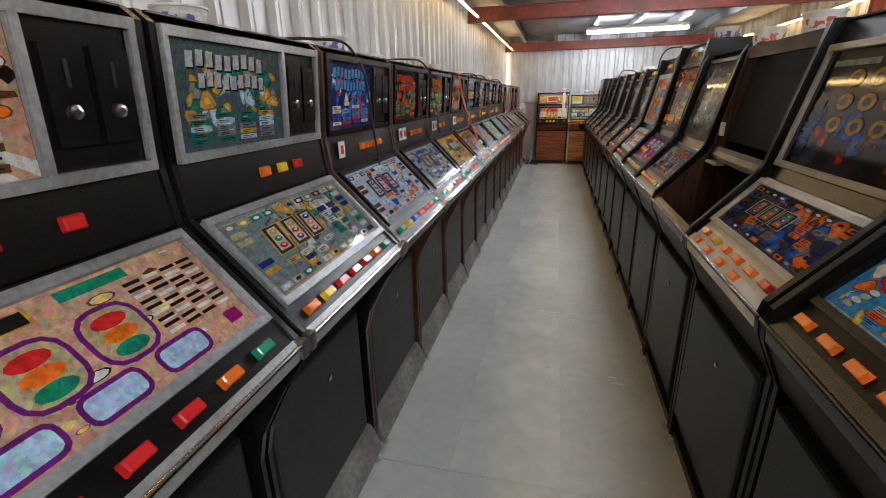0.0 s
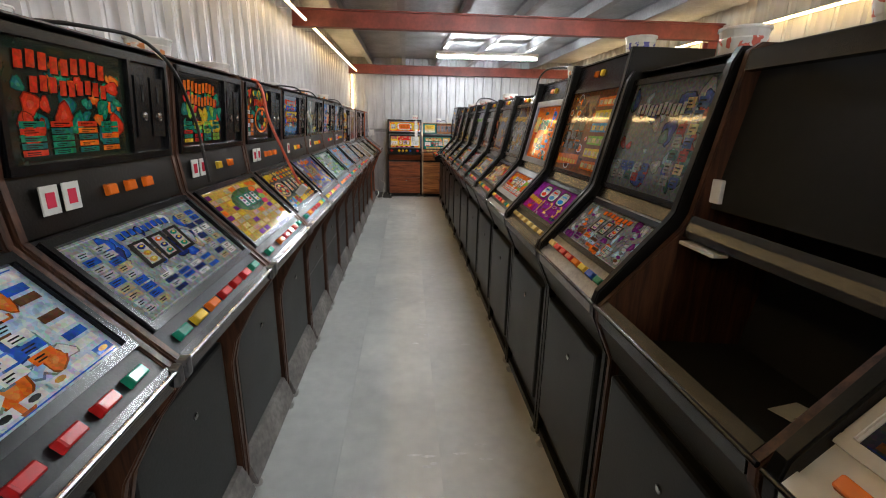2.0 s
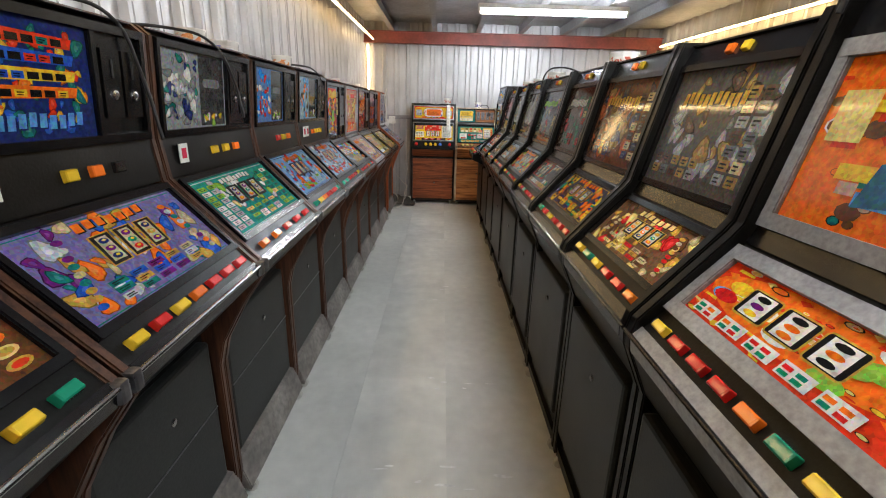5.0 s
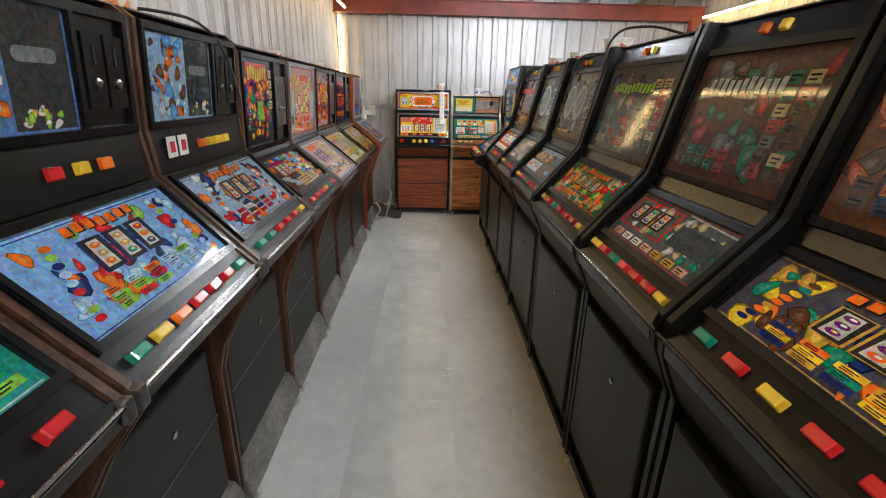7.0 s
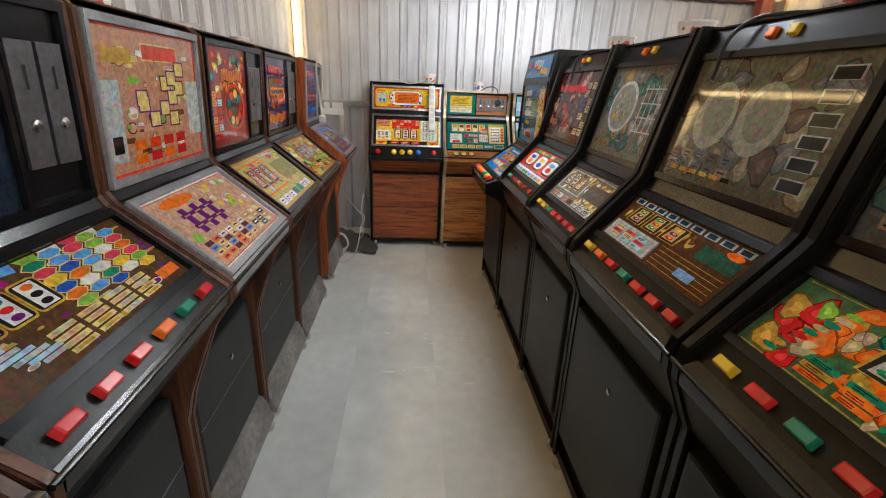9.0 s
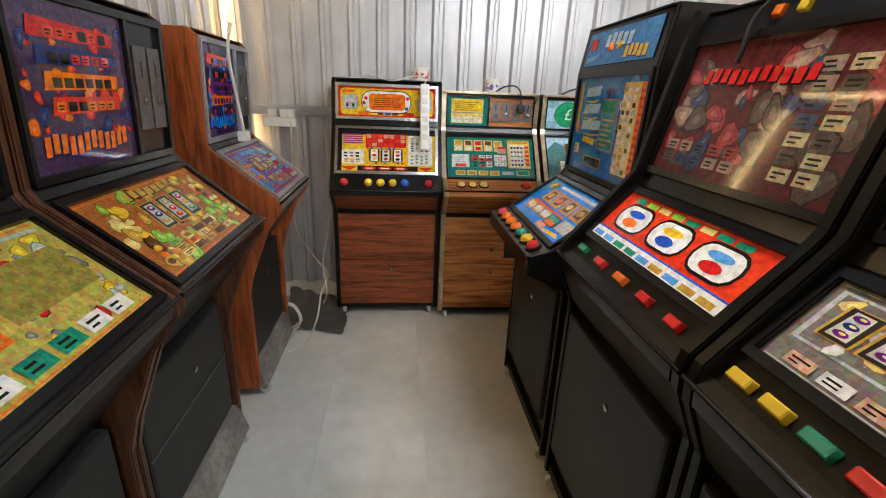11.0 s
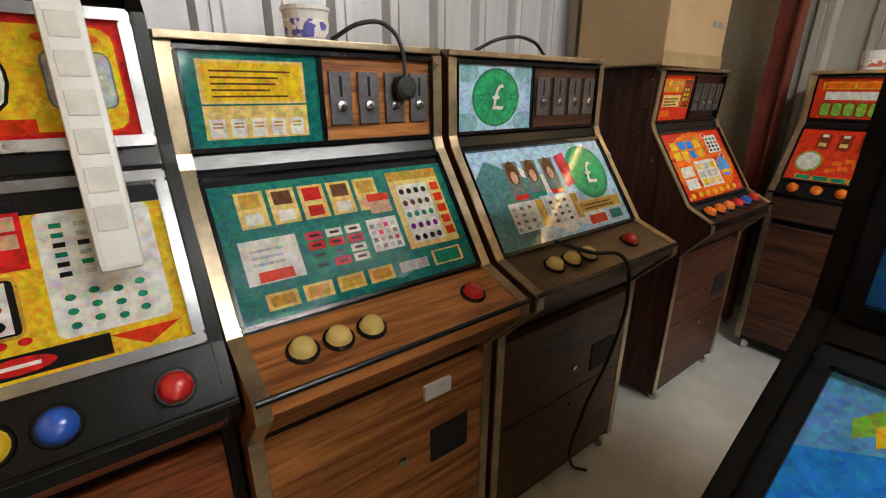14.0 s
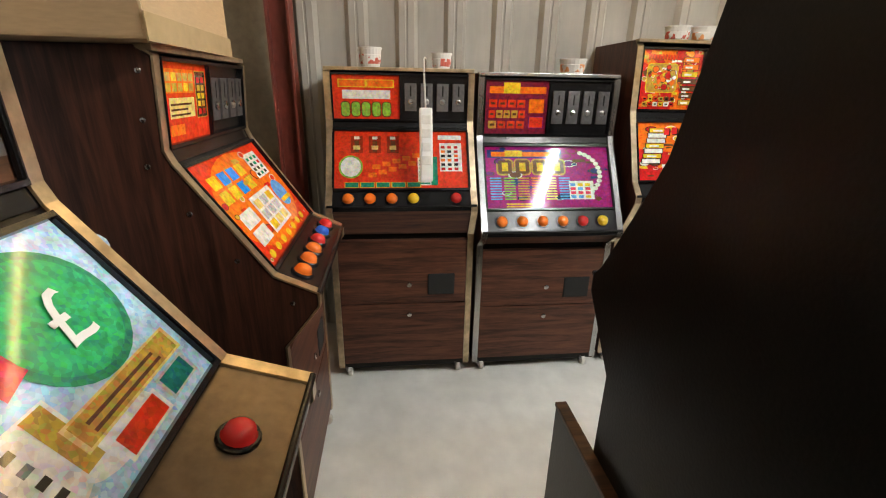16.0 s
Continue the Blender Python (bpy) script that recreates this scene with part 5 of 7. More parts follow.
        a = Art(2 * (h - s - fr), e1 - e0 - 2 * fr, print_gain[0])
        (low or generic_low)(a, pal, rnd)
        g = a.make("play_glass", th, po + pu * (e0 + fr) - pn * 0.004, pu, pn, "printed glass playfield")
        for where, text, x, y, size, mt in texts:
            if where == "low":
                lettering(text, g, Vector((a.w * x, a.h * y, 0)), Vector((0, 1, 0)), Vector((0, 0, 1)), 0, 0, size, mt)
    # strip above the playfield
    so, su, sn, sl = frame_of(pt, ub, 0, 0)
    if sl > 0.06:
        part("middle_strip", slab(pt, ub, -h + s, h - s, -0.004, 0.02), "black", th)
        xs = spread(-h * 0.2, h * 0.55, len(mid)) if mid else []
        for x, c in zip(xs, mid or ()):
            button(th, so - sn * 0.004, su, sn, x, sl * 0.5, c, 0.042, 0.03)
        for i in range(cards):
            x = -h * 0.7 + i * 0.062
            cd = part("tally_card", boxm(-0.024, -0.0015, -0.03, 0.024, 0.0015, 0.03), "white", th, "white card with a red mark")
            cd.matrix_basis = Matrix.Translation(so + Vector((x, 0, 0)) + su * sl * 0.55 + sn * 0.006)
            part("mark", boxm(-0.012, -0.003, -0.016, 0.012, -0.0015, 0.016), "b_pink", cd)
    elif sl > 0.004:
        part("middle_strip", slab(pt, ub, -h + s, h - s, -0.003, 0.02), frame_mat if trim else "satin", th)
    # upper display
    uo, uu, un, ul = frame_of(ub, ut, 0, 0)
    if empty:
        part("header_rail", slab((ut[0] - (ut[0] - ub[0]) * 0.12, ut[1] - 0.05), ut, -h + s, h - s, 0.0, 0.02), "satin", th)
        part("sill_rail", slab((pt[0], pt[1] - 0.02), ub, -h + s, h - s, 0.0, 0.03), "satin", th)
        part("maker_plate", boxm(-h * 0.7, -ub[0] - 0.012, ub[1] + 0.05, -h * 0.7 + 0.035, -ub[0] + 0.0, ub[1] + 0.11, bev=0.002), "white", th, "white framed label")
        part("sill_plate", boxm(-h * 0.9, -pt[0] - 0.012, pt[1] - 0.04, -h * 0.45, -pt[0] + 0.03, pt[1] - 0.03, bev=0.002), "white", th)
        part("bare_board", boxm(-h * 0.2, -ub[0] + 0.12, ub[1] + 0.1, h * 0.3, -ub[0] + 0.13, ub[1] + 0.3), "satin", th, "bare dark board inside")
        return th
    part("upper_bed", slab(ub, ut, -h + s, h - s, -0.006, 0.02), coin_mat, th)
    W2 = 2 * (h - s)
    cut = -h + s + W2 * split
    dv = (Vector(ut) - Vector(ub)).normalized()
    for a0, a1 in ((0.0, fr), (ul - fr, ul)):
        part("frame_rail", slab(Vector(ub) + dv * a0, Vector(ub) + dv * a1, -h + s, h - s, 0.008, 0.014, 0.003), frame_mat, th)
    xs = [(-h + s, -h + s + fr), (h - s - fr, h - s)] + ([(cut - fr / 2, cut + fr / 2)] if coin == "right" else [])
    for x0, x1 in xs:
        part("frame_stile", slab(Vector(ub) + dv * fr, Vector(ub) + dv * (ul - fr), x0, x1, 0.007, 0.013, 0.003), frame_mat, th)
    x0 = -h + s + fr
    x1 = (cut - fr / 2) if coin == "right" else h - s - fr
    a = Art(x1 - x0, ul - 2 * fr, print_gain[1])
    (up or generic_up)(a, pal, rnd)
    g = a.make("top_glass", th, Vector(((x0 + x1) / 2, 0, 0)) + uo + uu * fr - un * 0.004, uu, un, "printed glass top panel")
    for where, text, x, y, size, mt in texts:
        if where == "up":
            lettering(text, g, Vector((a.w * x, a.h * y, 0)), Vector((0, 1, 0)), Vector((0, 0, 1)), 0, 0, size, mt)
    if zt - ut[1] > 0.06:
        part("header_box", slab(ut, (ut[0] - 0.03, zt), -h + s, h - s, 0.0, 0.02), "satin", th)
        for x, c in zip((-0.05, 0.02), ("orange", "yellow")):
            button(th, *frame_of(ut, (ut[0] - 0.03, zt), 0, 0)[:3], x, (zt - ut[1]) * 0.5, c, 0.03, 0.03)
    if coin == "right":
        nx = 2 if split > 0.6 else 4
        for x in spread(cut + fr, h - s - fr, nx):
            c = uo + Vector((x, 0, 0)) - un * 0.006
            bm = bmesh.new()
            wv = (h - s - cut) / nx * 0.34
            o0, o1 = c + uu * (ul * 0.22), c + uu * (ul * 0.8)
            vs = []
            for e in (0, 0.008):
                for p, sx in ((o0, -1), (o0, 1), (o1, 1), (o1, -1)):
                    vs.append(bm.verts.new(p + Vector((sx * wv, 0, 0)) + un * (e + 0.001)))
            bm.faces.new(vs[4:])
            for i in range(4):
                bm.faces.new((vs[i], vs[(i + 1) % 4], vs[4 + (i + 1) % 4], vs[4 + i]))
            pc = part("coin_plate", bm, "satin" if ty == "L" else "steel", th, "scratched coin slot plate")
            part("slot", lathe(bmesh.new(), c + uu * (ul * 0.42) + un * 0.008, un, [(0, 0.013), (0.006, 0.012), (0.008, 0.006)], 10), "chrome", pc)
            # Flat near-black strip, painting the shade inside the coin slot.
            bm = bmesh.new()
            cc = c + uu * (ul * 0.64) + un * 0.0105
            bm.faces.new([bm.verts.new(cc + Vector((sx * 0.0035, 0, 0)) + uu * sy) for sx, sy in ((-1, -0.022), (1, -0.022), (1, 0.022), (-1, 0.022))])
            part("slit", bm, "void", pc)
    part("top_cap", boxm(-h + s, -(ut[0] - 0.02), zt - 0.005, h - s, -0.02, zt - 0.001), side, th)
    if trim:
        edge = [(fb, 0.06), (fb, zb), lip, lip2, fd, pt, ub, ut, (ut[0] - 0.03, zt)]
        for x in (-h + s / 2, h - s / 2):
            bm = bmesh.new()
            for i in range(len(edge) - 1):
                p, q = Vector(edge[i]), Vector(edge[i + 1])
                if (q - p).length < 0.005:
                    continue
                d = (q - p).normalized()
                nn = Vector((d.y, -d.x))
                if nn.x < 0:
                    nn = -nn
                k = [p + nn * 0.004 - d * 0.002, q + nn * 0.004 + d * 0.002, q + d * 0.002 - nn * 0.001, p - d * 0.002 - nn * 0.001]
                va = [bm.verts.new((x - s / 2 - 0.002, -t.x, t.y)) for t in k]
                vb = [bm.verts.new((x + s / 2 + 0.002, -t.x, t.y)) for t in k]
                bm.faces.new(va)
                bm.faces.new(vb[::-1])
                for j in range(4):
                    bm.faces.new((va[j], vb[j], vb[(j + 1) % 4], va[(j + 1) % 4]))
            bmesh.ops.recalc_face_normals(bm, faces=bm.faces)
            part("edge_trim", bm, trim, th, "worn metal edge trim")
        part("top_trim", boxm(-h, -ut[0] - 0.003, zt - 0.012, h, -ut[0] + 0.03, zt + 0.003, bev=0.002), trim, th)
    return th


# ---- the room ----
def corrugated(name, a, b, z0, z1, inward, pitch, label, material="sheet"):
    """A wall of profiled steel sheet between two plan points, with thickness; ribs stand into the room."""
    a, b, n = Vector((*a, 0)), Vector((*b, 0)), Vector((*inward, 0))
    d = (b - a).normalized()
    L = (b - a).length
    pts = []
    x = 0.0
    while x < L:
        for dx, o in ((0, 0), (pitch * 0.52, 0), (pitch * 0.60, 0.032), (pitch * 0.72, 0.032), (pitch * 0.735, 0.026), (pitch * 0.765, 0.026), (pitch * 0.78, 0.032), (pitch * 0.90, 0.032), (pitch * 0.98, 0)):
            if x + dx <= L:
                pts.append(a + d * (x + dx) + n * o)
        x += pitch
    pts.append(b)
    bm = bmesh.new()
    rows = [[bm.verts.new(p + n * k + Vector((0, 0, z))) for p in pts] for z, k in ((z0, 0), (z1, 0), (z1, -0.05), (z0, -0.05))]
    for r in range(4):
        p, q = rows[r], rows[(r + 1) % 4]
        for i in range(len(pts) - 1):
            bm.faces.new((p[i], p[i + 1], q[i + 1], q[i]))
    bmesh.ops.recalc_face_normals(bm, faces=bm.faces)
    return tagged(part(name, bm, material, None), label, "wall", "", "structure")


corrugated("wall_west", (XL - 0.03, YN), (XL - 0.03, YE), 0, ZC + 0.1, (1, 0), 0.19, "grey profiled steel sheet wall with vertical ribs")
corrugated("wall_north", (XL - 0.03, YE), (XR, YE), 0, ZC + 0.1, (0, -1), 0.19, "grey profiled steel sheet end wall with vertical ribs")
corrugated("wall_east", (XR + 0.03, YN), (XR + 0.03, YE), 0, ZC + 0.1, (-1, 0), 0.25, "pale profiled steel sheet wall with vertical ribs", "sheet_east")
tagged(part("wall_south", boxm(XL - 0.1, YN - 0.1, 0, XR + 0.1, YN, ZC + 0.1), "sheet", None), "plain grey wall closing the room", "wall", "", "structure")
tagged(part("ceiling", boxm(XL - 0.1, YN - 0.1, ZC + 0.1, XR + 0.1, YE + 0.1, ZC + 0.16), "ceil", None), "grey sheet roof lining above steel purlins", "ceiling", "", "structure")

fl = tagged(part("floor", boxm(XL - 0.1, YN - 0.1, -0.12, XR + 0.1, YE + 0.1, -0.004), "floor", None), "grey vinyl-covered floor in wide strips with pale scuffs", "floor", "", "structure")
for i, (x0, x1) in enumerate(((XL, -0.36), (-0.357, 0.10), (0.103, 1.2), (1.203, XR))):
    for y0, y1 in ((YN, 1.42), (1.428, YE)):
        part("floor_sheet", boxm(x0, y0, -0.006, x1, y1, 0.0), "floor_b" if i % 2 else "floor", fl)

rs = random.Random(4)
for cx, cy, k in ((0.0, 4.4, 9), (0.02, 4.85, 7), (0.2, 4.1, 5), (0.1, 8.35, 14), (-0.05, 6.6, 6), (0.1, 5.5, 6), (0.2, 8.7, 12), (0.15, 3.0, 8), (0.3, 6.9, 7), (0.25, 2.2, 6)):
    bm = bmesh.new()
    for i in range(k):
        x, y = cx + rs.gauss(0, 0.13), cy + rs.gauss(0, 0.05)
        a, L, w = rs.uniform(-0.5, 0.5), rs.uniform(0.01, 0.05), rs.uniform(0.003, 0.010)
        ps = [(x + L * rs.uniform(0.7, 1.2) * math.cos(t + a), y + w * rs.uniform(0.6, 1.4) * math.sin(t)) for t in (0, 0.9, 1.8, 2.6, 3.5, 4.4, 5.4)]
        bm.faces.new([bm.verts.new((p, q, 0.0012)) for p, q in ps])
    part("scuff_mark", bm, "scuff", fl)


def i_beam(name, p, q, h, w, t, material, label, kind="structure"):
    """A rolled steel beam between two points."""
    p, q = Vector(p), Vector(q)
    d = (q - p).normalized()
    upv = Vector((0, 0, 1)) if abs(d.z) < 0.9 else Vector((0, 1, 0))
    sdv = d.cross(upv).normalized()
    sec = [(-w / 2, 0), (w / 2, 0), (w / 2, t), (t / 2, t), (t / 2, h - t), (w / 2, h - t), (w / 2, h), (-w / 2, h), (-w / 2, h - t), (-t / 2, h - t), (-t / 2, t), (-w / 2, t)]
    bm = bmesh.new()
    a = [bm.verts.new(p + sdv * x + upv * z) for x, z in sec]
    b = [bm.verts.new(q + sdv * x + upv * z) for x, z in sec]
    bm.faces.new(a)
    bm.faces.new(b[::-1])
    for i in range(12):
        bm.faces.new((a[i], b[i], b[(i + 1) % 12], a[(i + 1) % 12]))
    bmesh.ops.recalc_face_normals(bm, faces=bm.faces)
    return tagged(part(name, bm, material, None), label, "beam", "steel frame", kind)


BEAMS = (1.9, 6.35, 10.86)
for y in BEAMS:
    i_beam("roof_beam", (XL, y, 2.40), (XR, y, 2.40), 0.17, 0.10, 0.012, "beam", "red oxide painted steel roof beam")
    i_beam("column", (XR - 0.08 if y < 9 else 3.13, min(y, 10.5), 0), (XR - 0.08 if y < 9 else 3.13, min(y, 10.5), 2.40), 0.10, 0.10, 0.01, "beam", "red oxide painted steel column")
for x in (-0.75, -0.1, 0.55, 1.2, 1.85, 2.5):
    i_beam("purlin", (x, YN, 2.57), (x, YE, 2.57), 0.14, 0.07, 0.005, "purlin", "grey galvanised roof purlin")


def tube_light(x0, x1, y, z):
    th = thing("tube_light", Matrix.Translation(((x0 + x1) / 2, y, z)), "white fluorescent batten with a bright bare tube", "ceiling light", "tube lights")
    h = (x1 - x0) / 2
    part("batten", boxm(-h, -0.03, 0.03, h, 0.03, 0.08, bev=0.006), "white", th)
    part("tube", lathe(bmesh.new(), (-h + 0.03, 0, 0), (1, 0, 0), [(0, 0.018), (2 * h - 0.06, 0.018)], 12), "tube", th, "glowing white tube")
    for sx in (-1, 1):
        part("end_cap", boxm(sx * (h - 0.015) - 0.015, -0.02, -0.022, sx * (h - 0.015) + 0.015, 0.02, 0.03, bev=0.004), "white", th)


# The tube at -0.9 is unseen, added to brighten the near machines.
for y in (8.7, 4.25, -0.9):
    tube_light(0.4, 2.02, y, 2.47)


def led_strip(p, q, label="warm glowing light strip along the wall top"):
    th = thing("light_strip", Matrix.Translation(p), label, "light strip", "light strips")
    d = Vector(q) - Vector(p)
    part("strip", lathe(bmesh.new(), (0, 0, 0), d, [(0, 0.011), (d.length, 0.011)], 8), "led", th)
    if p[2] == q[2]:
        w = XL if p[0] < 0 else XR + 0.03
        for i in range(5):
            y = d.y * (i + 0.5) / 5
            part("bracket", boxm(min(0, w - p[0]), y - 0.012, 0.012, max(0, w - p[0]), y + 0.012, 0.018), "purlin", th)
    part("channel", lathe(bmesh.new(), Vector((-0.02 if p[0] < 0 else 0.02, 0, 0.012)), d, [(0, 0.013), (d.length, 0.013)], 6), "purlin", th)


for y0, y1 in ((-2.0, 1.75), (2.05, 6.2), (6.5, 10.75)):
    led_strip((XL + 0.16, y0, 2.44), (XL + 0.16, y1, 2.44))
    led_strip((XR - 0.06, y0, 2.44), (XR - 0.06, y1, 2.44))
led_strip((XL + 0.05, 10.93, 1.40), (XL + 0.05, 10.93, 2.38), "warm glowing light strip standing in the room corner")
led_strip((XL + 0.12, 10.9, 0.95), (XL + 0.12, 10.9, 1.27), "warm glowing light strip standing in the room corner")
tagged(part("wall_rail", boxm(XL, YE - 0.10, 1.28, -0.46, YE - 0.035, 1.34, bev=0.004), "purlin", None), "galvanised horizontal wall rail", "rail", "", "structure")


# ---- the rows ----
def left(y0, y1, *a, **k):
    return machine(pose(XL + 0.02, (y0 + y1) / 2, 0, 0, 0, 90), y1 - y0, *a, **k)


def right(y0, y1, *a, **k):
    return machine(pose(1.17, (y0 + y1) / 2, 0, 0, 0, -90), y1 - y0, *a, **k)


G7 = ("green", "yellow", "orange", "red", "red", "red", "green")
LB = (-0.6, 0.08, 0.78, 1.46, 2.15, 2.81, 3.44, 4.08, 4.72, 5.41, 6.03, 6.68, 7.32, 7.93, 8.60, 9.28)
OLD = dict(print_gain=(1.0, 0.95), side="brown_side", mid=None, ty="B")
LSPEC = [
    ("pink", ("green", "red", "red", "red", "orange", "green"), "grey-framed fruit machine with a pale playfield", dict(side="satin", frame_mat="grey", mid=("red", "red"))),
    ("pink", (None, "red", "red", "red", "orange", "green"), "grey-framed fruit machine with a peach playfield and red buttons", dict(side="satin", frame_mat="grey", mid=("red", "red"), low=peach_low)),
    ("grey", ("orange", "yellow", "red", "red", "red", "orange", "green"), "grey-framed fruit machine with a pale blue playfield", dict(side="satin", frame_mat="grey", mid=("orange", "yellow", "red"), low=low_art((0.17, 0.23, 0.23), ["gold", "teal", "lgrey", "navy", "ltan", "grey"], "path", "gold"), up=up_art((0.07, 0.11, 0.12), ["teal", "lblue", "gold", "grey"], "title", "lgrey"))),
    ("blue", ("green", "yellow", "blue", "red", "red", "red", "green"), "black fruit machine with a blue and white playfield", dict(side="brown", mid=("orange", "orange", "orange", "orange"), cards=1, low=low_art((0.55, 0.64, 0.74), ["blue", "orange", "white", "lblue", "brown", "white"], "path", "blue", (0.6, 0.6, 0.6)), up=up_art("navy", ["sky", "blue", "white", "azure", "red"], "title", "sky"))),
    ("ice", G7, "black fruit machine with a grey-green cartoon playfield", dict(side="brown", cards=2, low=low_art((0.30, 0.33, 0.31), ["lgrey", "blue", "ltan", "navy", "white", "lgrey"], "ladders"), up=up_art((0.02, 0.03, 0.02), ["scarlet", "green", "orange", "teal"], "title", "scarlet"))),
    ("gold", ("green", None, "orange", "red", "red", "red", "green"), "black fruit machine with a purple and gold patchwork playfield", dict(side="brown", cards=2, mid=("yellow", "orange"), low=candy_low, up=up_art((0.012, 0.012, 0.012), ["teal", "lime", "red", "green", "yellow"], "title", "orange"))),
    ("red", ("green", "orange", "red", "red", "red", "yellow", "green"), "black fruit machine with a gold coin playfield", dict(side="brown", cards=2, mid=("orange", "orange", "orange"), low=coins_low, up=up_art((0.02, 0.012, 0.008), ["orange", "green", "yellow", "scarlet", "teal"], "wheel", "scarlet"))),
    ("purple", ("yellow", "red", "yellow", "orange", "red", "red", "red"), "black fruit machine with a purple and blue playfield", dict(side="brown", cards=1, mid=("yellow", "orange", "black"), low=low_art((0.17, 0.15, 0.34), ["teal", "orange", "blue", "purple", "ltan", "lgrey", "gold"], "cartoon", "gold", (0.5, 0.44, 0.28)), up=up_art("navy", ["orange", "yellow", "blue", "scarlet", "teal"], "stack", "sky"))),
    ("green", ("orange", "orange", "red", "red", "red"), "black fruit machine with a teal green playfield", dict(side="brown", cards=1, mid=("yellow", "yellow", "orange"), low=low_art((0.02, 0.28, 0.22), ["lgrey", "white", "lime", "teal", "green", "cream"], "ladders"), up=up_art((0.28, 0.31, 0.32), ["grey", "navy", "teal", "white", "lgrey"], "split", "teal"))),
    ("blue", ("green", "yellow", "orange", "red", "red", "red", "green"), "black fruit machine with a sky-blue playfield", dict(side="brown", mid=("red", "yellow", "orange"), low=low_art((0.22, 0.42, 0.72), ["navy", "orange", "lime", "lblue", "red", "lblue"], "cartoon", "navy", (0.6, 0.58, 0.5)), up=up_art((0.1, 0.22, 0.5), ["orange", "azure", "red", "white"], "split", "orange"))),
    ("ice", ("green", "green", "red", "red", "red", "yellow"), "black fruit machine with a light blue playfield and worn sides", dict(side="brown", mid=("orange", "yellow", "yellow", "yellow"), cards=2, low=low_art((0.36, 0.5, 0.66), ["brown", "orange", "red", "lblue", "white", "navy"], "cartoon", "grey", (0.58, 0.52, 0.4)), up=up_art((0.3, 0.46, 0.66), ["orange", "lblue", "brown", "sky"], "split", "white"))),
    ("multi", ("red", "red", "red", "orange", "green", "red"), "brown fruit machine with a coloured honeycomb playfield", dict(OLD, low=hex_low, up=up_art((0.02, 0.03, 0.05), ["red", "blue", "purple", "yellow", "green", "orange"], "balls", "yellow"))),
    ("pink", (), "brown fruit machine with a peach playfield in a white border", dict(OLD, low=ladder_low, up=ladder_up, coin="none", frame_mat="grey")),
    ("gold", (), "brown fruit machine with a yellow and green playfield", dict(OLD, low=low_art((0.5, 0.4, 0.08), ["orange", "green", "yellow", "grey", "red", "lgrey"], "frame", "orange"), up=up_art((0.3, 0.03, 0.02), ["scarlet", "orange", "yellow", "teal", "cream"], "wheel", "orange"))),
    ("red", (), "brown fruit machine with an orange and red playfield", dict(OLD, low=low_art((0.42, 0.13, 0.03), ["orange", "gold", "yellow", "lime", "brown", "cream"], "cartoon", "gold"), up=up_art((0.06, 0.03, 0.08), ["scarlet", "orange", "navy", "red"], "stack", "orange"))),
]
for i, (pal, bt, lab, kw) in enumerate(LSPEC):
    kw = dict(dict(print_gain=(0.95, 0.85), seam=i > 6), **kw)
    left(LB[i], LB[i + 1], kw.pop("ty", "L"), pal, bt, 10 + i, lab, **kw)
left(9.52, 10.14, "B", "purple", (), 31, "wood-sided fruit machine with a purple and orange playfield", low=low_art((0.16, 0.1, 0.32), ["orange", "sky", "gold", "red", "lblue", "cream"], "ladders", "gold"), up=up_art((0.05, 0.02, 0.09), ["orange", "purple", "navy", "scarlet", "azure"], "stack", "azure"), side="red_side", mid=None, frame_mat="grey")

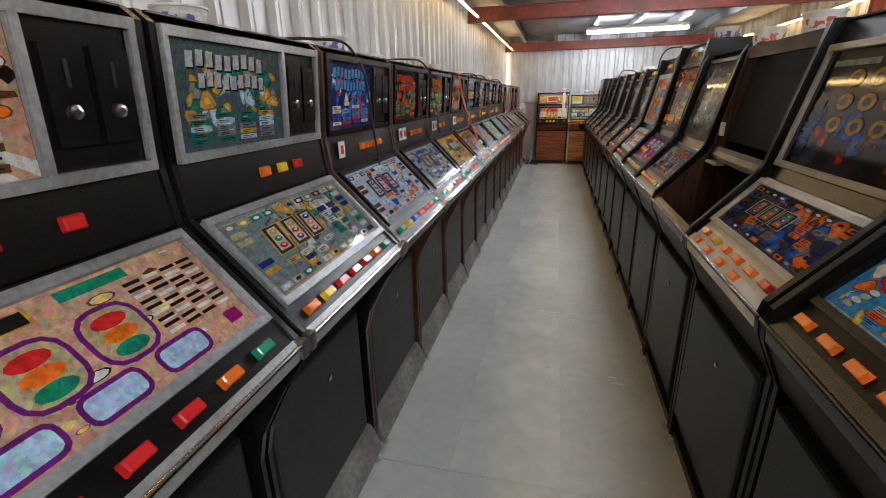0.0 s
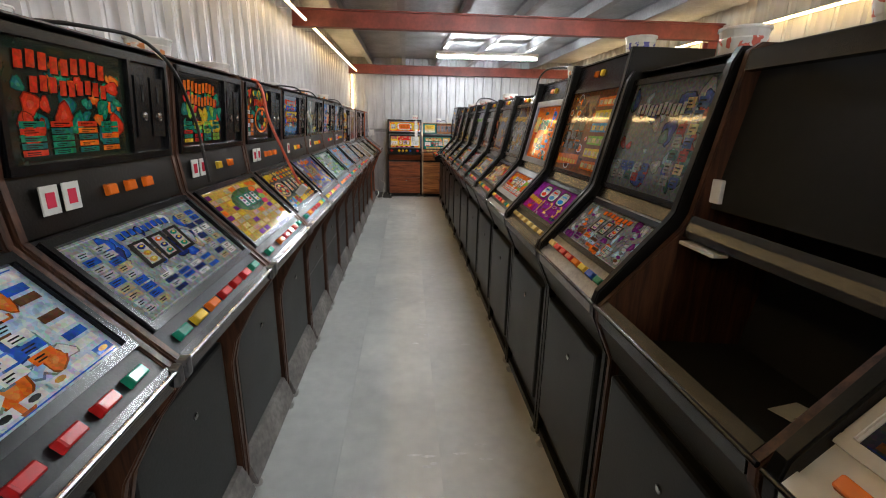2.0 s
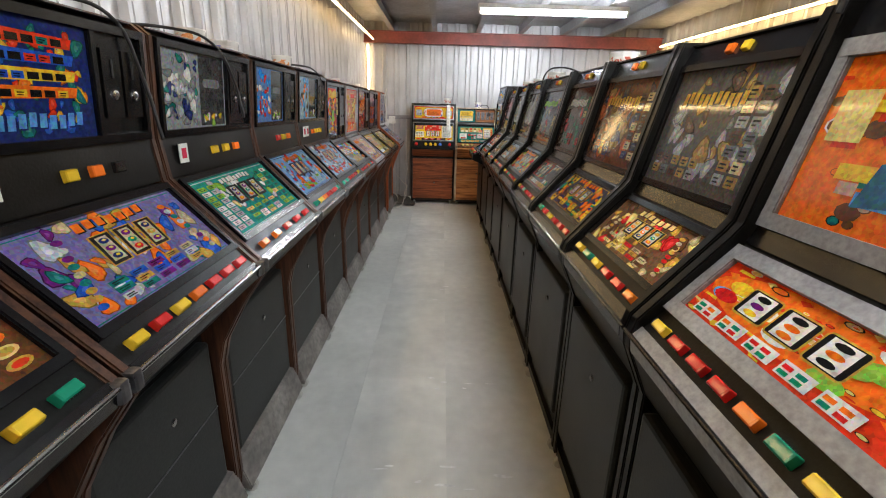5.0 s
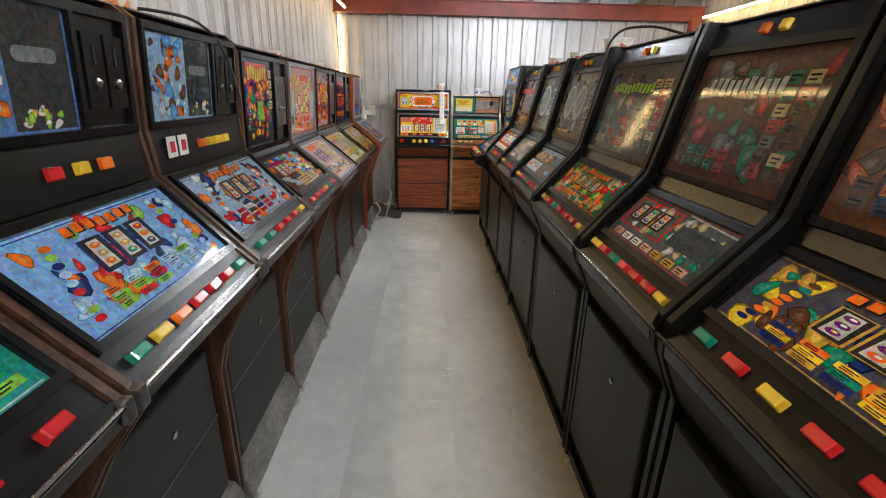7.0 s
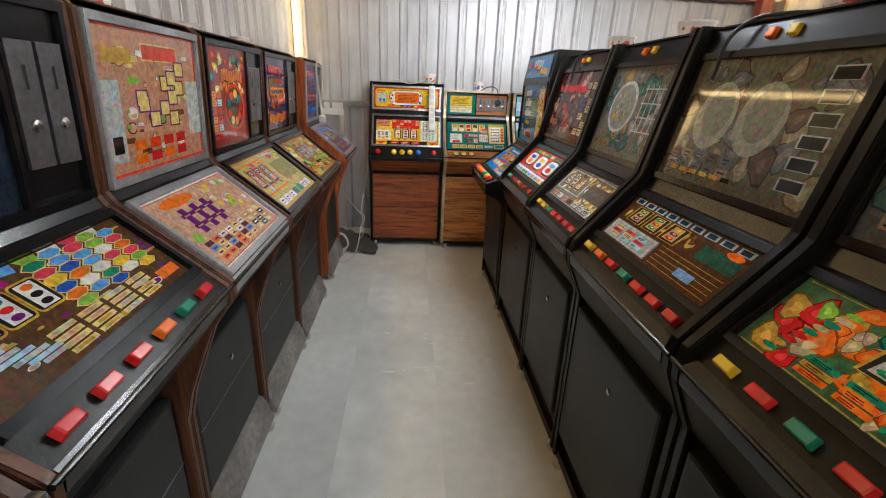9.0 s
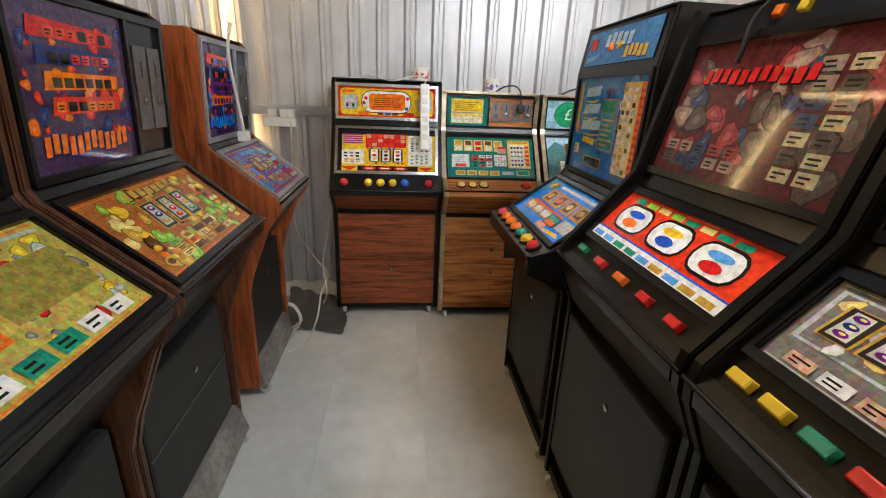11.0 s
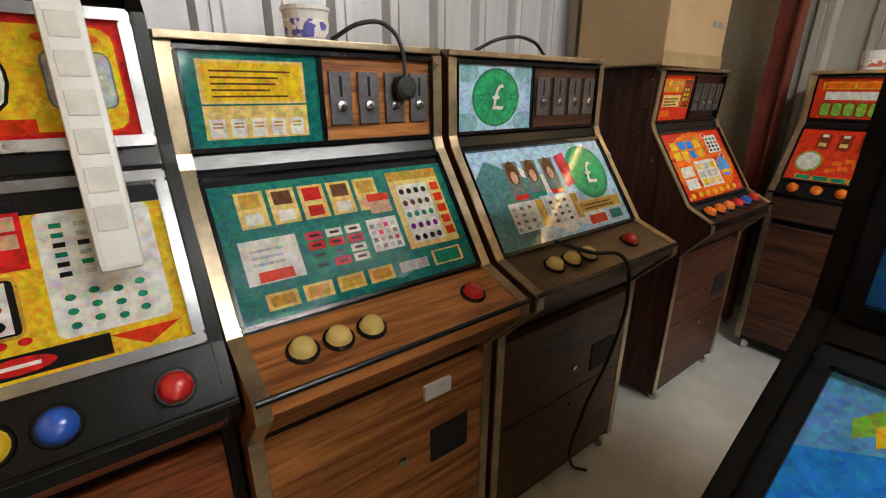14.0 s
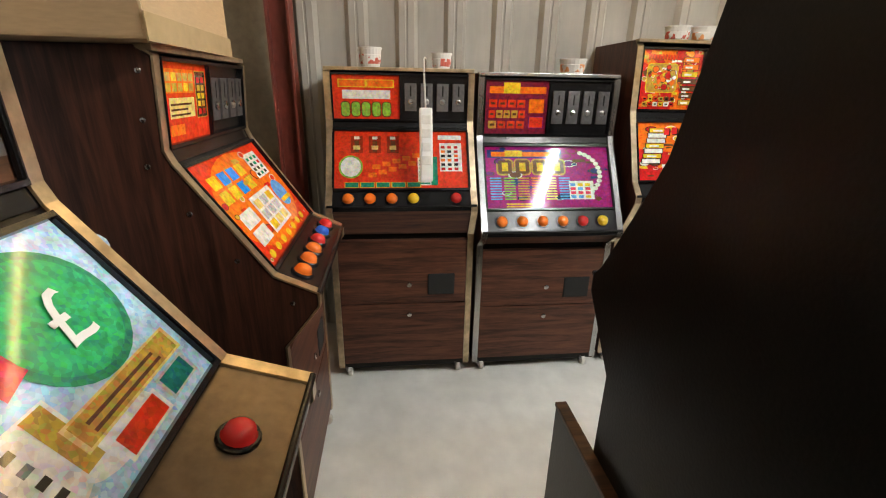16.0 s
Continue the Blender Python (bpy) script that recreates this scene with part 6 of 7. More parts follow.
RB = (-0.2, 0.46, 1.12, 1.82, 2.47, 3.08, 3.74, 4.36, 4.98, 5.66, 6.27, 7.00, 7.68, 8.28, 8.98)
TALL = dict(ut=(0.33, 1.66), zt=1.78)
RSPEC = [
    ("blue", ("orange",) * 6, "black fruit machine with a bright blue cartoon playfield", dict(low=low_art((0.05, 0.25, 0.55), ["yellow", "orange", "lgrey", "sky", "red"], "cartoon", "gold"))),
    ("blue", ("orange", "orange", "orange", "orange", "orange", "yellow"), "black fruit machine with a bright blue playfield and orange buttons", dict(print_gain=(1.0, 0.6), low=low_art((0.05, 0.27, 0.6), ["yellow", "orange", "lgrey", "sky", "red", "white"], "cartoon", "gold"), up=up_art((0.03, 0.03, 0.04), ["navy", "brown", "grey"], "smoke", "gold"))),
    ("dark", ("orange", "yellow", "orange", "orange", "orange", "red"), "dark fruit machine with a white button deck", dict(deck="white", print_gain=(1.0, 0.5), low=low_art((0.035, 0.04, 0.055), ["navy", "grey", "brown", "orange", "blue"], "path", "lgrey", (0.2, 0.2, 0.22)), up=up_art((0.02, 0.018, 0.016), ["navy", "blue", "brown", "red"], "coins", "gold"), frame_mat="frame_cream", twin=True)),
    ("dark", (), "empty black machine cabinet with its glass taken out", dict(empty=True, side="brown", over=dict(ut=(0.34, 1.68), zt=1.70))),
    ("grey", ("cream", "red", "red", "red", "orange", "yellow", "blue", "green"), "black fruit machine with a steel deck and grey playfield", dict(deck="grey", print_gain=(1.1, 0.8), over=dict(zt=1.69, ut=(0.33, 1.655)), low=low_art((0.24, 0.25, 0.26), ["lgrey", "orange", "purple", "grey", "lblue", "brown"], "cartoon", "grey"), up=up_art((0.15, 0.17, 0.18), ["blue", "lblue", "red", "lgrey", "teal"], "smoke", "lgrey"))),
    ("purple", ("cream",) * 6, "black fruit machine with a purple playfield numbered one to three", dict(print_gain=(1.0, 0.8), low=purple_low, up=purple_up, over=TALL, texts=(("low", "1", 0.44, 0.1, 0.095, "b_gold"), ("low", "2", 0.64, 0.128, 0.095, "b_gold"), ("low", "3", 0.86, 0.15600000000000003, 0.095, "b_gold")))),
    ("red", ("yellow", "red", "red", "red", "orange", "green", "yellow"), "black fruit machine with a silver-framed fruit playfield", dict(frame_mat="grey", fr=0.034, print_gain=(1.0, 0.9), low=fruit_low, up=letter_up, over=dict(zt=1.74), texts=(("up", "P", 0.78, 0.62, 0.13, "b_blue"),))),
    ("dark", ("yellow", "green", "yellow", "red", "red", "orange"), "black fruit machine with a dark brown playfield", dict(over=dict(zt=1.69), low=low_art((0.16, 0.08, 0.04), ["brown", "cream", "red", "gold", "ltan"], "cartoon", "gold", (0.55, 0.5, 0.4)), up=up_art((0.08, 0.075, 0.07), ["grey", "gold", "brown", "lgrey"], "smoke", "gold"))),
    ("gold", ("green", "red", "yellow", "red", "red", "red"), "black fruit machine with a gold coin playfield", dict(over=dict(zt=1.70), low=low_art((0.07, 0.06, 0.08), ["gold", "orange", "yellow", "navy", "brown", "green"], "cartoon", "gold"), up=up_art((0.14, 0.06, 0.03), ["gold", "orange", "brown", "navy"], "smoke", "gold"))),
    ("grey", ("yellow", "red", "green", "red", "red", "red", "yellow"), "black fruit machine with a grey and brown playfield", dict(over=dict(zt=1.70), low=low_art((0.10, 0.115, 0.11), ["red", "gold", "lgrey", "green", "ltan"], "frame", "brown"), up=up_art((0.10, 0.05, 0.04), ["red", "grey", "brown", "green"], "smoke", "lgrey"))),
    ("green", ("yellow", "red", "green", "red", "red", "red", "yellow"), "black fruit machine with a green and gold playfield", dict(over=dict(zt=1.70), low=low_art((0.06, 0.14, 0.06), ["gold", "orange", "green", "lime", "ltan", "red"], "cartoon", "gold", (0.5, 0.46, 0.36)), up=up_art((0.09, 0.10, 0.09), ["teal", "grey", "navy", "ltan", "red"], "smoke", "lime"))),
    ("gold", ("yellow", "orange", "red", "green", "red", "red", "red"), "black fruit machine with an orange fruit playfield", dict(low=amber_low, up=up_art((0.13, 0.125, 0.085), ["grey", "ltan", "brown"], "ovals"))),
    ("grey", ("yellow", "yellow", "green", "red", "red", "red", "red"), "black fruit machine with a grey playfield", dict(low=low_art((0.2, 0.17, 0.14), ["lgrey", "brown", "cream", "gold", "white"], "frame", "gold", (0.6, 0.58, 0.5)), up=up_art((0.16, 0.155, 0.13), ["lgrey", "green", "gold", "teal"], "mirror"))),
    ("red", ("green", "red", "orange", "red", "red"), "black fruit machine with a red reel playfield", dict(low=seven_low, up=up_art((0.1, 0.02, 0.02), ["red", "peach", "navy", "brown"], "smoke", "red"))),
]
for i, (pal, bt, lab, kw) in enumerate(RSPEC):
    # Print factors over 1 paint the glass's reflected light into its colours.
    kw = dict(dict(mid=None, coin="none", kick=False, door_mat="door_black", print_gain=(1.3, 1.15), proud=0.0 if kw.get("empty") else 0.03), **kw)
    right(RB[i], RB[i + 1], "R", pal, bt, 50 + i, lab, **kw)
blue_machine = machine(pose(1.03, 9.36, 0, 0, 0, -90), 0.68, "R", "blue", ("pink", "orange", "orange", "orange", "green", "yellow", "red"), 65, "black fruit machine with a bright blue playfield ending the row", domed=True, mid=None, coin="none",
        kick=False, low=blue_low, up=blue_up, over=dict(fb=0.46, lip=(0.60, 0.86), lip2=(0.60, 0.925), fd=(0.52, 0.95), pt=(0.28, 1.12), ub=(0.26, 1.145), ut=(0.25, 1.56), zt=1.74),
        texts=(("up", "5p", 0.12, 0.245, 0.014, "b_black"), ("up", "PLAY", 0.12, 0.195, 0.012, "b_black"), ("up", "1", 0.12, 0.222, 0.012, "b_black")))


def end(x0, x1, *a, **k):
    return machine(pose((x0 + x1) / 2, YE - 0.04, 0, 0, 0, 0), x1 - x0, "E", *a, kick=False, mid=None, domed=True, group="machines along the end wall", split=0.48, **dict(dict(fr=0.009), **k))


def east(y0, y1, *a, **k):
    return machine(pose(XR - 0.02, (y0 + y1) / 2, 0, 0, 0, -90), y1 - y0, "E", *a, kick=False, mid=None, domed=True, group="machines along the far wall", split=0.5, fr=0.009, **k)


end(-0.435, 0.25, "red", ("red", None, "yellow", "yellow", "yellow", "blue", None, "red"), 80, "tall red and yellow fruit machine in a black frame", side="black", front="red_wood", frame_mat="chrome", deck="black", fr=0.018, low=red_low, up=red_up,
    over=dict(fb=0.55, zb=0.74, lip=(0.68, 0.855), lip2=(0.68, 0.89), fd=(0.62, 0.975), pt=(0.47, 1.26), ub=(0.46, 1.29), ut=(0.42, 1.50), zt=1.53), coin="none")
green_machine = end(0.25, 0.885, "green", ("cream", "cream", "cream", "red"), 81, "teak-fronted card game machine with a dark green playfield", side="teak", front="teak", deck="teak", trim="gold", coin_mat="teak", slots_at=(-0.205, -0.135, -0.065, 0.2), low=green_low, up=green_up,
    over=dict(fb=0.62, zb=0.74, lip=(0.742, 0.875), lip2=(0.742, 0.91), fd=(0.60, 0.958), pt=(0.402, 1.232), ub=(0.390, 1.262), ut=(0.386, 1.458), zt=1.478))
end(0.905, 1.588, "ice", ("cream", "cream", "cream", "red"), 82, "bronze-trimmed machine with a pale blue and green pound playfield", side="brown", front="brownx", deck="brass_deck", trim="gold", coin_mat="brownx", slots_at=(-0.19, -0.118, -0.045, 0.168), low=pound_low, up=pound_up,
    over=dict(fb=0.62, zb=0.74, lip=(0.742, 0.875), lip2=(0.742, 0.91), fd=(0.60, 0.958), pt=(0.402, 1.232), ub=(0.390, 1.262), ut=(0.386, 1.458), zt=1.478),
    texts=(("low", "£", 0.80, 0.5, 0.11, "white"), ("up", "£", 0.5, 0.32, 0.10, "white"), ("low", "HI", 0.63, 0.66, 0.05, "b_red")))
part("price_label", boxm(0.09, -0.632, 0.655, 0.17, -0.621, 0.695), "white", green_machine, "small white paper label")
orange_machine = end(1.945, 2.555, "red", ("orange", "orange", "orange", "red", "blue", "red"), 83, "dark wood machine with an orange playfield", side="dark_side", front="dark_wood", trim="gold", low=orange_low, up=orange_up, over=dict(fb=0.60, zb=0.74, lip=(0.695, 0.86), lip2=(0.695, 0.895), fd=(0.59, 0.945), pt=(0.40, 1.225), ub=(0.388, 1.255), ut=(0.402, 1.45), zt=1.47))
east(9.70, 10.36, "red", ("orange", "orange", "orange", "yellow", None, "red"), 84, "dark wood machine with a red bottle playfield", side="dark_side", front="dark_wood", trim="gold", low=cola_low, up=cola_up,
     over=dict(fb=0.55, zb=0.76, lip=(0.62, 0.885), lip2=(0.62, 0.91), fd=(0.57, 0.965), pt=(0.42, 1.225), ub=(0.41, 1.25), ut=(0.41, 1.45), zt=1.47))
east(9.02, 9.685, "purple", ("orange", "orange", "orange", "orange", "red", "yellow"), 85, "dark wood machine with a plum-coloured playfield", side="dark_side", front="dark_wood", trim="chrome", low=plum_low, up=plum_up,
     over=dict(fb=0.55, lip=(0.64, 0.765), lip2=(0.64, 0.79), fd=(0.59, 0.875), pt=(0.42, 1.16), ub=(0.41, 1.19), ut=(0.41, 1.44), zt=1.46))
east(8.34, 8.99, "red", ("orange", "orange", None, "red"), 86, "dark wood machine with a red and green playfield", side="dark_side", front="dark_wood", trim="gold", over=dict(fb=0.52, lip=(0.64, 0.92), lip2=(0.64, 0.95), fd=(0.59, 1.0), pt=(0.48, 1.28), ub=(0.47, 1.31), ut=(0.45, 1.58), zt=1.61))
back = machine(pose(1.06, 9.31, 0, 0, 0, 90), 0.66, "E", "dark", (), 90, "black machine standing back to back with the row", side="black", kick=False, mid=None,
               over=dict(fb=0.57, zb=0.84, lip=(0.69, 0.98), lip2=(0.69, 1.02), fd=(0.66, 1.05), pt=(0.56, 1.2), ub=(0.50, 1.3), ut=(0.40, 1.66), zt=1.72))

ho, hu, hn, hl = frame_of((0.25, 1.56), (0.22, 1.74), 0, 0.004)
head = Art(0.56, 0.13)
head.rect(0, 0, 1, 1, (0.03, 0.2, 0.5), 0)
title(head, 0.3, 0.5, 0.4, 0.34, (0.38, 0.6, 0.78), "navy", random.Random(3), 1.0)
title(head, 0.62, 0.12, 0.3, 0.3, "yellow", "navy", random.Random(4), 1.0)
head.poly([(0.02, 0.1), (0.2, 0.2), (0.24, 0.34), (0.04, 0.26)], "sky", 1.0)
head.rect(0.05, 0.5, 0.1, 0.3, "scarlet", 1.0, "black")
head.make("header_glass", blue_machine, ho + hu * 0.028, hu, hn, "blue printed glass header")
part("edge_strip", boxm(-0.343, -0.014, 0.06, -0.337, -0.001, 1.74, bev=0.001), "brown", blue_machine, "chipped brown edge strip")
for f, z in ((0.05, 1.68), (0.05, 0.6), (0.22, 1.68)):
    part("screw", lathe(bmesh.new(), (-0.336, -f, z), (-1, 0, 0), [(0, 0.008), (0.003, 0.006), (0.004, 0.002)], 8), "gold", blue_machine)
part("base_side", boxm(0.326, -0.73, 0.05, 0.352, -0.12, 0.63), "black", back)
part("base_edge", boxm(0.324, -0.735, 0.63, 0.354, -0.12, 0.642, bev=0.002), "brownx", back, "chipped wooden edge")
paper = thing("paper_sheet", pose(0.86, 2.03, 0.862, 0, 8, 20), "white printed sheet lying inside the empty cabinet", "paper")
part("sheet", boxm(-0.06, -0.09, 0, 0.06, 0.09, 0.002), "white", paper)
for k in range(4):
    part("print_bar", boxm(-0.045, -0.07 + 0.035 * k, 0.002, 0.03, -0.06 + 0.035 * k, 0.0028), "b_red" if k == 0 else "kick", paper)


# ---- loose things ----
def patchy(name, base, spot):
    """Paper with scattered coloured print."""
    m = mat(name, base, 0.5)
    nd, ln = m.node_tree.nodes, m.node_tree.links
    tc = nd.new("ShaderNodeTexCoord")
    ns = nd.new("ShaderNodeTexNoise")
    ns.inputs["Scale"].default_value = 38
    ln.new(tc.outputs["Object"], ns.inputs["Vector"])
    cr = nd.new("ShaderNodeValToRGB")
    cr.color_ramp.interpolation = "CONSTANT"
    cr.color_ramp.elements[0].color = (*base, 1)
    cr.color_ramp.elements[1].position, cr.color_ramp.elements[1].color = 0.54, (*spot, 1)
    ln.new(ns.outputs[0], cr.inputs[0])
    ln.new(cr.outputs[0], nd["Principled BSDF"].inputs["Base Color"])
    return m


M["band_red"] = patchy("red printed paper", COL["white"], (0.6, 0.12, 0.08))
M["band_orange"] = patchy("orange printed paper", COL["white"], (0.75, 0.3, 0.1))
M["band_blue"] = patchy("blue printed paper", COL["white"], (0.12, 0.12, 0.45))


def tub(x, y, z, r=0.055, h=0.07, lean=0.0, mark="red"):
    th = thing("plastic_tub", pose(x, y, z, lean, 0, 40 * x), "white plastic sweet tub with a printed band", "tub", "tubs on machine tops")
    ob = part("tub", lathe(bmesh.new(), (0, 0, 0), (0, 0, 1), [(0, r * 0.8), (h * 0.9, r), (h * 0.9, r * 1.06), (h, r * 1.06), (h, r * 0.97), (h * 0.3, r * 0.85), (h * 0.3, 0.001)], 20), "white", th)
    band = lathe(bmesh.new(), (0, 0, 0), (0, 0, 1), [(h * 0.2, r * 0.85 + 0.0005), (h * 0.24, r * 0.86 + 0.002), (h * 0.62, r * 0.94 + 0.002), (h * 0.66, r * 0.95)], 20)
    part("printed_band", band, "band_" + mark, th)


rt = random.Random(9)
for i in range(1, 15):
    y = (LB[i] + LB[i + 1]) / 2 + rt.uniform(-0.15, 0.15)
    zt = 1.675 if i < 11 else 1.655
    tub(XL + 0.24 + rt.uniform(-0.05, 0.08), y, zt, rt.uniform(0.05, 0.075), rt.uniform(0.045, 0.07), mark=rt.choice(["red", "orange", "blue"]))
for i, z in ((3, 1.70), (4, 1.69), (5, 1.78), (6, 1.74), (9, 1.70), (11, 1.70), (12, 1.70), (13, 1.70)):
    y = (RB[i] + RB[i + 1]) / 2
    tub(0.98, y + rt.uniform(-0.12, 0.12), z, rt.uniform(0.05, 0.075), rt.uniform(0.06, 0.09), mark=rt.choice(["red", "orange", "blue"]))
tub(0.12, 10.72, 1.53, 0.055, 0.085)
tub(0.60, 10.74, 1.48, 0.055, 0.085, mark="blue")
tub(3.05, 10.16, 1.47, 0.05, 0.085)
tub(3.07, 9.84, 1.47, 0.045, 0.07)
tub(3.07, 9.22, 1.46, 0.06, 0.07, mark="orange")
tub(3.05, 8.6, 1.61, 0.06, 0.07, mark="orange")
tub(3.05, 8.74, 1.61, 0.055, 0.07)


def power_strip(m, n, cable_pts, length=0.30):
    th = thing("power_strip", m, "white plastic power strip hanging on its cable", "power strip")
    part("body", boxm(-0.027, -0.036, -length, 0.027, 0.0, 0.0, bev=0.008), "white", th)
    for i in range(n):
        z = -0.05 - 0.055 * i
        part("socket", boxm(-0.018, -0.038, z - 0.018, 0.018, -0.0355, z + 0.018, bev=0.002), "ivory", th)
    cable("flex", cable_pts, 0.004, "ivory", th)


power_strip(pose(0.135, 10.50, 1.50, -20, 0, 0), 6, [(0, -0.015, 0), (0, 0.01, 0.05), (-0.06, 0.03, 0.07), (-0.2, 0.02, 0.03), (-0.33, 0.05, 0.075), (-0.42, 0.12, 0.08), (-0.5, 0.13, 0.08), (-0.44, 0.2, 0.09), (-0.3, 0.22, 0.09)], 0.40)
power_strip(pose(2.83, 9.93, 1.31, -14, 0, -90), 4, [(0, -0.015, 0), (0, 0.03, 0.1), (0, 0.05, 0.2), (0.02, 0.2, 0.25), (0.02, 0.4, 0.2)])

plug = thing("wall_socket_adaptor", pose(-0.83, YE - 0.13, 1.235), "white socket block with plugs on the wall rail", "socket block")
part("block", boxm(-0.11, -0.03, -0.03, 0.11, 0.03, 0.03, bev=0.008), "white", plug)
for x in (-0.05, 0.03, 0.08):
    part("plug", boxm(x - 0.025, -0.03, 0.03, x + 0.025, 0.025, 0.085, bev=0.008), "white", plug)
cable("power_cable", [(-0.76, 10.85, 1.26), (-0.75, 10.82, 1.15), (-0.76, 10.80, 0.8), (-0.74, 10.74, 0.5), (-0.58, 10.62, 0.3), (-0.5, 10.5, 0.26), (-0.52, 10.35, 0.2), (-0.54, 10.2, 0.05), (-0.6, 9.98, 0.006), (-0.72, 9.9, 0.008), (-0.82, 9.84, 0.012)], 0.0055, "ivory", None, "white power cable hanging down to the floor")
cable("power_cable", [(-0.47, 10.62, 0.75), (-0.49, 10.52, 0.55), (-0.52, 10.45, 0.36), (-0.5, 10.42, 0.15), (-0.55, 10.5, 0.02)], 0.005, "ivory", None, "white power cable looped beside the machine")
pg = thing("plug_on_floor", pose(-0.83, 9.82, 0.0, 0, 0, 30), "white three-pin plug lying on the floor", "plug")
part("plug_body", boxm(-0.03, -0.025, 0.0, 0.03, 0.025, 0.04, bev=0.01), "white", pg)
for x, y in ((-0.014, 0.006), (-0.014, -0.012), (0.006, -0.003)):
    part("pin", boxm(-0.05, y - 0.003, 0.015, -0.03, y + 0.003, 0.021), "gold", pg)
cable("hanging_cable", [(-0.72, 9.74, 1.70), (-0.745, 9.75, 1.6), (-0.735, 9.77, 1.4), (-0.725, 9.78, 1.26)], 0.007, "ivory", None, "white cable hanging down the machine front")
pw = thing("plug_on_cable", pose(-0.725, 9.78, 1.235), "white plug hanging on its cable", "plug")
part("plug_body", boxm(-0.022, -0.028, -0.02, 0.022, 0.028, 0.025, bev=0.008), "white", pw)

rc = random.Random(5)
bm = bmesh.new()
n = 14
vs = [[bm.verts.new((-0.78 + 0.42 * i / n + rc.uniform(-0.012, 0.012), 10.22 + 0.42 * j / n - 0.1 * (i / n) + rc.uniform(-0.012, 0.012), 0.012 + 0.05 * abs(noise.noise((i * 0.35, j * 0.4, 1))) + 0.16 * max(0, j / n - 0.5) * max(0, 1 - i / n))) for j in range(n + 1)] for i in range(n + 1)]
for i in range(n):
    for j in range(n):
        bm.faces.new((vs[i][j], vs[i + 1][j], vs[i + 1][j + 1], vs[i][j + 1]))
ob = tagged(part("floor_cloth", bm, "cloth", None), "crumpled dark grey cloth lying on the floor corner", "cloth")
for q in ob.data.polygons:
    q.use_smooth = True

for f, z in ((0.37, 1.42), (0.36, 1.32), (0.35, 1.22), (0.42, 1.11), (0.51, 0.99), (0.63, 0.87)):
    part("rivet", lathe(bmesh.new(), (-0.301, -f, z), (-1, 0, 0), [(0, 0.007), (0.002, 0.006), (0.003, 0.002)], 8), "chrome", orange_machine)
cb = thing("cardboard_box", pose(2.12, 10.70, 1.47, 0, 0, 3), "brown cardboard box taped shut on a machine top", "box")
part("carton", boxm(-0.27, -0.17, 0.002, 0.27, 0.2, 0.42, bev=0.006), "card", cb)
part("tape_strip", boxm(-0.275, -0.174, 0.0, 0.275, -0.171, 0.05), "tape", cb, "shiny brown parcel tape")
part("printed_mark", boxm(-0.06, -0.174, 0.30, 0.04, -0.171, 0.33), "kick", cb)
part("printed_mark", boxm(0.12, -0.174, 0.16, 0.22, -0.171, 0.18), "kick", cb)
tagged(part("corner_board", boxm(XR - 0.06, 10.56, 0.0, XR - 0.03, YE - 0.01, 2.38), "board", None), "beige board panel closing the room corner", "wall panel", "", "structure")

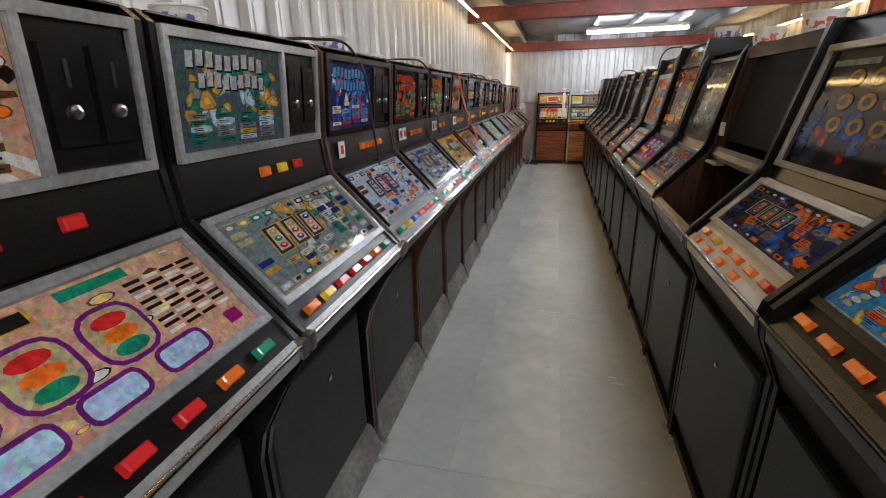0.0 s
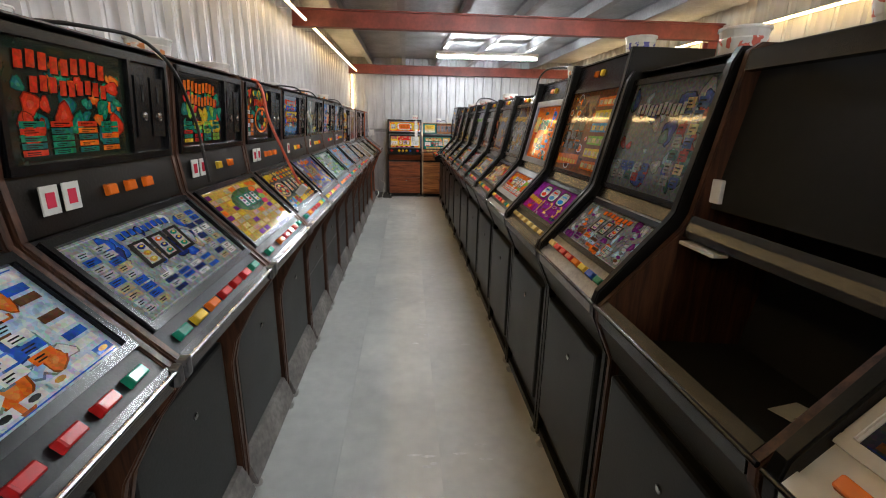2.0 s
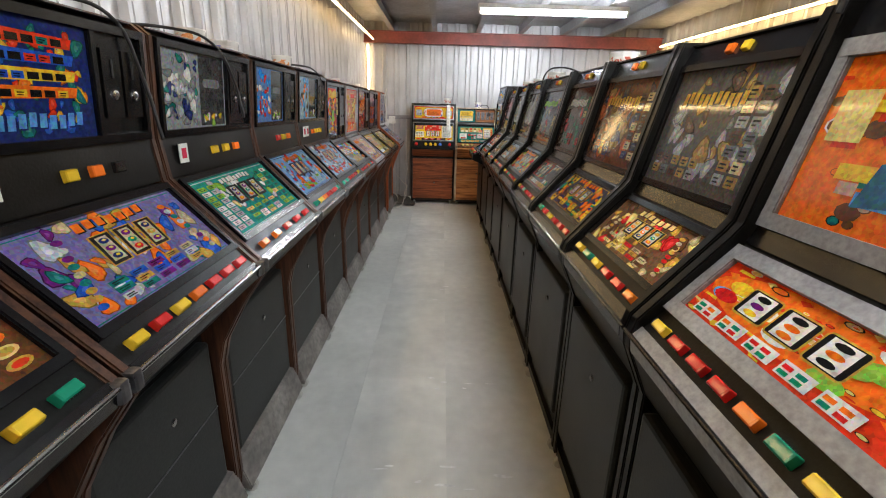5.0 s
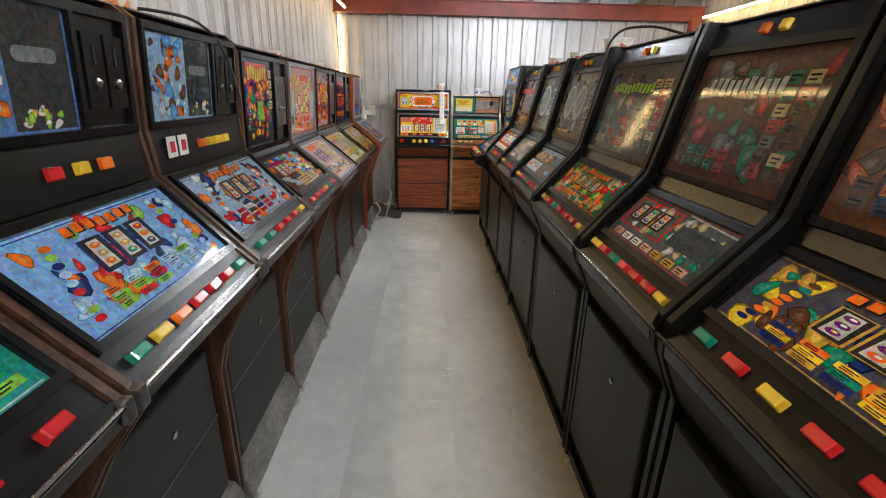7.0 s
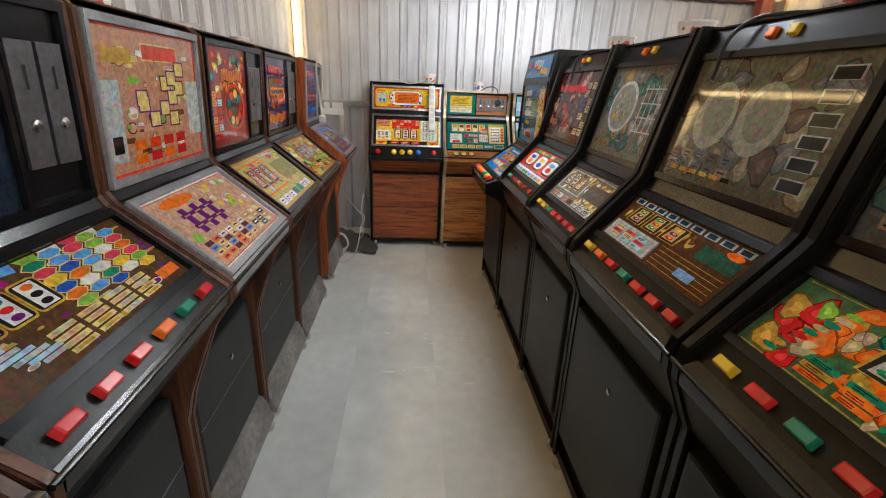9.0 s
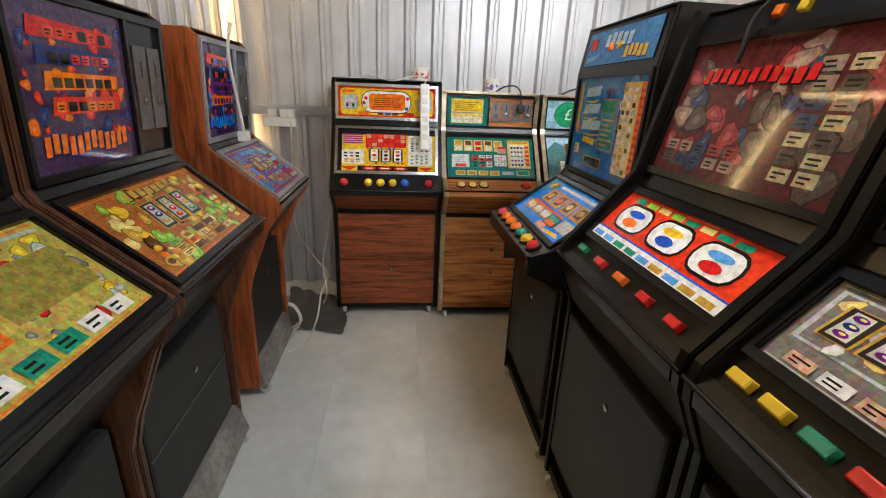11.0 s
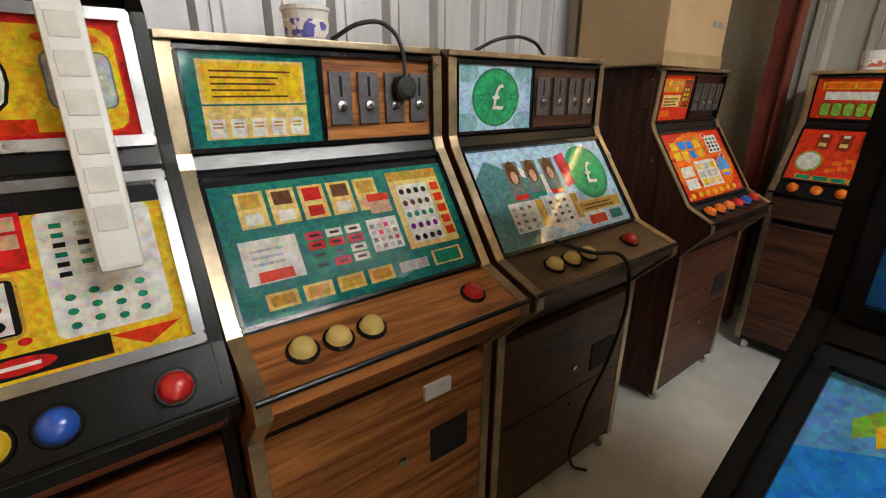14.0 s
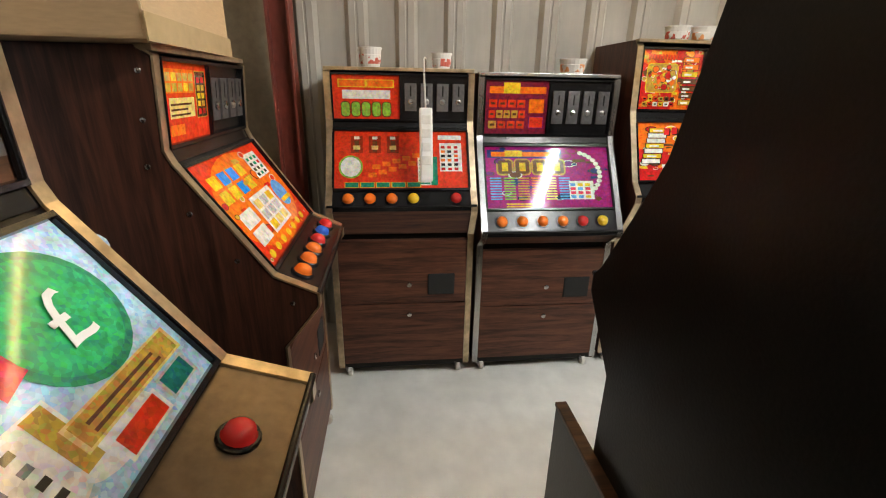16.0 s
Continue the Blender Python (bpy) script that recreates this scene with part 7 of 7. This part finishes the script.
cable("machine_cable", [(-0.79, 3.62, 1.67), (-0.77, 3.64, 1.66), (-0.74, 3.66, 1.5), (-0.68, 3.68, 1.32), (-0.62, 3.70, 1.16)], 0.007, "cable_red", None, "orange cable hanging across the machine front")
oc = thing("cable_plug", pose(-0.61, 3.705, 1.125, 0, 40, 0), "white plug at the end of an orange cable", "plug")
part("plug_body", boxm(-0.018, -0.015, -0.03, 0.018, 0.015, 0.03, bev=0.006), "white", oc)
for k, (y0, y1, drop) in enumerate(((1.55, 1.85, 0.75), (2.55, 2.9, 0.4), (4.5, 4.65, 0.3), (4.95, 5.2, 0.25), (6.3, 6.55, 0.2))):
    pts = [(-1.0, y0 - 0.2, 1.675), (-0.84, y0, 1.70), (-0.78, y0 + (y1 - y0) * 0.6, 1.675), (-0.765, y1, 1.67 - drop * 0.4), (-0.745, y1 + 0.02, 1.67 - drop)]
    cable("machine_cable", pts, 0.005, "rubber", None, "black cable trailing over the machine top")
for k, (y, z) in enumerate(((0.9, 1.64), (4.2, 1.77), (6.9, 1.72), (7.4, 1.65), (8.6, 1.65))):
    cable("machine_cable", [(1.05, y - 0.2, z), (0.9, y, z + 0.06), (0.83, y + 0.1, z + 0.03), (0.80, y + 0.12, z - 0.1)], 0.006, "rubber", None, "black cable looping over a machine top")
cable("deck_cable", [(1.10, 10.33, 0.985), (1.18, 10.26, 0.955), (1.27, 10.22, 0.935), (1.30, 10.205, 0.84), (1.33, 10.24, 0.6), (1.30, 10.30, 0.3), (1.31, 10.32, 0.06), (1.38, 10.3, 0.008)], 0.006, "rubber", None, "black mains cable hanging off the machine deck")
cable("top_cable", [(0.6, 10.6, 1.485), (0.66, 10.56, 1.52), (0.73, 10.565, 1.515), (0.755, 10.555, 1.475), (0.76, 10.55, 1.41)], 0.005, "rubber", None, "black cable with a plug over the machine top")
cable("top_cable", [(1.05, 10.64, 1.485), (1.12, 10.6, 1.52), (1.25, 10.6, 1.52), (1.33, 10.62, 1.485)], 0.005, "rubber", None, "black cable looped on the machine top")

bp = thing("black_plug", pose(0.76, 10.55, 1.385, 0, 0, 0), "black mains plug hanging on its cable", "plug")
part("plug_body", lathe(bmesh.new(), (0, 0.012, 0), (0, -1, 0), [(0, 0.024), (0.006, 0.03), (0.022, 0.028), (0.028, 0.018)], 14), "rubber", bp)
coil = [(-0.70 + 0.085 * math.cos(t * 0.7), 10.13 + 0.03 * math.sin(t * 0.31) + 0.012 * (t % 3), 0.115 + 0.085 * math.sin(t * 0.7)) for t in range(27)]
cable("cable_coil", coil, 0.006, "ivory", None, "white cable coiled up on the floor by the wall")
